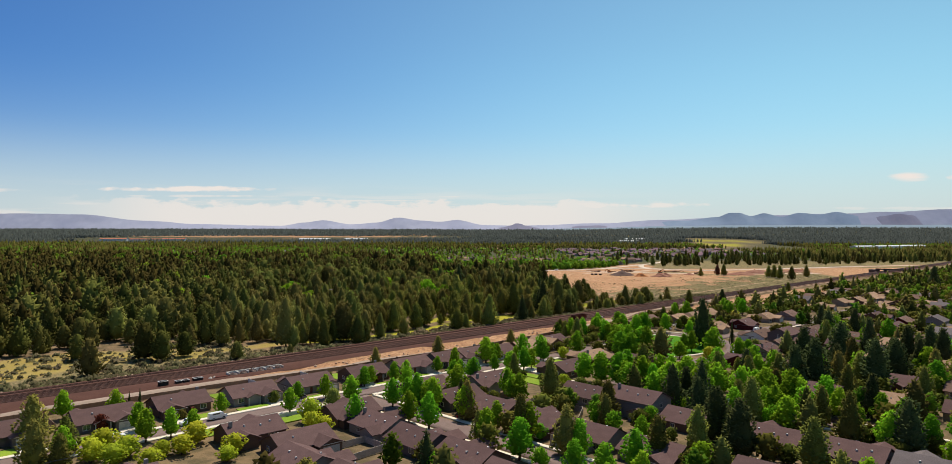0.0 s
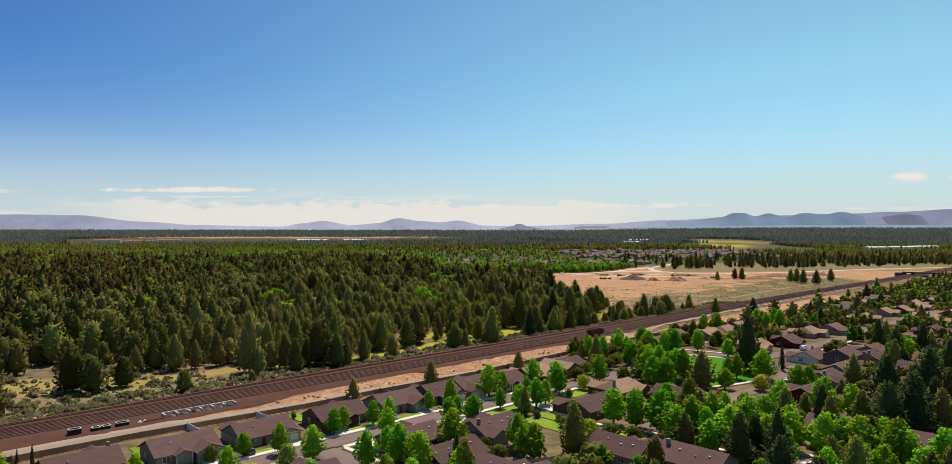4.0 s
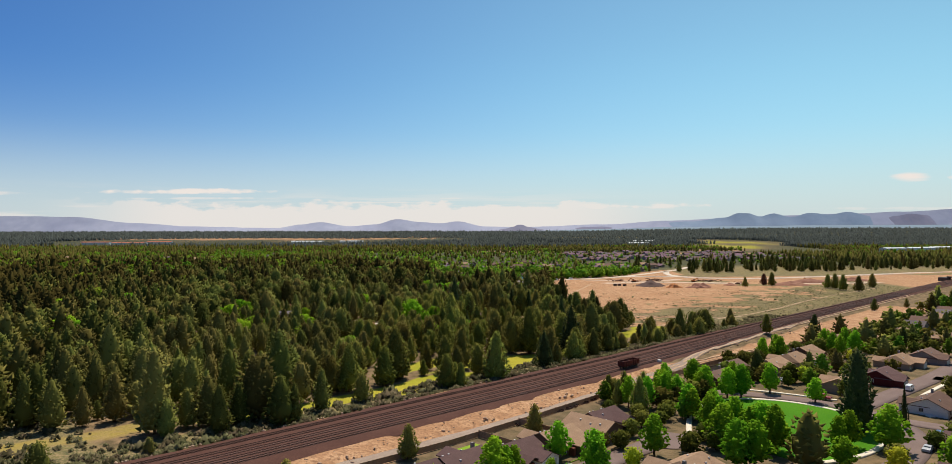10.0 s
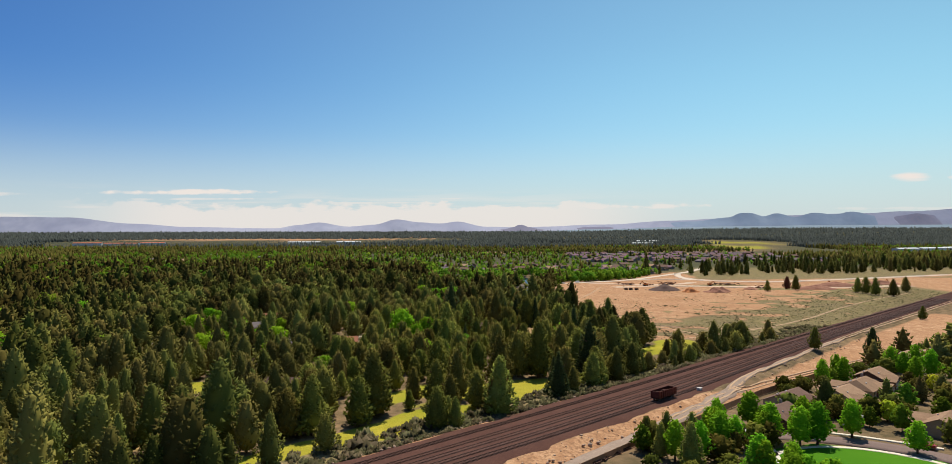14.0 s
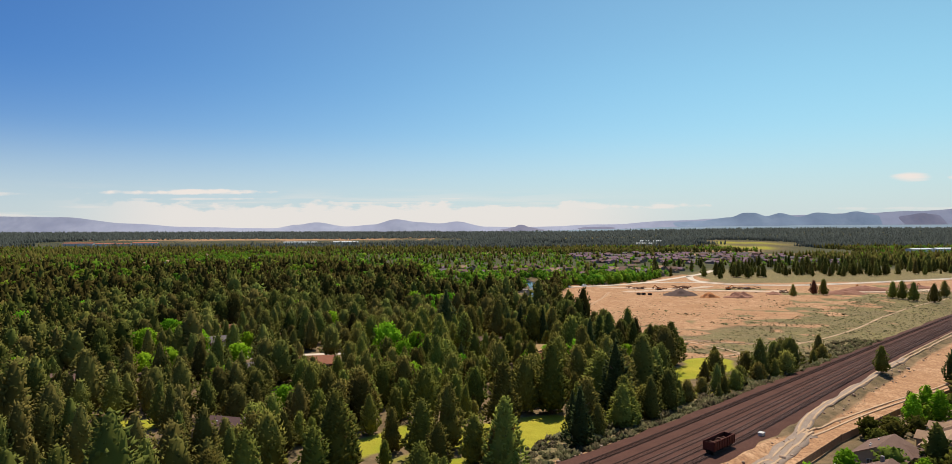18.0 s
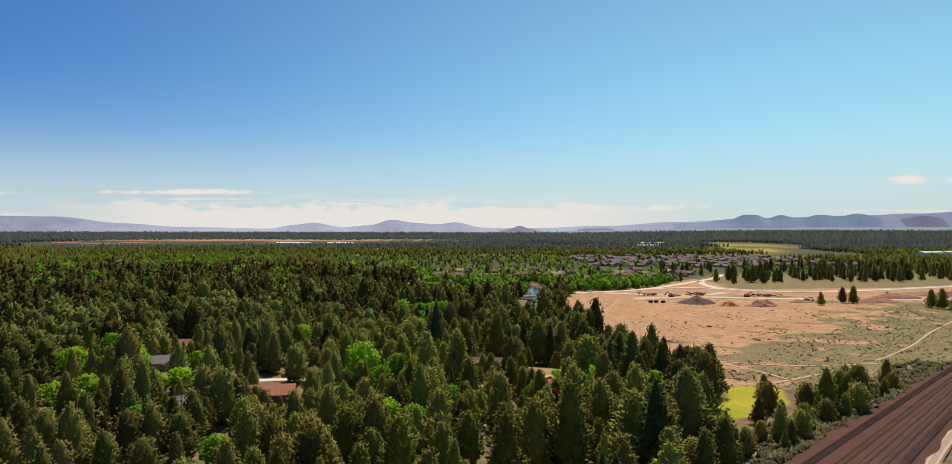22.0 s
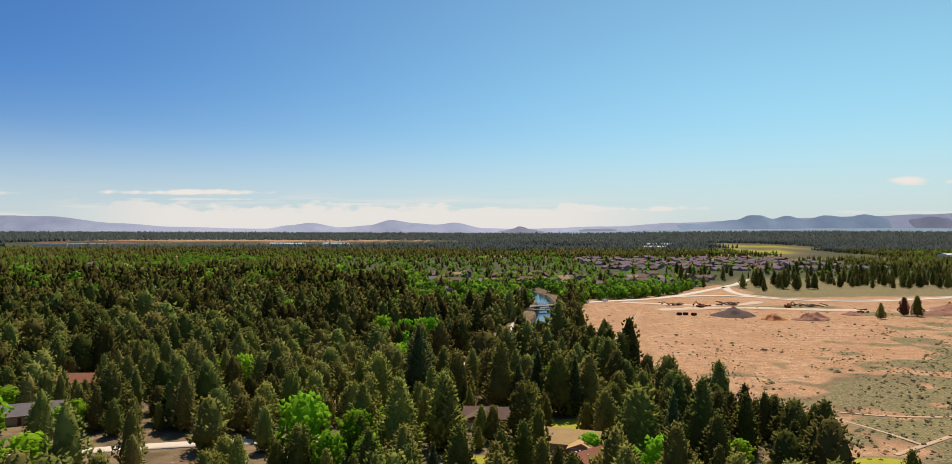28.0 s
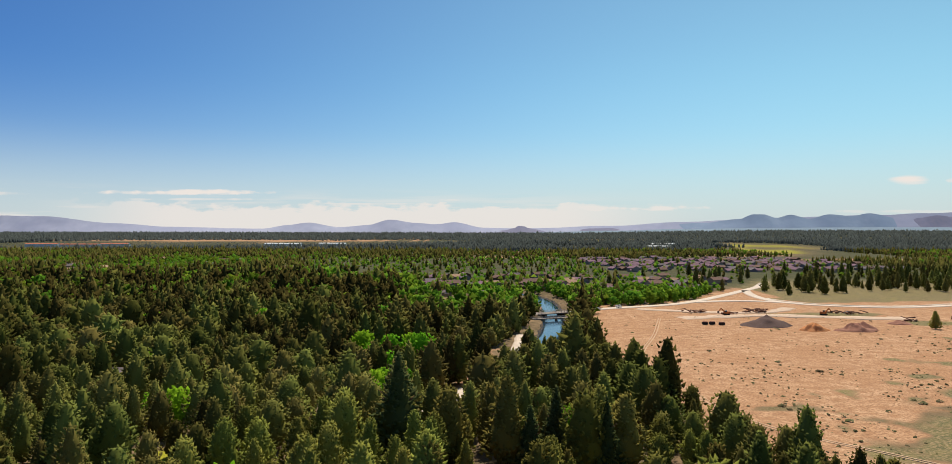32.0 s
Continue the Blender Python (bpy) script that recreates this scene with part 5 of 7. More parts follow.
EAST_FAR = [(219, 128, 0, "brown", "dark"), (254, 131, 0, "tan", "tan"), (334, 127, 0, "brown", "tan"), (361, 141, 0, "tan", "tan"), (150, 182, 90, "white", "grey"), (186, 178, 0, "tan", "tan"), (65, 199, -90, "tan", "tan"), (22, 135, 180, "maroon", "dark"), (25, 153, 0, "maroon", "dark"), (52, 130, 180, "sage", "dark"),
            (-12, 127, 90, "brown", "tan"), (-12, 105, 90, "brown", "dark"), (-16, 86, 180, "brown", "tan"), (-14, 155, 90, "slate", "dark"), (-12, 176, 90, "grey", "dark"), (-10, 196, 90, "tan", "tan"), (-8, 218, 90, "grey", "dark"), (22, 190, -90, "brown", "dark"), (24, 212, -90, "tan", "brown"), (120, 210, 90, "brown", "dark"),
            (120, 150, -90, "sage", "brown"), (290, 110, 180, "tan", "tan"), (176, 125, 180, "brown", "brown"), (128, 170, -90, "grey", "dark"), (176, 150, 0, "grey", "dark"), (270, 160, 0, "tan", "brown"), (310, 160, 0, "brown", "tan")]
EAST_A = EAST_NEAR + EAST_FAR
for i, (s, n, tn, wl_, rf) in enumerate(EAST_A):
    house(s, n, tn, wl_, rf, 14 if i % 2 else 13, 11, style=i, mir=1 if i % 2 else -1, two=(i in (16, 26, 31, 23)), hip=2.5 if rf == "tan" and i % 2 else 0.0)
# south of the first street, round the side streets
SOUTH = [(-104, 80, 180, "slate", "dark"), (-105, 97, 180, "slate", "dark"), (-105, 116, 90, "brown", "dark"), (-105, 134, -90, "brown", "dark"), (-106, 152, -90, "grey", "dark"), (-106, 171, -90, "slate", "dark"),
         (-82, 88, 180, "blue", "dark"), (-43, 93, 180, "brown", "dark"), (-71, 124, 90, "grey", "dark"), (-73, 145, 90, "blue", "dark"), (-75, 164, 90, "brown", "dark"), (-74, 186, 90, "slate", "dark"),
         (-73, 205, 90, "grey", "dark"), (-73, 222, 90, "brown", "grey"), (-140, 88, 180, "brown", "dark"), (-141, 106, 90, "grey", "dark"), (-142, 124, 90, "slate", "dark"), (-141, 142, 90, "brown", "dark"),
         (-170, 86, 180, "brown", "dark"), (-165, 103, 0, "brown", "dark"), (-172, 118, 90, "grey", "dark"), (-228, 92, 180, "grey", "dark"), (-144, 160, 90, "grey", "dark"), (-170, 137, -90, "slate", "dark"),
         (-208, 104, 0, "slate", "dark"), (-103, 198, -90, "brown", "dark"), (-144, 180, 90, "brown", "dark")]
for i, (s, n, tn, wl_, rf) in enumerate(SOUTH):
    house(s, n, tn, wl_, rf, 15, 11.5, style=i, mir=1 if i % 2 else -1, two=(i == 9))
    if tn == 180 and n < 100:
        lot(s, n - 9, -1, 15, 1 if i % 2 else -1, 68.0)

# plainer houses of the next blocks
_hr = np.random.default_rng(91)
SUBURB = []
for i in range(7):
    for j in range(7):
        s, n = 268 + 25 * i + _hr.uniform(-3, 3), 58 + 28 * j + _hr.uniform(-3, 3)
        if min(math.hypot(s - a[0], n - a[1]) for a in EAST_A) > 17 and abs(n - 100) > 11:
            SUBURB.append((s, n))
for i, (s, n) in enumerate(SUBURB):
    rf = ("tan", "brown", "tan", "grey")[i % 4]
    house(s, n, 90 * (i % 4), ("tan", "grey", "brown", "sage")[i % 4], rf, 14, 11, style=i, detail=False, label=f"low suburban house with a {rf} shingle roof")

# ================= fences =================
def fence(pts, height, mat, name, label, step=5.0):
    """A board fence of panels and posts along a line in the railway's frame."""
    root = thing(name, label, "fence")
    pm = bm_mesh("panel", boxes((0, step, -.05, .05, 0.02, height)), mat)
    qm = bm_mesh("post", boxes((-.09, .09, -.09, .09, -.3, height + .12)), mat)
    for (a, b) in zip(pts[:-1], pts[1:]):
        p, q = sn(*a), sn(*b)
        L = (q - p).length
        k = max(1, round(L / step))
        ang = math.degrees(math.atan2(q.y - p.y, q.x - p.x))
        for i in range(k):
            c = p.lerp(q, i / k)
            pn, po = part("panel", pm, None, root), part("post", qm, None, root)
            pn.matrix_basis = pose(c.x, c.y, 0.1, 0, 0, ang) @ Matrix.Diagonal((L / k / step, 1, 1, 1))
            po.matrix_basis = pose(c.x, c.y, 0.1, 0, 0, ang)
    return root


fence(FENCE[:9], 1.55, M_WOODFENCE, "fence", "long brown board fence along the gravel lane", 6.0)
fence(FENCE[8:], 2.0, M_WOODFENCE, "fence", "brown board fence behind the far houses", 7.0)
for s in (-232, -206, -183, -141, -121, -76, -29, -12):
    n0 = float(np.interp(s, [p[0] for p in FENCE], [p[1] for p in FENCE]))
    fence([(s, n0 + .2), (s, 42)], 1.9, M_WHITEFENCE if s in (-141, -121) else M_WOODFENCE, "side_fence", "white vinyl yard fence" if s in (-141, -121) else "brown board yard fence", 4.0)
fence([(-157, 110), (-149.5, 110), (-149.5, 119), (-160, 120)], 1.7, M_PALEFENCE, "yard_fence", "pale weathered board fence round a back yard", 4.0)
fence([(-95, 112), (-84, 116), (-84, 132), (-94, 138)], 1.8, M_PALEFENCE, "yard_fence", "pale weathered board fence round a back yard", 4.0)
fence([(-93, 82), (-93, 100), (-84, 104)], 1.7, M_WOODFENCE, "yard_fence", "brown board fence round a grassy back yard", 4.0)
fence([(-160, 73), (-147, 73), (-147, 82)], 1.0, M_WHITEFENCE, "yard_fence", "low white fence round a corner lawn", 3.0)
slab("lawn", -159.5, -147.5, 73.5, 79, M_GRASS_YARD, "green corner lawn inside a white fence", "lawn", 0.05)
for a, b, c, d in ((-69, -51, 71, 79), (-58, -53.5, 82, 104), (-33, -23, 72.5, 78), (-66, -59, 84, 100), (-30, -23, 88, 98), (-29, -22, 108, 117), (-60, -50, 108, 118), (-31, -23, 122, 134)):
    slab("lawn", a, b, c, d, M_GRASS_YARD, "green grass round the houses", "lawn", 0.04)
ribbon("pavement", sn_line([(-49, 71.5), (-50, 82), (-52, 90), (-52, 107)]), 1.4, M_CONCRETE, "pale concrete garden walk", "pavement", lift=0.1)
slab("lawn", -92, -86, 84, 99, M_GRASS_YARD, "green fenced back-yard lawn", "lawn", 0.05)

# ================= neighbourhood: trees =================
rt = np.random.default_rng(21)
MAPLES_FIRST_STREET = [(-133, 62.5), (-129, 73.5), (-109, 54.5), (-122, 86), (-93, 56.5), (-116, 91), (-130, 104), (-115, 96), (-130, 113), (-116, 112),
                       (-116, 126), (-130, 135), (-117, 139), (-130, 148), (-72, 69.5), (-190, 57.5), (-192, 70.5), (-186, 70.5), (-180, 70.5), (-165, 57.5),
                       (-150, 70.5), (-140, 57.5), (-114, 57.5), (-100, 57.5), (-105, 70.5), (-117, 100)]
MAPLES_SIDE_STREETS = [(-79, 57.5), (-81, 70.5), (-52, 57.5), (-60, 70.5), (-47, 70.5), (-51, 77.5), (-202, 30), (-187, 33), (-51, 126), (-48, 134),
                       (-46, 146), (-49, 156), (-36, 152), (-33, 164), (-50, 176), (-46, 184), (-33, 178), (-44, 172), (-36, 190), (-49, 197),
                       (-35, 206), (-57, 209), (-51, 216), (-36, 220), (-60, 184), (-25, 129)]
MAPLES_PARK = [(-38, 140), (-29, 56.5), (-31, 68.5), (-47, 57.5), (22, 74), (18, 92), (30, 62), (24, 84), (31, 45), (62, 47.5),
               (41, 111), (34, 66), (28, 68), (58, 49), (50, 40), (54, 38), (44, 44), (77, 80), (26, 76), (20, 84),
               (32, 102), (-9, 72), (-117, 156), (-130, 164), (-116, 172), (-130, 182)]
MAPLES_EAST = [(-12, 140), (36, 104), (70, 40), (-224, 57.5), (-210, 70.5), (-70, 57.5), (-240, 70.5), (170, 58), (178, 52), (186, 46),
               (194, 52), (184, 60), (140, 36), (147, 40), (154, 36), (36, 66), (13, 80), (-143, 96), (-112, 80), (-97, 90),
               (-90, 107), (-25, 140), (-20, 165), (-30, 200)]
MAPLES = MAPLES_FIRST_STREET + MAPLES_SIDE_STREETS + MAPLES_PARK + MAPLES_EAST
for s, n in MAPLES:
    p = sn(s + rt.uniform(-1, 1), n + rt.uniform(-.6, .6))
    plant("column", p.x, p.y, rt.uniform(6.2, 9.4) if s < -55 and n < 82 else rt.uniform(8.6, 11.6), rt, width=float(rt.uniform(1.05, 1.35)), group="street trees")
FIRS_NEAR = [(52, 100.5, 24, 0.85), (65, 109, 13, .42), (-62, 150, 15, 1), (-12, 151, 14, 1), (23, 158, 19, 1.2), (43, 165, 20, 1.3), (17, 172, 15, 1), (65, 183, 18, 1), (83, 187, 17, 1), (40, 184, 16, 1.1),
             (53, 190, 15, 1), (135, 142, 16, 1), (148, 121, 15, 1), (-213, 50, 13, 1.3), (-209, 66, 10, 1.3), (-217, 73, 12, 1.3), (-213, 78, 9, 1.3), (-115, 113, 12, 1), (-60, 81, 9, 1)]
FIRS_FAR = [(-70, 163, 14, 1.2), (-85, 176, 16, 1.3), (-89, 184, 15, 1.3), (-85, 200, 13, 1.2), (-9, 167, 17, 1.2), (-2, 171, 19, 1.2), (12, 186, 19, 1.2), (33, 187, 17, 1.2), (-58, 213, 15, 1.2),
            (-118.5, 153, 13, 1.1), (-119, 138, 13, 1.1), (-107, 172, 12, 1.2), (25, 46, 12, 1), (31, 30, 9, 1.1), (36, 33, 10, 1), (-54, 29, 9, 1.2), (-88, 29, 8, 1.2), (214, 31, 14, 1), (-27, 196, 14, 1), (-45, 188, 12, 1), (75, 193, 17, 1),
            (-92, 146, 10, 1.1), (521, 95, 22, 1), (58, 205, 16, 1), (96, 160, 16, 1), (-16, 38, 9, 1.2)]
FIRS = FIRS_NEAR + FIRS_FAR
for s, n, h, w in FIRS:
    p = sn(s, n)
    if w < .8:
        plant("fir", p.x, p.y, h, rt, width=w)
    else:
        plant("pine", p.x, p.y, h, rt, mat=M_FIR if h > 13 else None, tag="dark" if h > 13 else "", label="tall broad blackish-green fir tree" if h > 13 else "", width=w)
PINES = [(-128, 131, 9), (-78, 114, 14), (-75, 113, 11), (-55, 168, 12), (-62, 175, 15), (-20, 144, 13), (-26, 158, 14), (-10, 184, 13), (6, 176, 14), (10, 160, 12), (34, 28, 8),
         (28, 36, 9), (40, 38, 10), (147, 33, 9), (-8, 205, 15), (30, 200, 15), (-40, 228, 15), (-95, 176, 13), (-60, 200, 15), (-110, 214, 14), (100, 140, 13), (30, 173, 16)]
for s, n, h in PINES:
    p = sn(s, n)
    plant("pine", p.x, p.y, h, rt)
# tall firs and maples crowding the lots to the south-east
_tr = np.random.default_rng(77)
_n = 0
while _n < 38:
    s, n = _tr.uniform(-60, 150), _tr.uniform(118, 250)
    if min(math.hypot(s - a[0], n - a[1]) for a in EAST_A + SOUTH) < 9.5 or min(abs(s + 42), abs(s - 78), abs(s - 151)) < 5.5:
        continue
    p = sn(s, n)
    if _n % 3 == 1:
        plant("pine", p.x, p.y, _tr.uniform(11, 17), _tr, mat=M_FIR if _n % 4 == 1 else None, tag="dark" if _n % 4 == 1 else "", width=1.15)
    else:
        plant("column", p.x, p.y, _tr.uniform(9, 12.5), _tr, width=1.3)
    _n += 1
for s, n, h, wd_ in ((-202, 72, 6.5, 1.4), (-203, 83, 5.5, 1.5), (-206, 77, 6.0, 1.4), (-198.5, 79, 5.5, 1.5), (-197, 90, 4.5, 1.6), (-192, 84, 4, 1.5), (-155.7, 94, 6.5, 1.1), (-169, 106, 3.5, 1.6), (-182, 99, 4, 1.5), (-182, 80, 6.0, 1.4), (-188, 86, 5.0, 1.5), (-150, 83, 7.0, 1.15), (-178, 94, 5.0, 1.5), (-152, 94, 4.5, 1.5), (-113, 88, 5.5, 1.2), (-20, 73, 5.5, 1.1), (24, 118, 6, 1.1), (105, 66, 6.5, 1.1), (-66, 110, 6, 1.1), (160, 66, 6, 1.1)):
    p = sn(s, n)
    plant("round", p.x, p.y, h, _tr, mat=M_YELLOWLEAF, tag="yellow", label="yellow-green rounded tree in fresh spring leaf", width=wd_)
for s, n, h in ((-197, 51, 5), (-158, 104, 4.0), (112, 118, 5), (196, 70, 5), (-95, 57, 3.5)):
    p = sn(s, n)
    plant("round", p.x, p.y, h, _tr, mat=M_MAROON, tag="maroon", label="maroon-leaved ornamental tree beside a house")
for s, n, h, wd_ in ((-183, 29.5, 5.5, .45), (-180, 30, 6, .45), (-136, 73, 6, 1.5), (-112, 107, 11, 1.1), (-147, 55, 4, 1.6), (-176, 54, 3, 1.6)):
    p = sn(s, n)
    plant("fir" if wd_ < 1 or h > 10 else "juniper", p.x, p.y, h, _tr, width=wd_)
M_HYDRANT = surface("hydrant_paint", (0.45, 0.03, 0.02), (0.52, 0.05, 0.03), 3, 12, rough=0.4)
hyd = thing("fire_hydrant", "small red fire hydrant beside the sidewalk", "hydrant", at=sn_pose(-116.4, 110, 0.3))
for nm_, r0_, r1_, z0_, z1_ in (("barrel", .14, .14, -.1, .62), ("cap", .17, .06, .62, .85)):
    hb = bmesh.new()
    bmesh.ops.create_cone(hb, cap_ends=True, segments=12, radius1=r0_, radius2=r1_, depth=z1_ - z0_, matrix=Matrix.Translation((0, 0, (z0_ + z1_) / 2)))
    part(nm_, hb, M_HYDRANT, hyd)
part("nozzle", boxes((-.24, .24, -.06, .06, .38, .5)), M_HYDRANT, hyd)
for s, n, h, wd_ in ((10, 81, 12.5, 1.35), (2, 93, 12, 1.45), (16, 92, 13, 1.1), (40, 112, 12.5, 1.4), (17, 108, 8, 1.6), (21, 79, 12, 1.2), (30, 60, 11, 1.3), (60, 50, 11, 1.3)):
    p = sn(s, n)
    plant("column", p.x, p.y, h, _tr, width=wd_, label="large bright green maple at the edge of the park lawn")
# garden trees and shrubs over the rest of the quarter
_pr = np.random.default_rng(5)
hs = np.array([(a[0], a[1]) for a in ROW_A] + [(a[0], a[1]) for a in EAST_A] + [(a[0], a[1]) for a in SOUTH] + SUBURB + [(-5, 50), (5, 46)])
street_lines = [p for p, _ in STREETS.values()]
gs_, gn_ = scatter(-260, 420, 32, 300, 6.5, _pr)
ok = np.min(np.hypot(gs_[:, None] - hs[:, 0], gn_[:, None] - hs[:, 1]), axis=1) > 10.2
for ln in street_lines:
    ok &= near_line(gs_, gn_, ln) > 6.5
ok &= ~((gs_ > 14) & (gs_ < 82) & (gn_ > 62) & (gn_ < 112)) & ~((gs_ > 34) & (gs_ < 82) & (gn_ > 52) & (gn_ < 112)) & (np.hypot(gs_ - 6, gn_ - 67) > 11)
ok &= gn_ > np.interp(gs_, [p[0] for p in FENCE], [p[1] for p in FENCE]) + 3.5
ok &= ~((gs_ < 10) & (gn_ < 41)) | (_pr.random(len(gs_)) < 0.18)
ok &= _pr.random(len(gs_)) < -0.34 * ((gs_ > 0) & (gs_ < 75) & (gn_ < 62)) + np.where(gs_ > 85, 0.46, np.where((gs_ < 12) & (gn_ < 125), 0.40, 0.60))
gs_, gn_ = gs_[ok], gn_[ok]
wxy = np.array([tuple(sn(a, b).xy) for a, b in zip(gs_, gn_)])
dist = reach(wxy[:, 0], wxy[:, 1])
order = np.argsort(dist)
M_SHRUB = leaf_material("shrub_leaves", (0.085, 0.092, 0.014), (0.180, 0.182, 0.033), 0.4, 0.035, 0.35)
for s, n, h in ((24, 56, 5), (18, 50, 5), (12, 55, 5), (-9, 62, 5), (-14, 59, 5), (2, 58, 5), (0, 77, 6), (13, 74, 5), (8, 80, 6), (-28, 55, 4), (17, 58, 4.5), (92, 50, 6), (97, 54, 5), (112, 34, 5), (120, 36, 6), (128, 34, 5), (150, 38, 6), (166, 40, 6), (30, 116, 5), (50, 120, 5)):
    p = sn(s, n)
    plant("round", p.x, p.y, h, _pr, mat=M_SHRUB, tag="dull", label="olive-green rounded bushy tree near the park", width=1.35)
for s, n, h, wd_ in ((-2.4, 90.5, 12.5, 1.3), (20, 87, 12, 1.25), (21.4, 71.4, 11, 1.25), (-31, 71, 9, 1.2), (-45, 57, 8, 1.2), (73.7, 53.3, 11, 1.2), (80, 64, 11, 1.2), (28, 40, 10.5, 1.1), (51, 39, 9.5, 1.2), (53, 36, 8.5, 1.2), (48, 46, 9, 1.2), (66, 60, 12, 1.2), (62, 57, 11, 1.2)):
    p = sn(s, n)
    plant("column", p.x, p.y, h, _pr, width=wd_, label="large bright green maple at the edge of the park lawn")
for s, n, h in ((-49, 106, 11), (-48, 113, 12), (-48, 121, 13), (-45.5, 129, 12.5), (-50, 142, 13), (-48, 151, 12), (-36, 130, 12), (-36.5, 141, 13), (-35, 151, 12), (-31, 113, 11), (-36, 168, 13), (-33, 175, 13), (-30, 184, 12),
                (-46, 77.5, 8.5), (-57, 76, 8.5), (-78, 77, 9), (-77, 68.8, 7), (-86, 102, 10), (-90, 111, 10), (-35, 160, 12), (-26, 135, 11)):
    p = sn(s, n)
    plant("column", p.x, p.y, h, _pr, width=float(_pr.uniform(1.2, 1.4)), label="tall bright green street maple in full leaf", group="street trees")
for s, n, h in ((-62, 98, 3.5), (-64, 106, 4.5), (-58, 93, 2.5), (-28, 98, 4), (-25, 111, 4.5), (-30, 86, 3.5), (-60, 113, 4.5), (-95, 104, 4), (-60, 86, 2.5), (-32, 76, 3), (-27, 93, 3.5), (-24, 118, 4), (-92, 90, 3), (-92, 96, 3.5), (-57, 118, 4), (-59, 128, 4.5), (-56, 136, 4)):
    p = sn(s, n)
    plant("round", p.x, p.y, h, _pr, mat=M_SHRUB, tag="dull", label="olive-green rounded garden shrub", width=1.3)
rest_mask = np.ones(len(gs_), bool)
for c, i in enumerate(order[:210]):
    rest_mask[i] = False
    u = _pr.random()
    x, y = wxy[i]
    open_lots = gs_[i] < 12 and gn_[i] < 125
    if u < 0.28 and not open_lots:
        plant("round", x, y, _pr.uniform(5.0, 8.0), _pr)
    elif u < 0.50 or (open_lots and u < 0.86):
        plant("round", x, y, _pr.uniform(1.6, 3.8) if open_lots else _pr.uniform(3.6, 7.0), _pr, mat=M_SHRUB, tag="dull", label="olive-green rounded garden shrub" if open_lots else "olive-green rounded garden tree", width=1.15)
    elif u < 0.78 or open_lots:
        plant("column", x, y, _pr.uniform(6.0, 9.0) if open_lots else _pr.uniform(7.5, 11.5), _pr, width=1.2)
    elif u < 0.86:
        plant("pine", x, y, _pr.uniform(6.0, 13), _pr, width=1.2)
    elif u < 0.97:
        plant("round", x, y, _pr.uniform(4.0, 6.5), _pr)
    else:
        plant("fir", x, y, _pr.uniform(11, 17), _pr, width=1.2)
rest_mask &= ~((gs_ < 12) & (gn_ < 125))
rx_, ry_ = wxy[rest_mask].T
rdist = dist[rest_mask]
u = _pr.random(len(rx_))
M_SHRUB_FAR = leaf_material("garden_leaves_far", (0.085, 0.090, 0.014), (0.185, 0.185, 0.033), 0.45, 0.04, 0.35, attr=True)
for lo, hi, kd, mat, h0, h1, nm, lab in ((0, .58, "round", M_SHRUB_FAR, 4, 7.5, "garden_trees", "olive and green garden trees between the houses"), (.58, .8, "column", M_LEAF_FAR, 6, 9.5, "garden_trees", "bright green garden trees between the houses"),
                                         (.8, 1, "pine", M_PINE_FAR, 7, 14, "garden_pines", "dark pines between the houses")):
    for d0, d1, cnt in ((0, 235, 300), (235, 330, 140), (330, 2000, 70)):
        m = (u >= lo) & (u < hi) & (rdist >= d0) & (rdist < d1)
        wood(nm, lab, kd, rx_[m], ry_[m], _pr.uniform(h0, h1, m.sum()), cnt, mat, _pr, wide=1.2, stems=True)
# wider suburb beyond, on the right
sx_, sy_ = scatter(150, 1500, 300, 1000, 10, _pr)
ss_, sn_ = to_sn(sx_, sy_)
m = (sn_ > 34) & ((ss_ > 400) | (sn_ > 235)) & (np.abs(sx_) < 0.73 * sy_ + 20) & (_pr.random(len(sx_)) < 0.75)
sx_, sy_ = sx_[m], sy_[m]
u = _pr.random(len(sx_)) + 0.5 * (vnoise(sx_, sy_, 60, 2) - 0.5)
for lo, hi, kd, mat, h0, h1, nm, lab in ((-9, .45, "round", M_SHRUB_FAR, 5, 8.5, "suburb_trees", "olive and green trees of the wider suburb"), (.45, .8, "round", M_LEAF_FAR, 6, 10, "suburb_trees", "bright green trees of the wider suburb"),
                                         (.8, 9, "pine", M_PINE_FAR, 8, 15, "suburb_pines", "dark pines of the wider suburb")):
    m = (u >= lo) & (u < hi)
    wood(nm, lab, kd, sx_[m], sy_[m], _pr.uniform(h0, h1, m.sum()), 45, mat, _pr)

def cyl_ring(r, h, seg=20, w=0.25):
    """A low round wall with a flat inside."""
    c = bmesh.new()
    loops_ = [[c.verts.new((rr * math.cos(2 * math.pi * i / seg), rr * math.sin(2 * math.pi * i / seg), z)) for i in range(seg)] for rr, z in ((r, 0), (r, h), (r - w, h), (r - w, h * .5))]
    for a, b in zip(loops_[:-1], loops_[1:]):
        for i in range(seg):
            c.faces.new((a[i], a[(i + 1) % seg], b[(i + 1) % seg], b[i]))
    c.faces.new(loops_[-1])
    return c


# roof lights, solar panels and garden things
M_SOLAR = surface("solar_cells", (0.03, 0.035, 0.05), (0.04, 0.045, 0.06), 2, 8, rough=0.2, spec=0.5, relief=0)


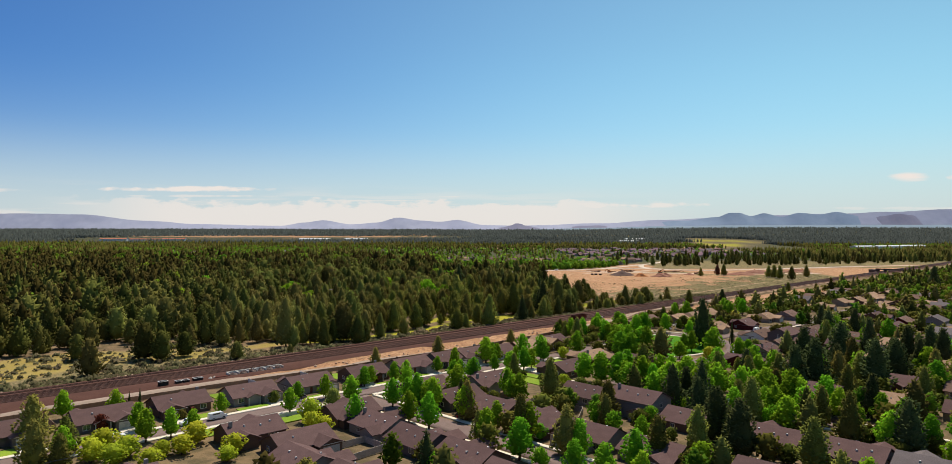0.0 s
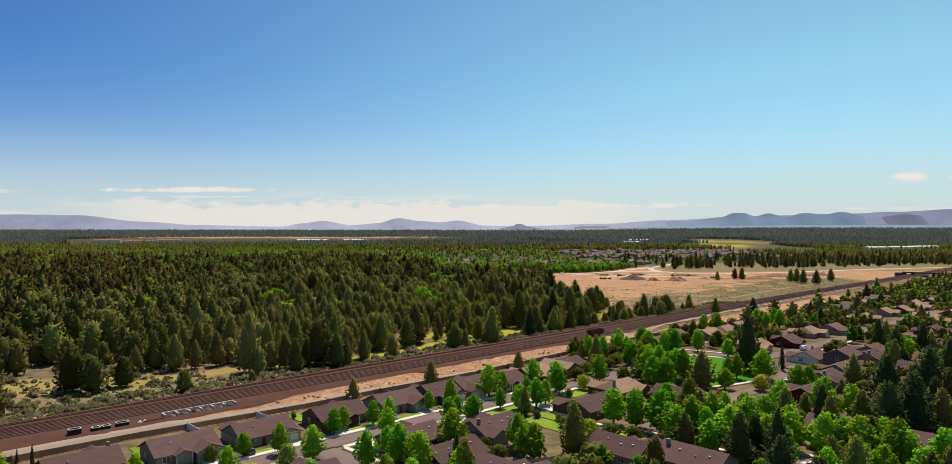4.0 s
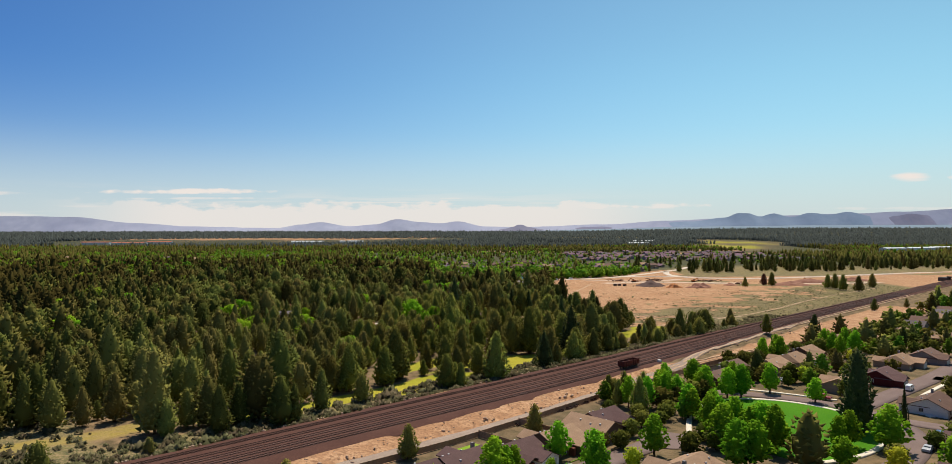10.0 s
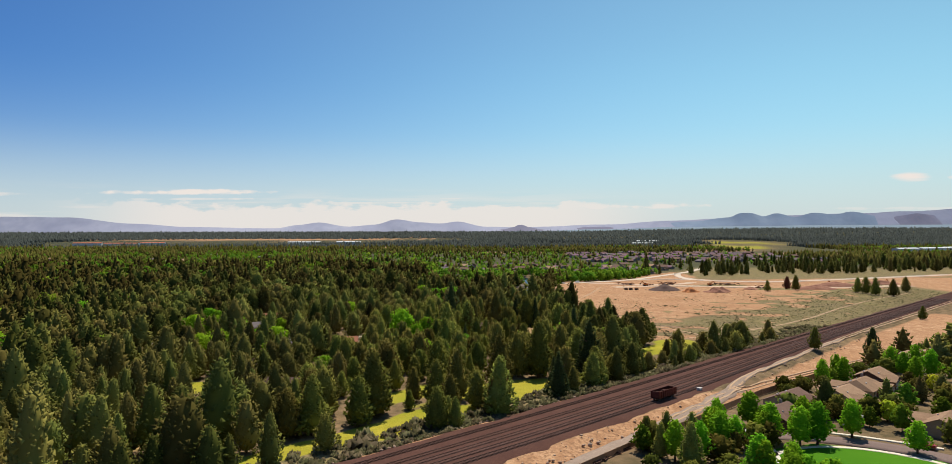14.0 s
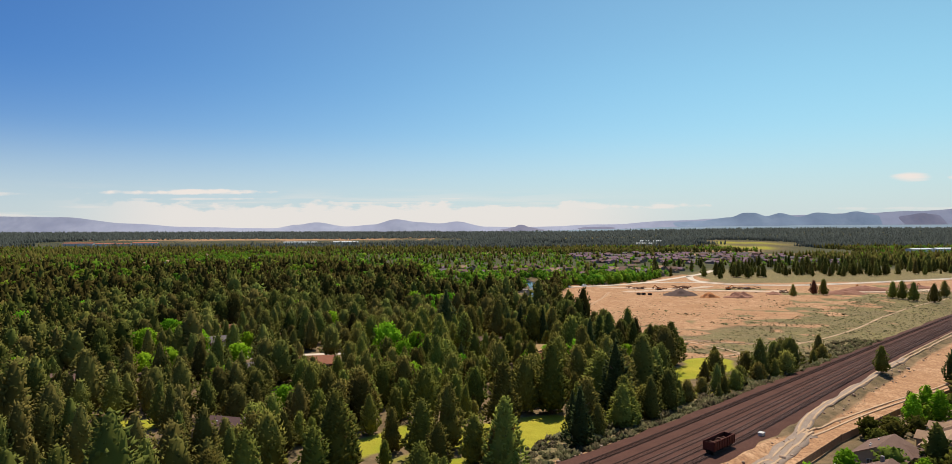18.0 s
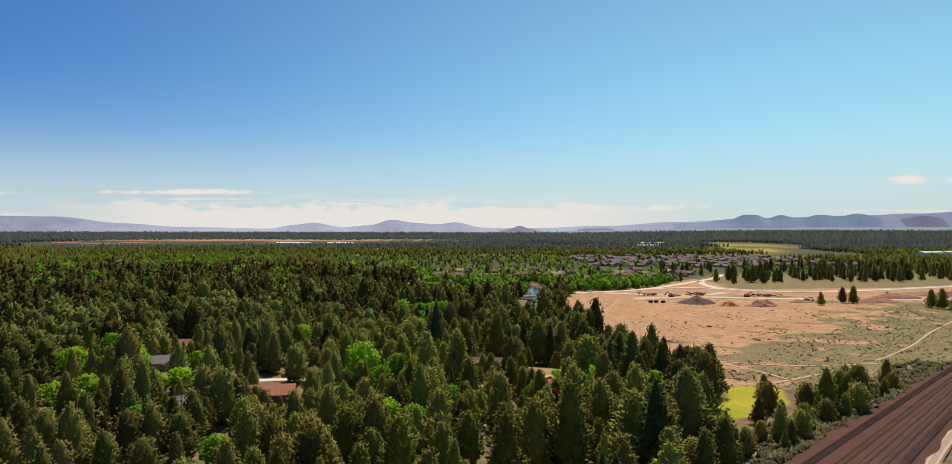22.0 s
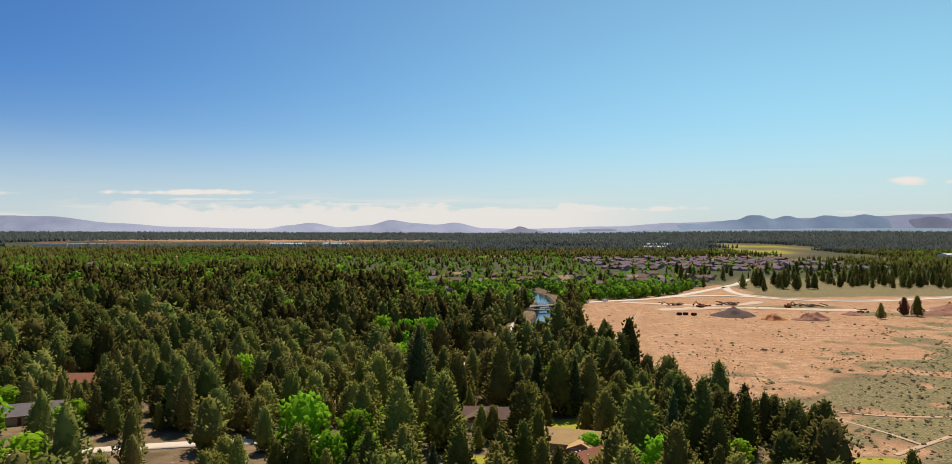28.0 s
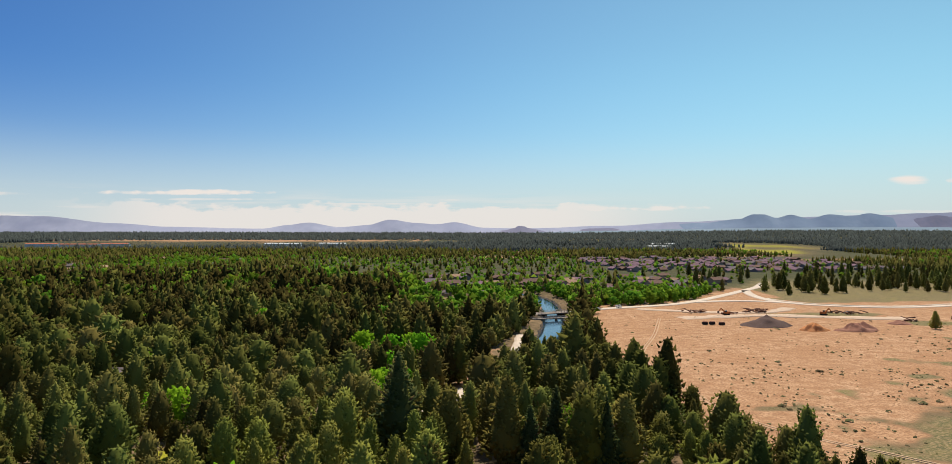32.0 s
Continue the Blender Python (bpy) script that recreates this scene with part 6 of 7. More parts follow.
def on_roof(s, n, turn, name, label, mat, cells, z, slope):
    root = thing(name, label, "roof fitting", at=sn_pose(s, n, z, turn))
    for i in range(cells):
        c = part("panel", boxes((i * 1.15 - cells * .575, i * 1.15 - cells * .575 + 1.0, -.8, .8, 0, .09)), mat, root)
        c.matrix_basis = pose(0, 0, 0, slope, 0, 0)


on_roof(-108, 97.4, 180, "skylight", "row of three white-rimmed roof windows", M_WHITEFENCE, 3, 4.35, 23)
on_roof(-214, 84.9, 180, "solar_panel", "dark solar panels on a house roof", M_SOLAR, 6, 4.45, 23)
on_roof(-62, 45.0, 0, "skylight", "pair of pale roof windows", M_WHITEFENCE, 2, 4.3, -23)
pool = thing("paddling_pool", "round bright blue paddling pool on a back lawn", "paddling pool", at=sn_pose(-190, 34, 0.2))
part("rim", cyl_ring(1.6, 0.4), surface("blue_vinyl", (0.05, 0.20, 0.55), (0.07, 0.25, 0.62), 1, 6, rough=0.4), pool)
shelter = thing("garden_shelter", "small white arched garden shelter by the fence", "shelter", at=sn_pose(86.5, 33.5, 0.1))
bm = bmesh.new()
arc = [(2.0 * math.cos(a), 2.1 * math.sin(a)) for a in np.linspace(0, math.pi, 11)]
ring_a = [bm.verts.new((-2.6, y, z)) for y, z in arc]
ring_b = [bm.verts.new((2.6, y, z)) for y, z in arc]
for i in range(10):
    bm.faces.new((ring_a[i], ring_a[i + 1], ring_b[i + 1], ring_b[i]))
bm.faces.new(ring_a)
bm.faces.new(ring_b[::-1])
part("cover", bm, M_WHITEFENCE, shelter)
for s, n, tn in ((56, 45, 20), (95, 62, 70), (112, 66, 0)):
    cp = thing("canopy", "white shade canopy on four poles", "canopy", "white canopies", at=sn_pose(s, n, 0.15, tn))
    c = bmesh.new()
    apex = c.verts.new((0, 0, 3.2))
    rim = [c.verts.new(p) for p in ((-1.6, -1.6, 2.3), (1.6, -1.6, 2.3), (1.6, 1.6, 2.3), (-1.6, 1.6, 2.3))]
    for i in range(4):
        c.faces.new((rim[i], rim[(i + 1) % 4], apex))
    part("cover", c, M_WHITEFENCE, cp)
    for a in (-1.5, 1.5):
        for b in (-1.5, 1.5):
            part("pole", boxes((a - .05, a + .05, b - .05, b + .05, -.1, 2.35)), M_VENT, cp)

# ================= canal, bridges, far roads and field tracks =================
ribbon("water", CANAL, 16, M_WATER, "dark blue canal water", "canal", lift=-1.25, follow=False, step=6)
ribbon("road", TOP_ROAD, 8.5, M_TRACK, "pale dusty road past the field", "road", lift=0.05)
ribbon("road", EAST_ROAD, 8.0, M_TRACK, "pale new road along the field's far edge", "road", lift=0.05)
ribbon("pavement", [(249, 1006), (252, 978), (268, 961), (292, 949), (325, 945), (370, 961), (448, 992), (598, 1058)], 2.0, M_CONCRETE, "pale new concrete kerb and walk", "pavement", lift=0.1)
ribbon("road", [(176, 974), (206, 985), (234, 986), (258, 962)], 9.0, M_TRACK, "pale dusty slip road at a new junction", "road", lift=0.08)
M_SCRAPED = surface("scraped_pale_earth", (0.56, 0.40, 0.28), (0.64, 0.48, 0.35), 0.15, 2.5, (0.46, 0.31, 0.21))
for pts_, w_ in (([(136, 872), (165, 882), (188, 890), (222, 884), (255, 874), (285, 872)], 15), ([(120, 925), (150, 912), (180, 900), (215, 908), (235, 935)], 11), ([(330, 868), (375, 866), (440, 885)], 16)):
    ribbon("ground_scrape", pts_, w_, M_SCRAPED, "pale freshly scraped earth of the works yard", "ground", lift=-0.03, wobble=0.5)
ribbon("road", WOOD_ROADS[0], 5.0, M_TRACK, "pale driveway road in the wood", "road", lift=0.05)
ribbon("road", WOOD_ROADS[3], 3.0, M_RUT, "short pale driveway at the wood's edge", "road", lift=0.05)
ribbon("road", WOOD_ROADS[1], 7.5, M_TRACK, "pale dirt track beside the canal", "road", lift=0.05, wobble=0.3)
FIELD_PATHS = [[(122, 872), (100, 800), (77, 740), (74, 718), (77, 690), (79, 655), (82, 628), (93, 614), (109, 602), (117, 590)],
               [(108, 594), (119, 586), (141, 582), (175, 590)], [(109, 549), (120, 556), (150, 575), (187, 604), (225, 642), (256, 679), (320, 745), (390, 806)],
               [(121, 557), (119, 572), (113, 582), (104, 592)]]
for i, pth in enumerate(FIELD_PATHS):
    for off in (-0.8, 0.8) if i == 0 else (0,):
        ribbon("dirt_path", [(x + off, y + off * .3) for x, y in pth], 0.6 if i == 0 else 1.3, M_RUT, "pale trodden dirt path over the field", "path", lift=-0.02, wobble=0.4)
M_RAILING = surface("bridge_railing_paint", (0.42, 0.36, 0.31), (0.50, 0.43, 0.37), 1, 6)
M_DECK = surface("bridge_concrete", (0.30, 0.245, 0.20), (0.36, 0.30, 0.25), 0.5, 4)
M_OVERPASS = surface("overpass_concrete", (0.11, 0.09, 0.08), (0.15, 0.12, 0.11), 0.2, 2)


def bridge(a, b, width, name, label, z=0.5):
    d = Vector((b[0] - a[0], b[1] - a[1], 0))
    L = d.length
    root = thing(name, label, "bridge", at=pose(a[0], a[1], z, 0, 0, math.degrees(math.atan2(d.y, d.x))))
    part("deck", boxes((0, L, -width / 2, width / 2, -0.6, 0)), M_DECK, root)
    for sy in (-1, 1):
        y = sy * (width / 2 - .15)
        rl = part("railing", boxes((0, L, y - .06, y + .06, 1.0, 1.15)), M_RAILING, root)
        part("lower_rail", boxes((0, L, y - .05, y + .05, .45, .55)), M_RAILING, rl)
        k = int(L / 2.4)
        for i in range(k + 1):
            part("post", boxes((i * L / k - .09, i * L / k + .09, y - .09, y + .09, 0, 1.1)), M_RAILING, rl)
    for x in (L * .3, L * .7):
        part("pier", boxes((x - .5, x + .5, -width / 2 + .5, width / 2 - .5, -3.4, -.6)), M_DECK, root)


bridge((38, 889), (72, 909), 9.5, "road_bridge", "flat concrete road bridge over the canal", 0.55)
bridge((38, 866), (62, 874), 3.0, "footbridge", "narrow railed footbridge over the canal", 0.35)
# overpass at the far end of the yard
root = thing("overpass", "long grey road overpass above the railway", "overpass", at=sn_pose(750, 0, 0, 0))
part("deck", boxes((-5, 5, -24, 18, 4.0, 4.9)), M_OVERPASS, root)
for y in (-14, 8):
    part("pier", boxes((-4, 4, y - .8, y + .8, -.5, 4.0)), M_OVERPASS, root)
for y0, y1 in ((-34, -22), (16, 26)):
    part("abutment", boxes((-6, 6, y0, y1, -.5, 4.0)), M_OVERPASS, root)
part("parapet", boxes((-5.2, -4.8, -24, 18, 4.9, 5.6)), M_OVERPASS, root)

# ================= railway gear =================
M_RUSTCAR = surface("rusty_wagon_steel", (0.115, 0.034, 0.025), (0.150, 0.050, 0.034), 0.8, 5, (0.075, 0.024, 0.019), rough=0.7, metal=0.2)
M_DARKSTEEL = surface("dark_steel", (0.035, 0.032, 0.030), (0.06, 0.052, 0.046), 1, 8, rough=0.6, metal=0.5)
gon = thing("gondola_wagon", "rusty dark red open gondola wagon on the yard track", "railway wagon", at=sn_pose(75, 9.0, 2.1) @ Matrix.Diagonal((0.78, 1, 0.92, 1)))
part("floor", boxes((-7, 7, -1.4, 1.4, .95, 1.15)), M_DARKSTEEL, gon)
for y in (-1.45, 1.35):
    sd = part("side_wall", boxes((-7, 7, y, y + .1, 1.0, 3.3), (-7.05, 7.05, y - .05, y + .15, 3.25, 3.42)), M_RUSTCAR, gon)
    for i in range(9):
        x = -6.8 + i * 1.7
        part("rib", boxes((x - .07, x + .07, y - .14 if y < 0 else y + .1, y if y < 0 else y + .24, 1.0, 3.3)), M_RUSTCAR, sd)
for x in (-7, 6.9):
    part("end_wall", boxes((x, x + .1, -1.4, 1.4, 1.0, 3.3)), M_RUSTCAR, gon)
for i, x in enumerate(np.arange(-6.8, 5.2, 1.72)):
    top = 2.5 + .5 * math.sin(i * 2.1)
    lump = boxes((x, x + 1.7, -1.2, 1.2, 1.2, top))
    bmesh.ops.bevel(lump, geom=[e for e in lump.edges if min(v.co.z for v in e.verts) > top - .01], offset=.35, segments=2, affect="EDGES")
    part("scrap_lump", lump, M_BALLAST, gon, "dark lump of scrap in the wagon")


def cyl(bm, c, axis_, r, h, seg=10):
    m = Matrix.Translation(c) @ Vector(axis_).to_track_quat("Z", "Y").to_matrix().to_4x4()
    bmesh.ops.create_cone(bm, cap_ends=True, segments=seg, radius1=r, radius2=r, depth=h, matrix=m)
    return bm


for x in (-5, 5):
    bg_ = part("bogie", boxes((x - 1.4, x + 1.4, -1.0, -.85, .3, .75), (x - 1.4, x + 1.4, .85, 1.0, .3, .75), (x - .3, x + .3, -1, 1, .5, .95)), M_DARKSTEEL, gon)
    for wx_ in (x - .9, x + .9):
        for y in (-.72, .72):
            part("wheel", cyl(bmesh.new(), (wx_, y, .43), (0, 1, 0), .43, .14), M_DARKSTEEL, bg_)
for x in (-7.4, 7.4):
    part("coupler", boxes((x - .45, x + .45, -.15, .15, .75, 1.05)), M_DARKSTEEL, gon)
M_BOXWHITE = surface("weathered_white_steel", (0.62, 0.58, 0.54), (0.70, 0.66, 0.62), 1, 7, (0.45, 0.40, 0.36), rough=0.6)
box_ = thing("relay_box", "small white trackside relay box", "box", at=sn_pose(95, 9.4 + 1.6, 1.85))
part("body", boxes((-.8, .8, -.6, .6, 0, .7)), M_BOXWHITE, box_)
part("lid", boxes((-.9, .9, -.7, .7, .7, .82)), M_BOXWHITE, box_)

# walled storage bays and skips beside the yard
M_BAYWALL = surface("bay_concrete", (0.60, 0.54, 0.47), (0.68, 0.62, 0.54), 0.6, 5, (0.46, 0.41, 0.35))
M_SCRAP = surface("scrap_heap", (0.10, 0.050, 0.040), (0.26, 0.20, 0.17), 1.2, 3.5, (0.05, 0.035, 0.03), relief=0.8)


def heap(name, label, x, y, z, rx, ry, h, mat, seed, rough=0.25, category="heap", cone=1.0, seg=26, rings=9, parent=None):
    """A loose heap with an uneven foot and flanks."""
    v, f = [(0, 0, h)], []
    for i in range(1, rings + 1):
        t = i / rings
        for k in range(seg):
            a = 2 * math.pi * k / seg
            nz = vnoise(math.cos(a) * 40 * t + seed * 31, math.sin(a) * 40 * t + seed * 17, 14, 3) - 0.5
            rr = t * (1 + 0.35 * nz)
            v.append((rx * rr * math.cos(a), ry * rr * math.sin(a), h * max(0, (1 - t ** cone)) * (1 + rough * 2 * nz) - (0.3 if i == rings else 0)))
    tris = [(0, 1 + k, 1 + (k + 1) % seg) for k in range(seg)]
    quads = [(1 + (i - 1) * seg + k, 1 + i * seg + k, 1 + i * seg + (k + 1) % seg, 1 + (i - 1) * seg + (k + 1) % seg) for i in range(1, rings) for k in range(seg)]
    ob = new(name, mesh_np(name, v, quads, tris, [mat]))
    ob.location = (x, y, z)
    return tagged(ob, label, category)


bay = thing("storage_bay", "row of pale concrete bays open to the lane", "storage bay", at=sn_pose(-132.5, 12.6, 1.75))
part("back_wall", boxes((-11, 11, 1.4, 1.75, -.3, 1.0)), M_BAYWALL, bay)
for i in range(7):
    x = -10.8 + i * 3.6
    part("divider", boxes((x - .2, x + .2, -1.3, 1.4, -.3, .85)), M_BAYWALL, bay)
for i in range(6):
    p = sn(-132.5 - 9 + i * 3.6, 13.0, 1.6)
    heap("scrap_heap", "dark red-brown scrap heap in a concrete bay", p.x, p.y, p.z + .25, 1.7, 1.5, 0.7 + .25 * (i % 3), M_SCRAP, i, 1.3, seg=16, rings=7)
for i, (s, L, hgt) in enumerate(((-167, 3.0, 1.5), (-161.8, 2.0, .9), (-159.2, 2.0, .9), (-155, 3.2, 1.0))):
    sk = thing("skip", "dark steel skip with a white rim beside the rails", "skip", "skips beside the yard", at=sn_pose(s, 13.2, 1.7))
    part("body", boxes((-L / 2, L / 2, -.9, -.8, 0, hgt), (-L / 2, L / 2, .8, .9, 0, hgt), (-L / 2, -L / 2 + .1, -.8, .8, 0, hgt), (L / 2 - .1, L / 2, -.8, .8, 0, hgt), (-L / 2, L / 2, -.8, .8, 0, hgt * .55)), M_DARKSTEEL, sk)
    part("rim", boxes((-L / 2 - .08, L / 2 + .08, -1, -.76, hgt, hgt + .12), (-L / 2 - .08, L / 2 + .08, .76, 1, hgt, hgt + .12), (-L / 2 - .08, -L / 2 + .2, -.76, .76, hgt, hgt + .12), (L / 2 - .2, L / 2 + .08, -.76, .76, hgt, hgt + .12)), M_BOXWHITE, sk, "white steel rim")
for i, s in enumerate((-150.5, -149)):
    p = sn(s, 13.6, 1.6)
    heap("rubble_heap", "small pale rubble heap beside the rails", p.x, p.y, p.z, .9, .8, .9, M_BAYWALL, 40 + i, 0.7, seg=9, rings=4)
pip = thing("pipe_stack", "dark rusty pipes lying beside the rails", "pipes", at=sn_pose(-146.5, 13.8, 1.75))
for i in range(5):
    part("pipe", cyl(bmesh.new(), (.3 * (i % 2), -.5 + .27 * i, .2), (1, 0, 0), .16, 6 - .4 * i, 8), M_RUSTCAR, pip)
# timber lying along the fence
for i, (s, n) in enumerate(((8, 28.3), (13, 28.2), (17, 28), (22, 27.6), (27, 27.4), (-12, 29.4))):
    st = thing("timber_stack", "weathered timber ties stacked by the fence", "timber", "timber along the lane", at=sn_pose(s, n - 1.0, 0.2, 20 * (i % 3) - 20))
    for k in range(4):
        part("timber", boxes((-1.6, 1.6, -.6 + .32 * k, -.32 + .32 * k, 0.0 + .26 * (k % 2), .24 + .26 * (k % 2))), M_TIE, st)

# ================= vehicles =================
M_TYRE = surface("tyre_rubber", (0.02, 0.02, 0.02), (0.03, 0.03, 0.03), 3, 9)
PAINT = {}
for k, c in {"white": (0.74, 0.74, 0.72), "black": (0.02, 0.02, 0.022), "red": (0.30, 0.02, 0.015), "silver": (0.42, 0.43, 0.44), "blue": (0.05, 0.10, 0.26)}.items():
    PAINT[k] = surface("car_paint_" + k, c, tuple(1.05 * x for x in c), 1, 12, tuple(.97 * x for x in c), rough=0.3, spec=0.6, relief=0)


def profile_bm(pts, half):
    """A side outline (x, z) pulled out to both sides, drawn in at the top."""
    bm = bmesh.new()
    top = max(z for _, z in pts)
    sides = []
    for sy in (-1, 1):
        sides.append([bm.verts.new((x, sy * half * (1 - 0.14 * max(0, (z - .9) / (top - .9 + .01))), z)) for x, z in pts])
    bm.faces.new(sides[0])
    bm.faces.new(sides[1][::-1])
    for i in range(len(pts)):
        j = (i + 1) % len(pts)
        bm.faces.new((sides[0][j], sides[0][i], sides[1][i], sides[1][j]))
    bmesh.ops.recalc_face_normals(bm, faces=bm.faces)
    return bm


def car(s, n, turn, colour, kind="suv", label="", at=None):
    nm = {"suv": "suv", "pickup": "pickup_truck", "sedan": "car", "van": "van"}[kind]
    root = thing(nm, label or f"{colour} {nm.replace('_', ' ')} parked at the kerb", "car", at=at or sn_pose(s, n, 0.24, turn))
    body = {"suv": [(-2.35, .35), (-2.35, 1.0), (-2.2, 1.05), (-2.0, 1.7), (.5, 1.75), (1.15, 1.12), (2.2, 1.0), (2.4, .7), (2.4, .35)],
            "van": [(-2.6, .35), (-2.6, 2.0), (1.2, 2.05), (1.9, 1.25), (2.5, 1.1), (2.6, .35)],
            "pickup": [(-2.8, .45), (-2.8, 1.05), (-.75, 1.05), (-.6, 1.8), (.8, 1.82), (1.4, 1.15), (2.6, 1.05), (2.8, .8), (2.8, .45)],
            "sedan": [(-2.2, .3), (-2.25, .9), (-1.7, .95), (-1.1, 1.42), (.4, 1.45), (1.1, .95), (2.1, .85), (2.25, .3)]}[kind]
    part("body", cached(("car_body", kind, colour), lambda: profile_bm(body, .95), PAINT[colour]), None, root)
    zt = max(z for _, z in body)
    x0, x1 = (-1.95, .9) if kind != "pickup" else (-.55, 1.0)
    part("side_glass", cached(("car_glass", kind), lambda: boxes((x0 + .2, x1 - .5, -.9, .9, zt - .55, zt - .12)), M_GLASS), None, root, "dark side windows")
    wsx = {"suv": .85, "van": 1.6, "pickup": 1.13, "sedan": .8}[kind]
    ws = part("windscreen", cached(("windscreen", kind), lambda: boxes((-.03, .05, -.74, .74, -.34, .30)), M_GLASS), None, root, "dark windscreen")
    ws.matrix_basis = pose(wsx, 0, zt - .34, 0, -42, 0)
    for x in (-1.45, 1.5):
        for y in (-.9, .9):
            wl2 = part("wheel", cached(("tyre",), lambda: cyl(bmesh.new(), (0, 0, 0), (0, 1, 0), .36, .24, 12), M_TYRE), None, root)
            wl2.matrix_basis = pose(x, y, .36)
            part("rim", cached(("rim",), lambda: cyl(bmesh.new(), (0, 0, 0), (0, 1, 0), .21, .26, 10), PAINT["silver"]), None, wl2)
    for y in (-.65, .65):
        part("headlight", cached(("headlight", kind, y), lambda: boxes((body[-2][0] - .06, body[-2][0] + .02, y - .18, y + .18, .62, .8)), M_BOXWHITE), None, root)


for s, n, tn, c, k in ((-177, 61.7, 180, "white", "suv"), (-168.5, 61.7, 0, "white", "van"), (-196, 61.7, 0, "white", "sedan"), (-138, 56.5, 90, "black", "sedan"), (-71, 66.4, 0, "white", "pickup"), (-62, 61.7, 180, "white", "sedan"),
                       (84.2, 80, 90, "red", "pickup"), (39, 115, 0, "black", "sedan"), (46, 119, 180, "silver", "sedan"), (5, 110.5, 0, "red", "sedan"), (-92, 56, 90, "silver", "sedan"), (-45.3, 160, 90, "white", "sedan"),
                       (-120.8, 104, 90, "silver", "sedan"), (-72, 108, 0, "black", "pickup"), (76, 143, 90, "white", "van"), (64, 118, 0, "blue", "sedan"), (83, 170, 90, "white", "sedan"), (120, 97, 0, "white", "van"),
                       (89.5, 60, 90, "silver", "sedan"), (148, 120, 90, "silver", "sedan"), (-39, 190, 90, "black", "suv")):
    car(s, n, tn, c, k)
for (x, y), c, k, tn in (((90, 918), "white", "pickup", 32), ((108, 932), "white", "van", 36), ((132, 950), "black", "pickup", 40), ((258, 897), "silver", "pickup", 0)):
    car(0, 0, 0, c, k, f"{c} {'van' if k == 'van' else 'pickup truck'} on the dusty road by the field", at=pose(x, y, float(land_z(x, y)) + .25, 0, 0, tn))

# ================= works yard in the field =================
M_GREYMOUND = surface("grey_gravel", (0.135, 0.088, 0.072), (0.175, 0.115, 0.095), 0.3, 2.5, (0.10, 0.066, 0.055), relief=0.7)
M_ORANGE = surface("orange_soil", (0.56, 0.23, 0.09), (0.64, 0.31, 0.14), 0.4, 2, (0.42, 0.16, 0.06), relief=0.8)
M_REDSOIL = surface("red_soil", (0.31, 0.145, 0.095), (0.40, 0.21, 0.14), 0.3, 2, (0.24, 0.11, 0.075), relief=0.8)
heap("gravel_mound", "large grey gravel mound in the field", 177, 838, 0, 15.5, 10, 6.8, M_GREYMOUND, 1, 0.12, "mound", 0.95, 36, 10)
heap("orange_soil_heap", "lumpy orange soil heap", 196, 818, 0, 8, 6, 4.2, M_ORANGE, 2, 0.7, "mound", 1.4, 34, 10)
heap("red_soil_heap", "lumpy red-brown soil heap", 219, 817, 0, 12, 6.5, 3.6, M_REDSOIL, 3, 0.7, "mound", 1.4, 34, 10)
heap("red_soil_heap", "smooth red-brown soil mound", 226, 822, 0, 9, 6, 5.0, M_REDSOIL, 9, 0.15, "mound", 1.0, 30, 8)
heap("red_soil_heap", "long low red soil bank", 325, 848, 0, 22, 9, 4.0, M_REDSOIL, 4, 0.4, "mound", 1.3, 34, 9)
heap("red_soil_heap", "broad red-brown soil mound", 362, 880, 0, 24, 10, 5.0, M_REDSOIL, 5, 0.35, "mound", 1.2, 34, 9)
heap("red_soil_heap", "small red soil heap with roots", 262, 846, 0, 8, 5, 2.6, M_REDSOIL, 6, 0.6, "mound", 1.3, 26, 8)
heap("red_soil_heap", "dark red soil bank by the road", 420, 905, 0, 26, 8, 4.0, M_REDSOIL, 7, 0.4, "mound", 1.2, 30, 8)
M_LOG = surface("grey_logs", (0.24, 0.125, 0.078), (0.36, 0.21, 0.14), 0.8, 5)
lr = np.random.default_rng(33)


def log_pile(x, y, count, spread, size):
    root = thing("log_pile", "tangled pile of cleared logs and roots", "log pile", "cleared log piles", at=pose(x, y, 0.2))
    for i in range(count):
        L = lr.uniform(3, 7) * size
        a, tilt = lr.uniform(0, 6.28), lr.uniform(-.25, .35)
        c = (lr.uniform(-spread, spread), lr.uniform(-spread, spread) * .5, .35 + abs(lr.normal(0, .9)))
        bm = bmesh.new()
        m = Matrix.Translation(c) @ Vector((math.cos(a), math.sin(a), tilt)).to_track_quat("Z", "Y").to_matrix().to_4x4()
        bmesh.ops.create_cone(bm, cap_ends=True, segments=7, radius1=lr.uniform(.35, .7), radius2=.2, depth=L, matrix=m)
        part("log", bm, M_LOG, root)


for x, y, c, sp, sz in ((155, 905, 16, 8, 1), (176, 893, 6, 4, .8), (197, 905, 22, 7, 1), (205, 914, 10, 5, 1), (262, 897, 12, 6, .9), (248, 900, 10, 6, .9), (276, 858, 9, 5, 1)):
    log_pile(x, y, c, sp, sz)
M_DIGGER = surface("worn_orange_paint", (0.42, 0.13, 0.035), (0.50, 0.18, 0.05), 1, 6, (0.30, 0.09, 0.03), rough=0.5)


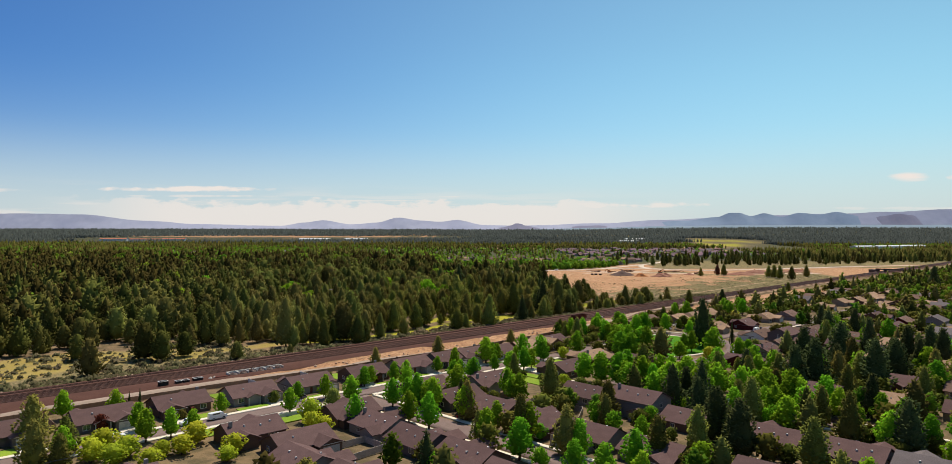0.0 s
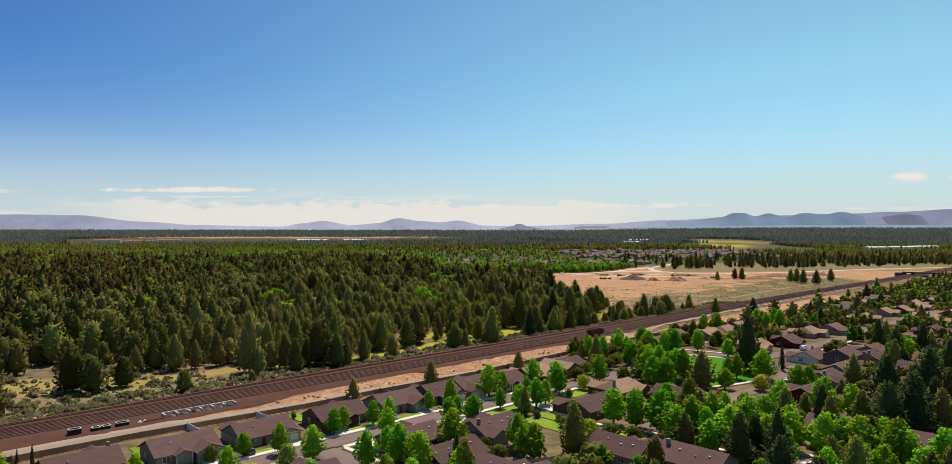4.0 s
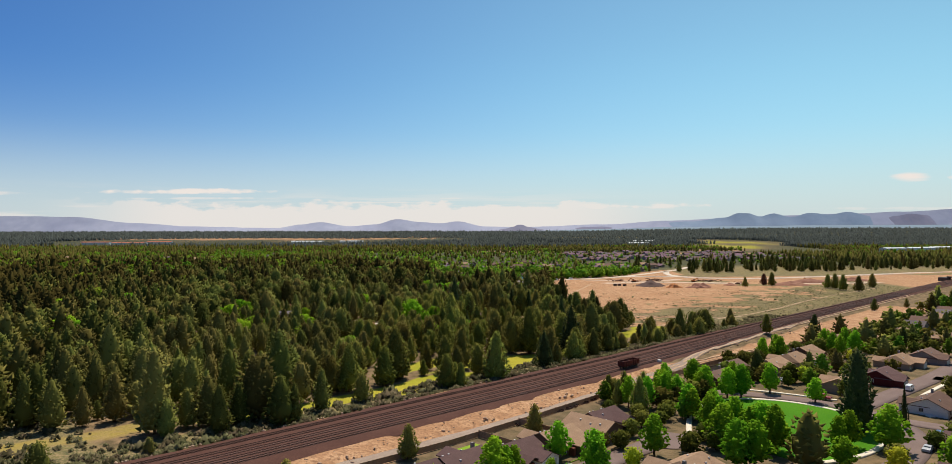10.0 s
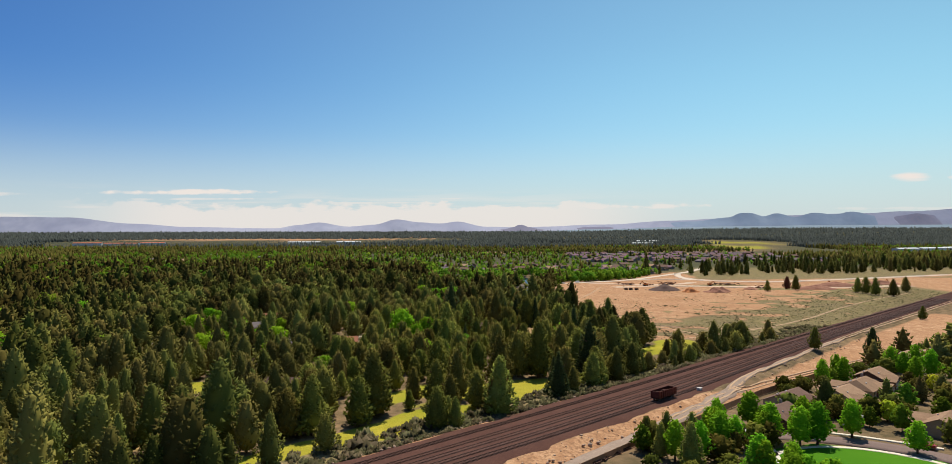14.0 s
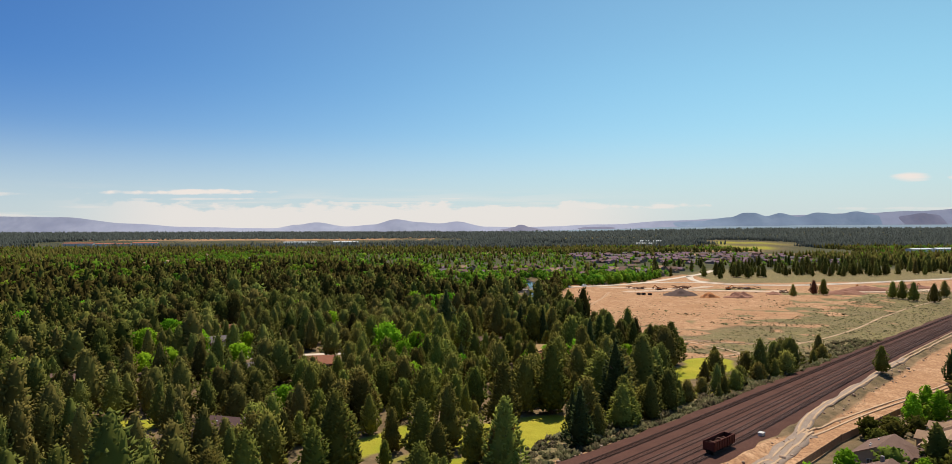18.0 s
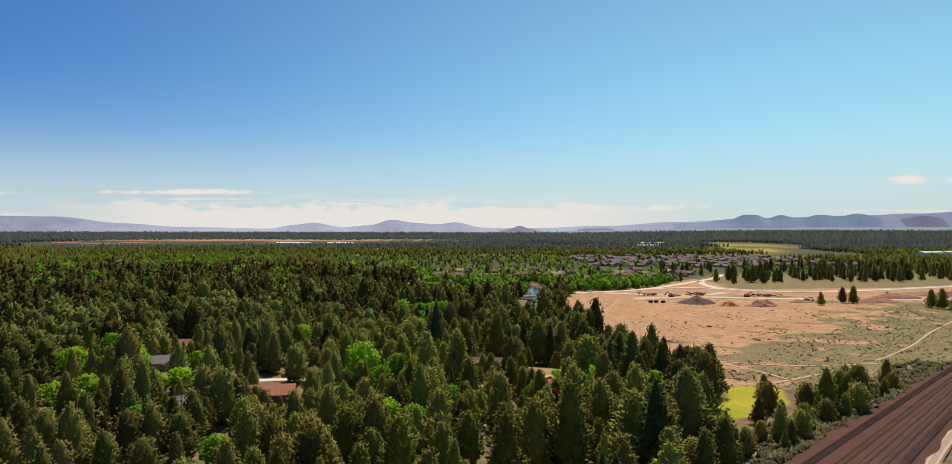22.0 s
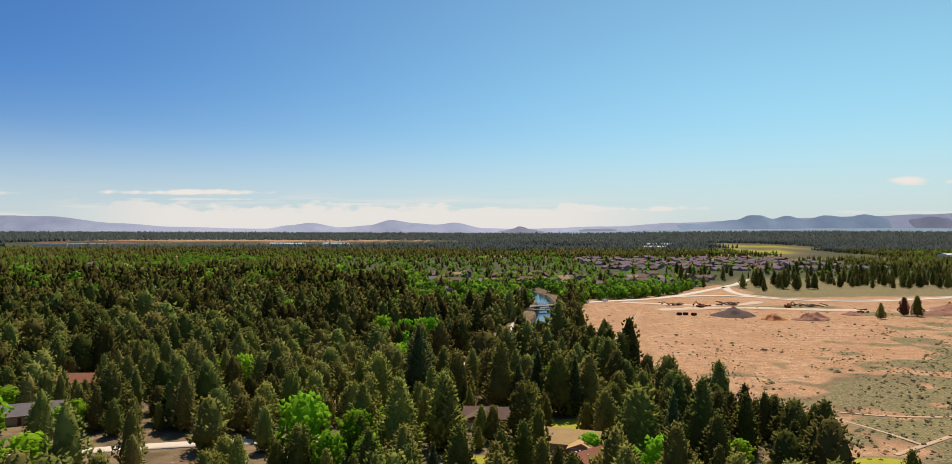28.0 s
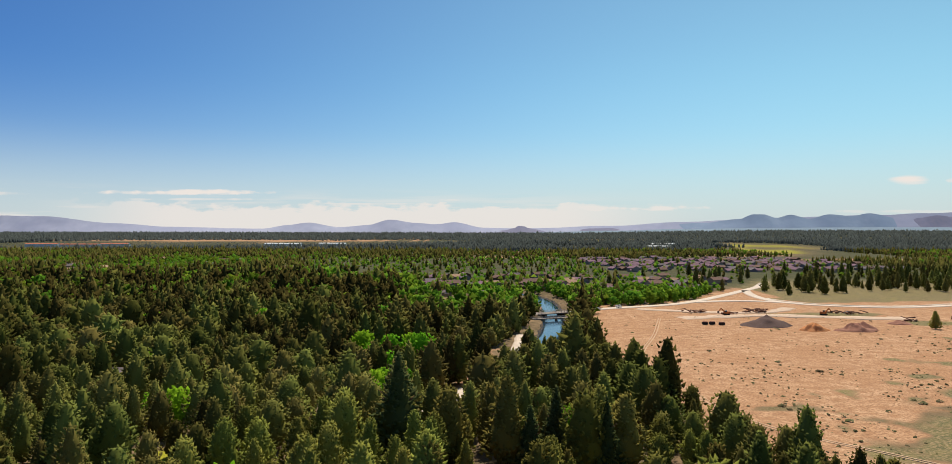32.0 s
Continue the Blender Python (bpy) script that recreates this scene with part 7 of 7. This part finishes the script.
def digger(x, y, turn, label):
    root = thing("excavator", label, "excavator", at=pose(x, y, float(land_z(x, y)) + .1, 0, 0, turn))
    for sy in (-1.1, 1.1):
        part("crawler_track", boxes((-2, 2, sy - .3, sy + .3, 0.1, .9), (-1.6, 1.6, sy - .28, sy + .28, 0, 1.0)), M_DARKSTEEL, root)
    part("body", boxes((-2.0, 1.2, -1.3, 1.3, 1.0, 2.2), (-2.2, -.9, -1.2, 1.2, 1.2, 2.4)), M_DIGGER, root)
    part("cab", boxes((.1, 1.4, .2, 1.2, 2.0, 3.1)), M_GLASS, root, "glazed cab")
    for (a, b, w) in (((1.0, 2.0), (3.6, 4.6), .3), ((3.6, 4.6), (5.6, 2.4), .24)):
        L = math.hypot(b[0] - a[0], b[1] - a[1])
        p = part("arm", boxes((0, L, -w, w, -w, w)), M_DIGGER, root)
        p.matrix_basis = pose(a[0], -.3, a[1], 0, -math.degrees(math.atan2(b[1] - a[1], b[0] - a[0])), 0)
    part("bucket", boxes((5.1, 6.1, -.8, .2, 1.5, 2.5)), M_DARKSTEEL, root)


digger(238, 890, 10, "orange excavator at work among the soil heaps")
digger(172, 890, 190, "orange excavator parked by the log piles")
digger(365, 893, 200, "orange excavator on a red soil bank")
digger(430, 912, 20, "orange excavator by the new road")
for i, (x, y) in enumerate(((141.5, 842), (146, 842.5), (151, 840))):
    sk = thing("spoil_bin", "dark steel spoil bin heaped with soil", "bin", "bins in the field", at=pose(x, y, .1, 0, 0, 10 * i))
    part("body", boxes((-1.6, 1.6, -1, 1, .1, 1.5)), M_DARKSTEEL, sk)
    part("load", boxes((-1.2, 1.2, -.8, .8, 1.5, 1.9)), M_REDSOIL, sk)

# lone trees at the field and the yard
for x, y, h, k in ((269, 824, 9, "pine"), (344, 808, 12, "pine"), (347, 800, 13, "pine"), (348, 787, 13, "pine"), (355, 773, 13, "pine"), (392, 815, 12, "pine"), (155, 505, 10.5, "pine"), (282, 623, 9, "pine"),
                   (317, 642, 7, "pine"), (134.5, 534, 7.5, "juniper"), (98.3, 526, 9, "pine"), (83, 560, 13, "pine"), (79, 563, 11, "pine"), (88.5, 558, 11, "pine"), (86, 553, 9, "pine"), (93, 556, 8, "juniper"), (302, 838, 12, "pine")):
    plant(k, x, y, h * (1.2 if y > 700 else 1), r1, width=1.15 if k == "pine" else 1.1)
M_REDLEAF = leaf_material("dead_red_needles", (0.10, 0.030, 0.022), (0.20, 0.075, 0.05), 0.2, 0.01, 0.2)
plant("juniper", 295, 841, 13, r1, mat=M_REDLEAF, tag="dead", label="tall dead conifer with rusty red needles", width=0.8)
for s, n in ((164, -20), (174, -18), (182, -17), (155, -23), (166, -38), (135, -19), (133, -26), (119, -24), (108, -24), (190, -18), (213, -18), (223, -18), (98, -27), (145, -20), (127, -36), (150, -34), (176, -30)):
    p = sn(s, n)
    plant("juniper" if (s % 3) else "pine", p.x, p.y, float(r1.uniform(6, 10.5)), r1, width=1.2)

# ================= shrubs, sage and stones =================
bs = np.r_[r1.uniform(-260, 300, 2600), r1.uniform(-290, -105, 900)]
bn_ = np.r_[-14.5 - 16 * r1.random(2600) ** 1.5, -16 - 72 * r1.random(900)]
p = np.array([tuple(sn(a, b).xy) for a, b in zip(bs, bn_)])
wood("sagebrush", "grey-green sagebrush beside the railway", "shrub", p[:, 0], p[:, 1], r1.gamma(3, 0.28, len(p)) + 0.35, 42, M_SAGE, r1, wide=1.1, category="shrubs", tints=r1.uniform(0, 0.6, len(p)))
fx_, fy_ = scatter(60, 420, 545, 900, 2.3, r1)
g = 596 + 1.05 * (fx_ - 116) - fy_
m = (in_field(fx_, fy_) > 2) & (r1.random(len(fx_)) < np.where(g > 0, 0.50, 0.025 + 0.34 * smooth01((vnoise(fx_, fy_, 22, 3) - 0.47) * 7) * smooth01((860 - fy_) / 160) * smooth01((g + 190) / 150)))
wood("field_shrubs", "low dark sage and weeds dotted over the field", "shrub", fx_[m], fy_[m], r1.gamma(3, 0.09, m.sum()) + 0.16, 15, M_SAGE, r1, wide=1.5, category="shrubs")
M_STONE = surface("tan_rock", (0.44, 0.30, 0.20), (0.54, 0.40, 0.29), 0.5, 3, (0.34, 0.22, 0.15))
ic = bmesh.new()
bmesh.ops.create_icosphere(ic, subdivisions=1, radius=1)
iv = np.array([v.co[:] for v in ic.verts])
it = np.array([[v.index for v in f.verts] for f in ic.faces])
ic.free()
ns = 420
ss = r1.uniform(-110, 300, ns)
nn = bed_near(ss) + 2 + 7 * r1.random(ns)
p = np.array([tuple(sn(a, b).xy) for a, b in zip(ss, nn)])
sz = r1.gamma(1.4, .13, ns) + .08
vv = iv[None] * sz[:, None, None] * r1.uniform(.6, 1.3, (ns, 12, 1)) * np.array([1, 1, .7]) + np.stack([p[:, 0], p[:, 1], land_z(p[:, 0], p[:, 1]) + .2], -1)[:, None]
ss2 = r1.uniform(-230, 60, 300)
p2_ = np.array([tuple(sn(a, b).xy) for a, b in zip(ss2, -14.2 - 1.6 * r1.random(300))])
sz2 = np.minimum(r1.gamma(1.6, .16, 300) + .12, 0.6)
vv2 = iv[None] * sz2[:, None, None] * r1.uniform(.6, 1.3, (300, 12, 1)) * np.array([1, 1, .7]) + np.stack([p2_[:, 0], p2_[:, 1], land_z(p2_[:, 0], p2_[:, 1]) + .2], -1)[:, None]
tagged(new("trackside_rocks", mesh_np("trackside_rocks", vv2.reshape(-1, 3), None, (it[None] + 12 * np.arange(300)[:, None, None]).reshape(-1, 3), [M_STONE])), "pale broken rocks along the track bed", "rocks", kind="stuff")
tagged(new("bank_rocks", mesh_np("bank_rocks", vv.reshape(-1, 3), None, (it[None] + 12 * np.arange(ns)[:, None, None]).reshape(-1, 3), [M_STONE])), "tan broken rocks on the earth bank", "rocks", kind="stuff")

# ================= houses in the wood and the far village =================
for i, (x, y, tn, wdt, dpt, wl_, rf) in enumerate(WOOD_HOUSE_LIST):
    a, b = to_sn(x, y)
    house(float(a), float(b), tn - 44, wl_, rf, wdt, dpt, style=1, mir=1 if i % 2 else -1, label=f"low {wl_} house with a {rf} roof among the pines")
vr = np.random.default_rng(44)
vx, vy = scatter(-520, 640, 1030, 1850, 25, vr)
m = (vx > -150 - (vy - 1030) * 0.95) & (near_line(vx, vy, TOP_ROAD) > 26) & (near_line(vx, vy, CANAL) > 26) & (road_side(vx, vy) < -34) & (vr.random(len(vx)) < np.where(vx < -150, 0.34, 0.62)) & ~((vx > 280) & (vy < 1380))
vx, vy = vx[m], vy[m]
_o = np.argsort(vy + 0.2 * np.abs(vx) - 700 * ((vx > 200) & (vy > 1380)))
vx, vy = vx[_o], vy[_o]
for i, (x, y) in enumerate(zip(vx[:299], vy[:299])):
    a, b = to_sn(x, y)
    grey = x > 180 and y > 1350
    rf = ("mauve", "grey", "mauve", "brown")[i % 4] if grey else ("brown", "mauve", "brown", "tan", "grey")[i % 5]
    h_ = house(float(a), float(b), float(vr.choice([0, 90, 180, 270])) - 44 + 20, ("grey", "blue", "tan", "brown")[i % 4], rf, 15, 11, style=1, two=(i % 5 == 0), detail=False, label=f"distant house with a {rf} roof among green trees")
    h_["group"], h_.name = "houses of the far village", "village_house"
for i in range(34):
    x, y = vr.uniform(-900, -160), vr.uniform(930, 1750)
    if x > -150 - (y - 1030) * 0.25 or abs(x) > 0.7 * (y - 380) + 60:
        continue
    a, b = to_sn(x, y)
    rf = ("tan", "grey", "brown")[i % 3]
    h_ = house(float(a), float(b), float(vr.choice([0, 90])) - 44, ("white", "tan", "grey")[i % 3], rf, 17, 12, style=1, two=True, detail=False, label=f"far house with a {rf} roof rising among trees")
    h_["group"], h_.name = "houses of the far village", "village_house"
tx, ty = scatter(-330, 640, 1020, 1850, 9.5, vr)
m = (tx > -170 - (ty - 1030) * 0.25) & (near_line(tx, ty, TOP_ROAD) > 12) & (near_line(tx, ty, CANAL) > 14) & (road_side(tx, ty) < -16) & ~((tx > 235) & (ty < 1340)) & (np.min(np.hypot(tx[:, None] - vx, ty[:, None] - vy), axis=1) > 8.5)
m &= vr.random(len(tx)) < np.where(ty < 1160, 0.42, np.where((tx > 180) & (ty > 1300), 0.08, 0.27))
tx, ty = tx[m], ty[m]
pn = vr.random(len(tx)) < np.where(ty < 1160, 0.12, 0.32)
wood("village_trees", "bright green leafy trees between the village houses", "round", tx[~pn], ty[~pn], vr.uniform(4.5, 8.5, (~pn).sum()), 18, M_LEAF_FAR, vr, tints=vr.uniform(0.4, 1.0, (~pn).sum()))
wood("village_pines", "dark pines between the village houses", "pine", tx[pn], ty[pn], vr.uniform(8, 15, pn.sum()), 22, M_PINE_FAR, vr, tints=vr.uniform(0, 0.5, pn.sum()))
M_REDROOF = surface("red_metal_roof", (0.52, 0.15, 0.075), (0.60, 0.20, 0.10), 0.1, 1, rough=0.6)
M_SHEDWALL = surface("shed_white", (0.70, 0.70, 0.68), (0.78, 0.77, 0.74), 0.1, 1, rough=0.6)
for x, y, w, d, tn in ((1090, 1925, 70, 22, 20), (1180, 1960, 95, 24, 20), (1285, 2020, 100, 24, 20), (640, 2740, 90, 24, 0), (560, 2500, 70, 20, 0), (-1405, 2640, 100, 26, 5), (-1262, 2600, 120, 26, 0), (-1180, 2660, 90, 22, 0), (-640, 2700, 120, 24, 0), (-480, 2720, 90, 24, 0)):
    sh = thing("shed", "long low pale industrial shed in the distance", "shed", "distant sheds", at=pose(x, y, float(land_z(x, y)), 0, 0, tn))
    part("wall", walls_bm(-w / 2, w / 2, -d / 2, d / 2, 9, 2.2), M_SHEDWALL, sh)
    part("roof", gable_roof_bm(-w / 2, w / 2, -d / 2, d / 2, 9, 2.2), M_SHEDWALL if x > -900 else M_REDROOF, sh)
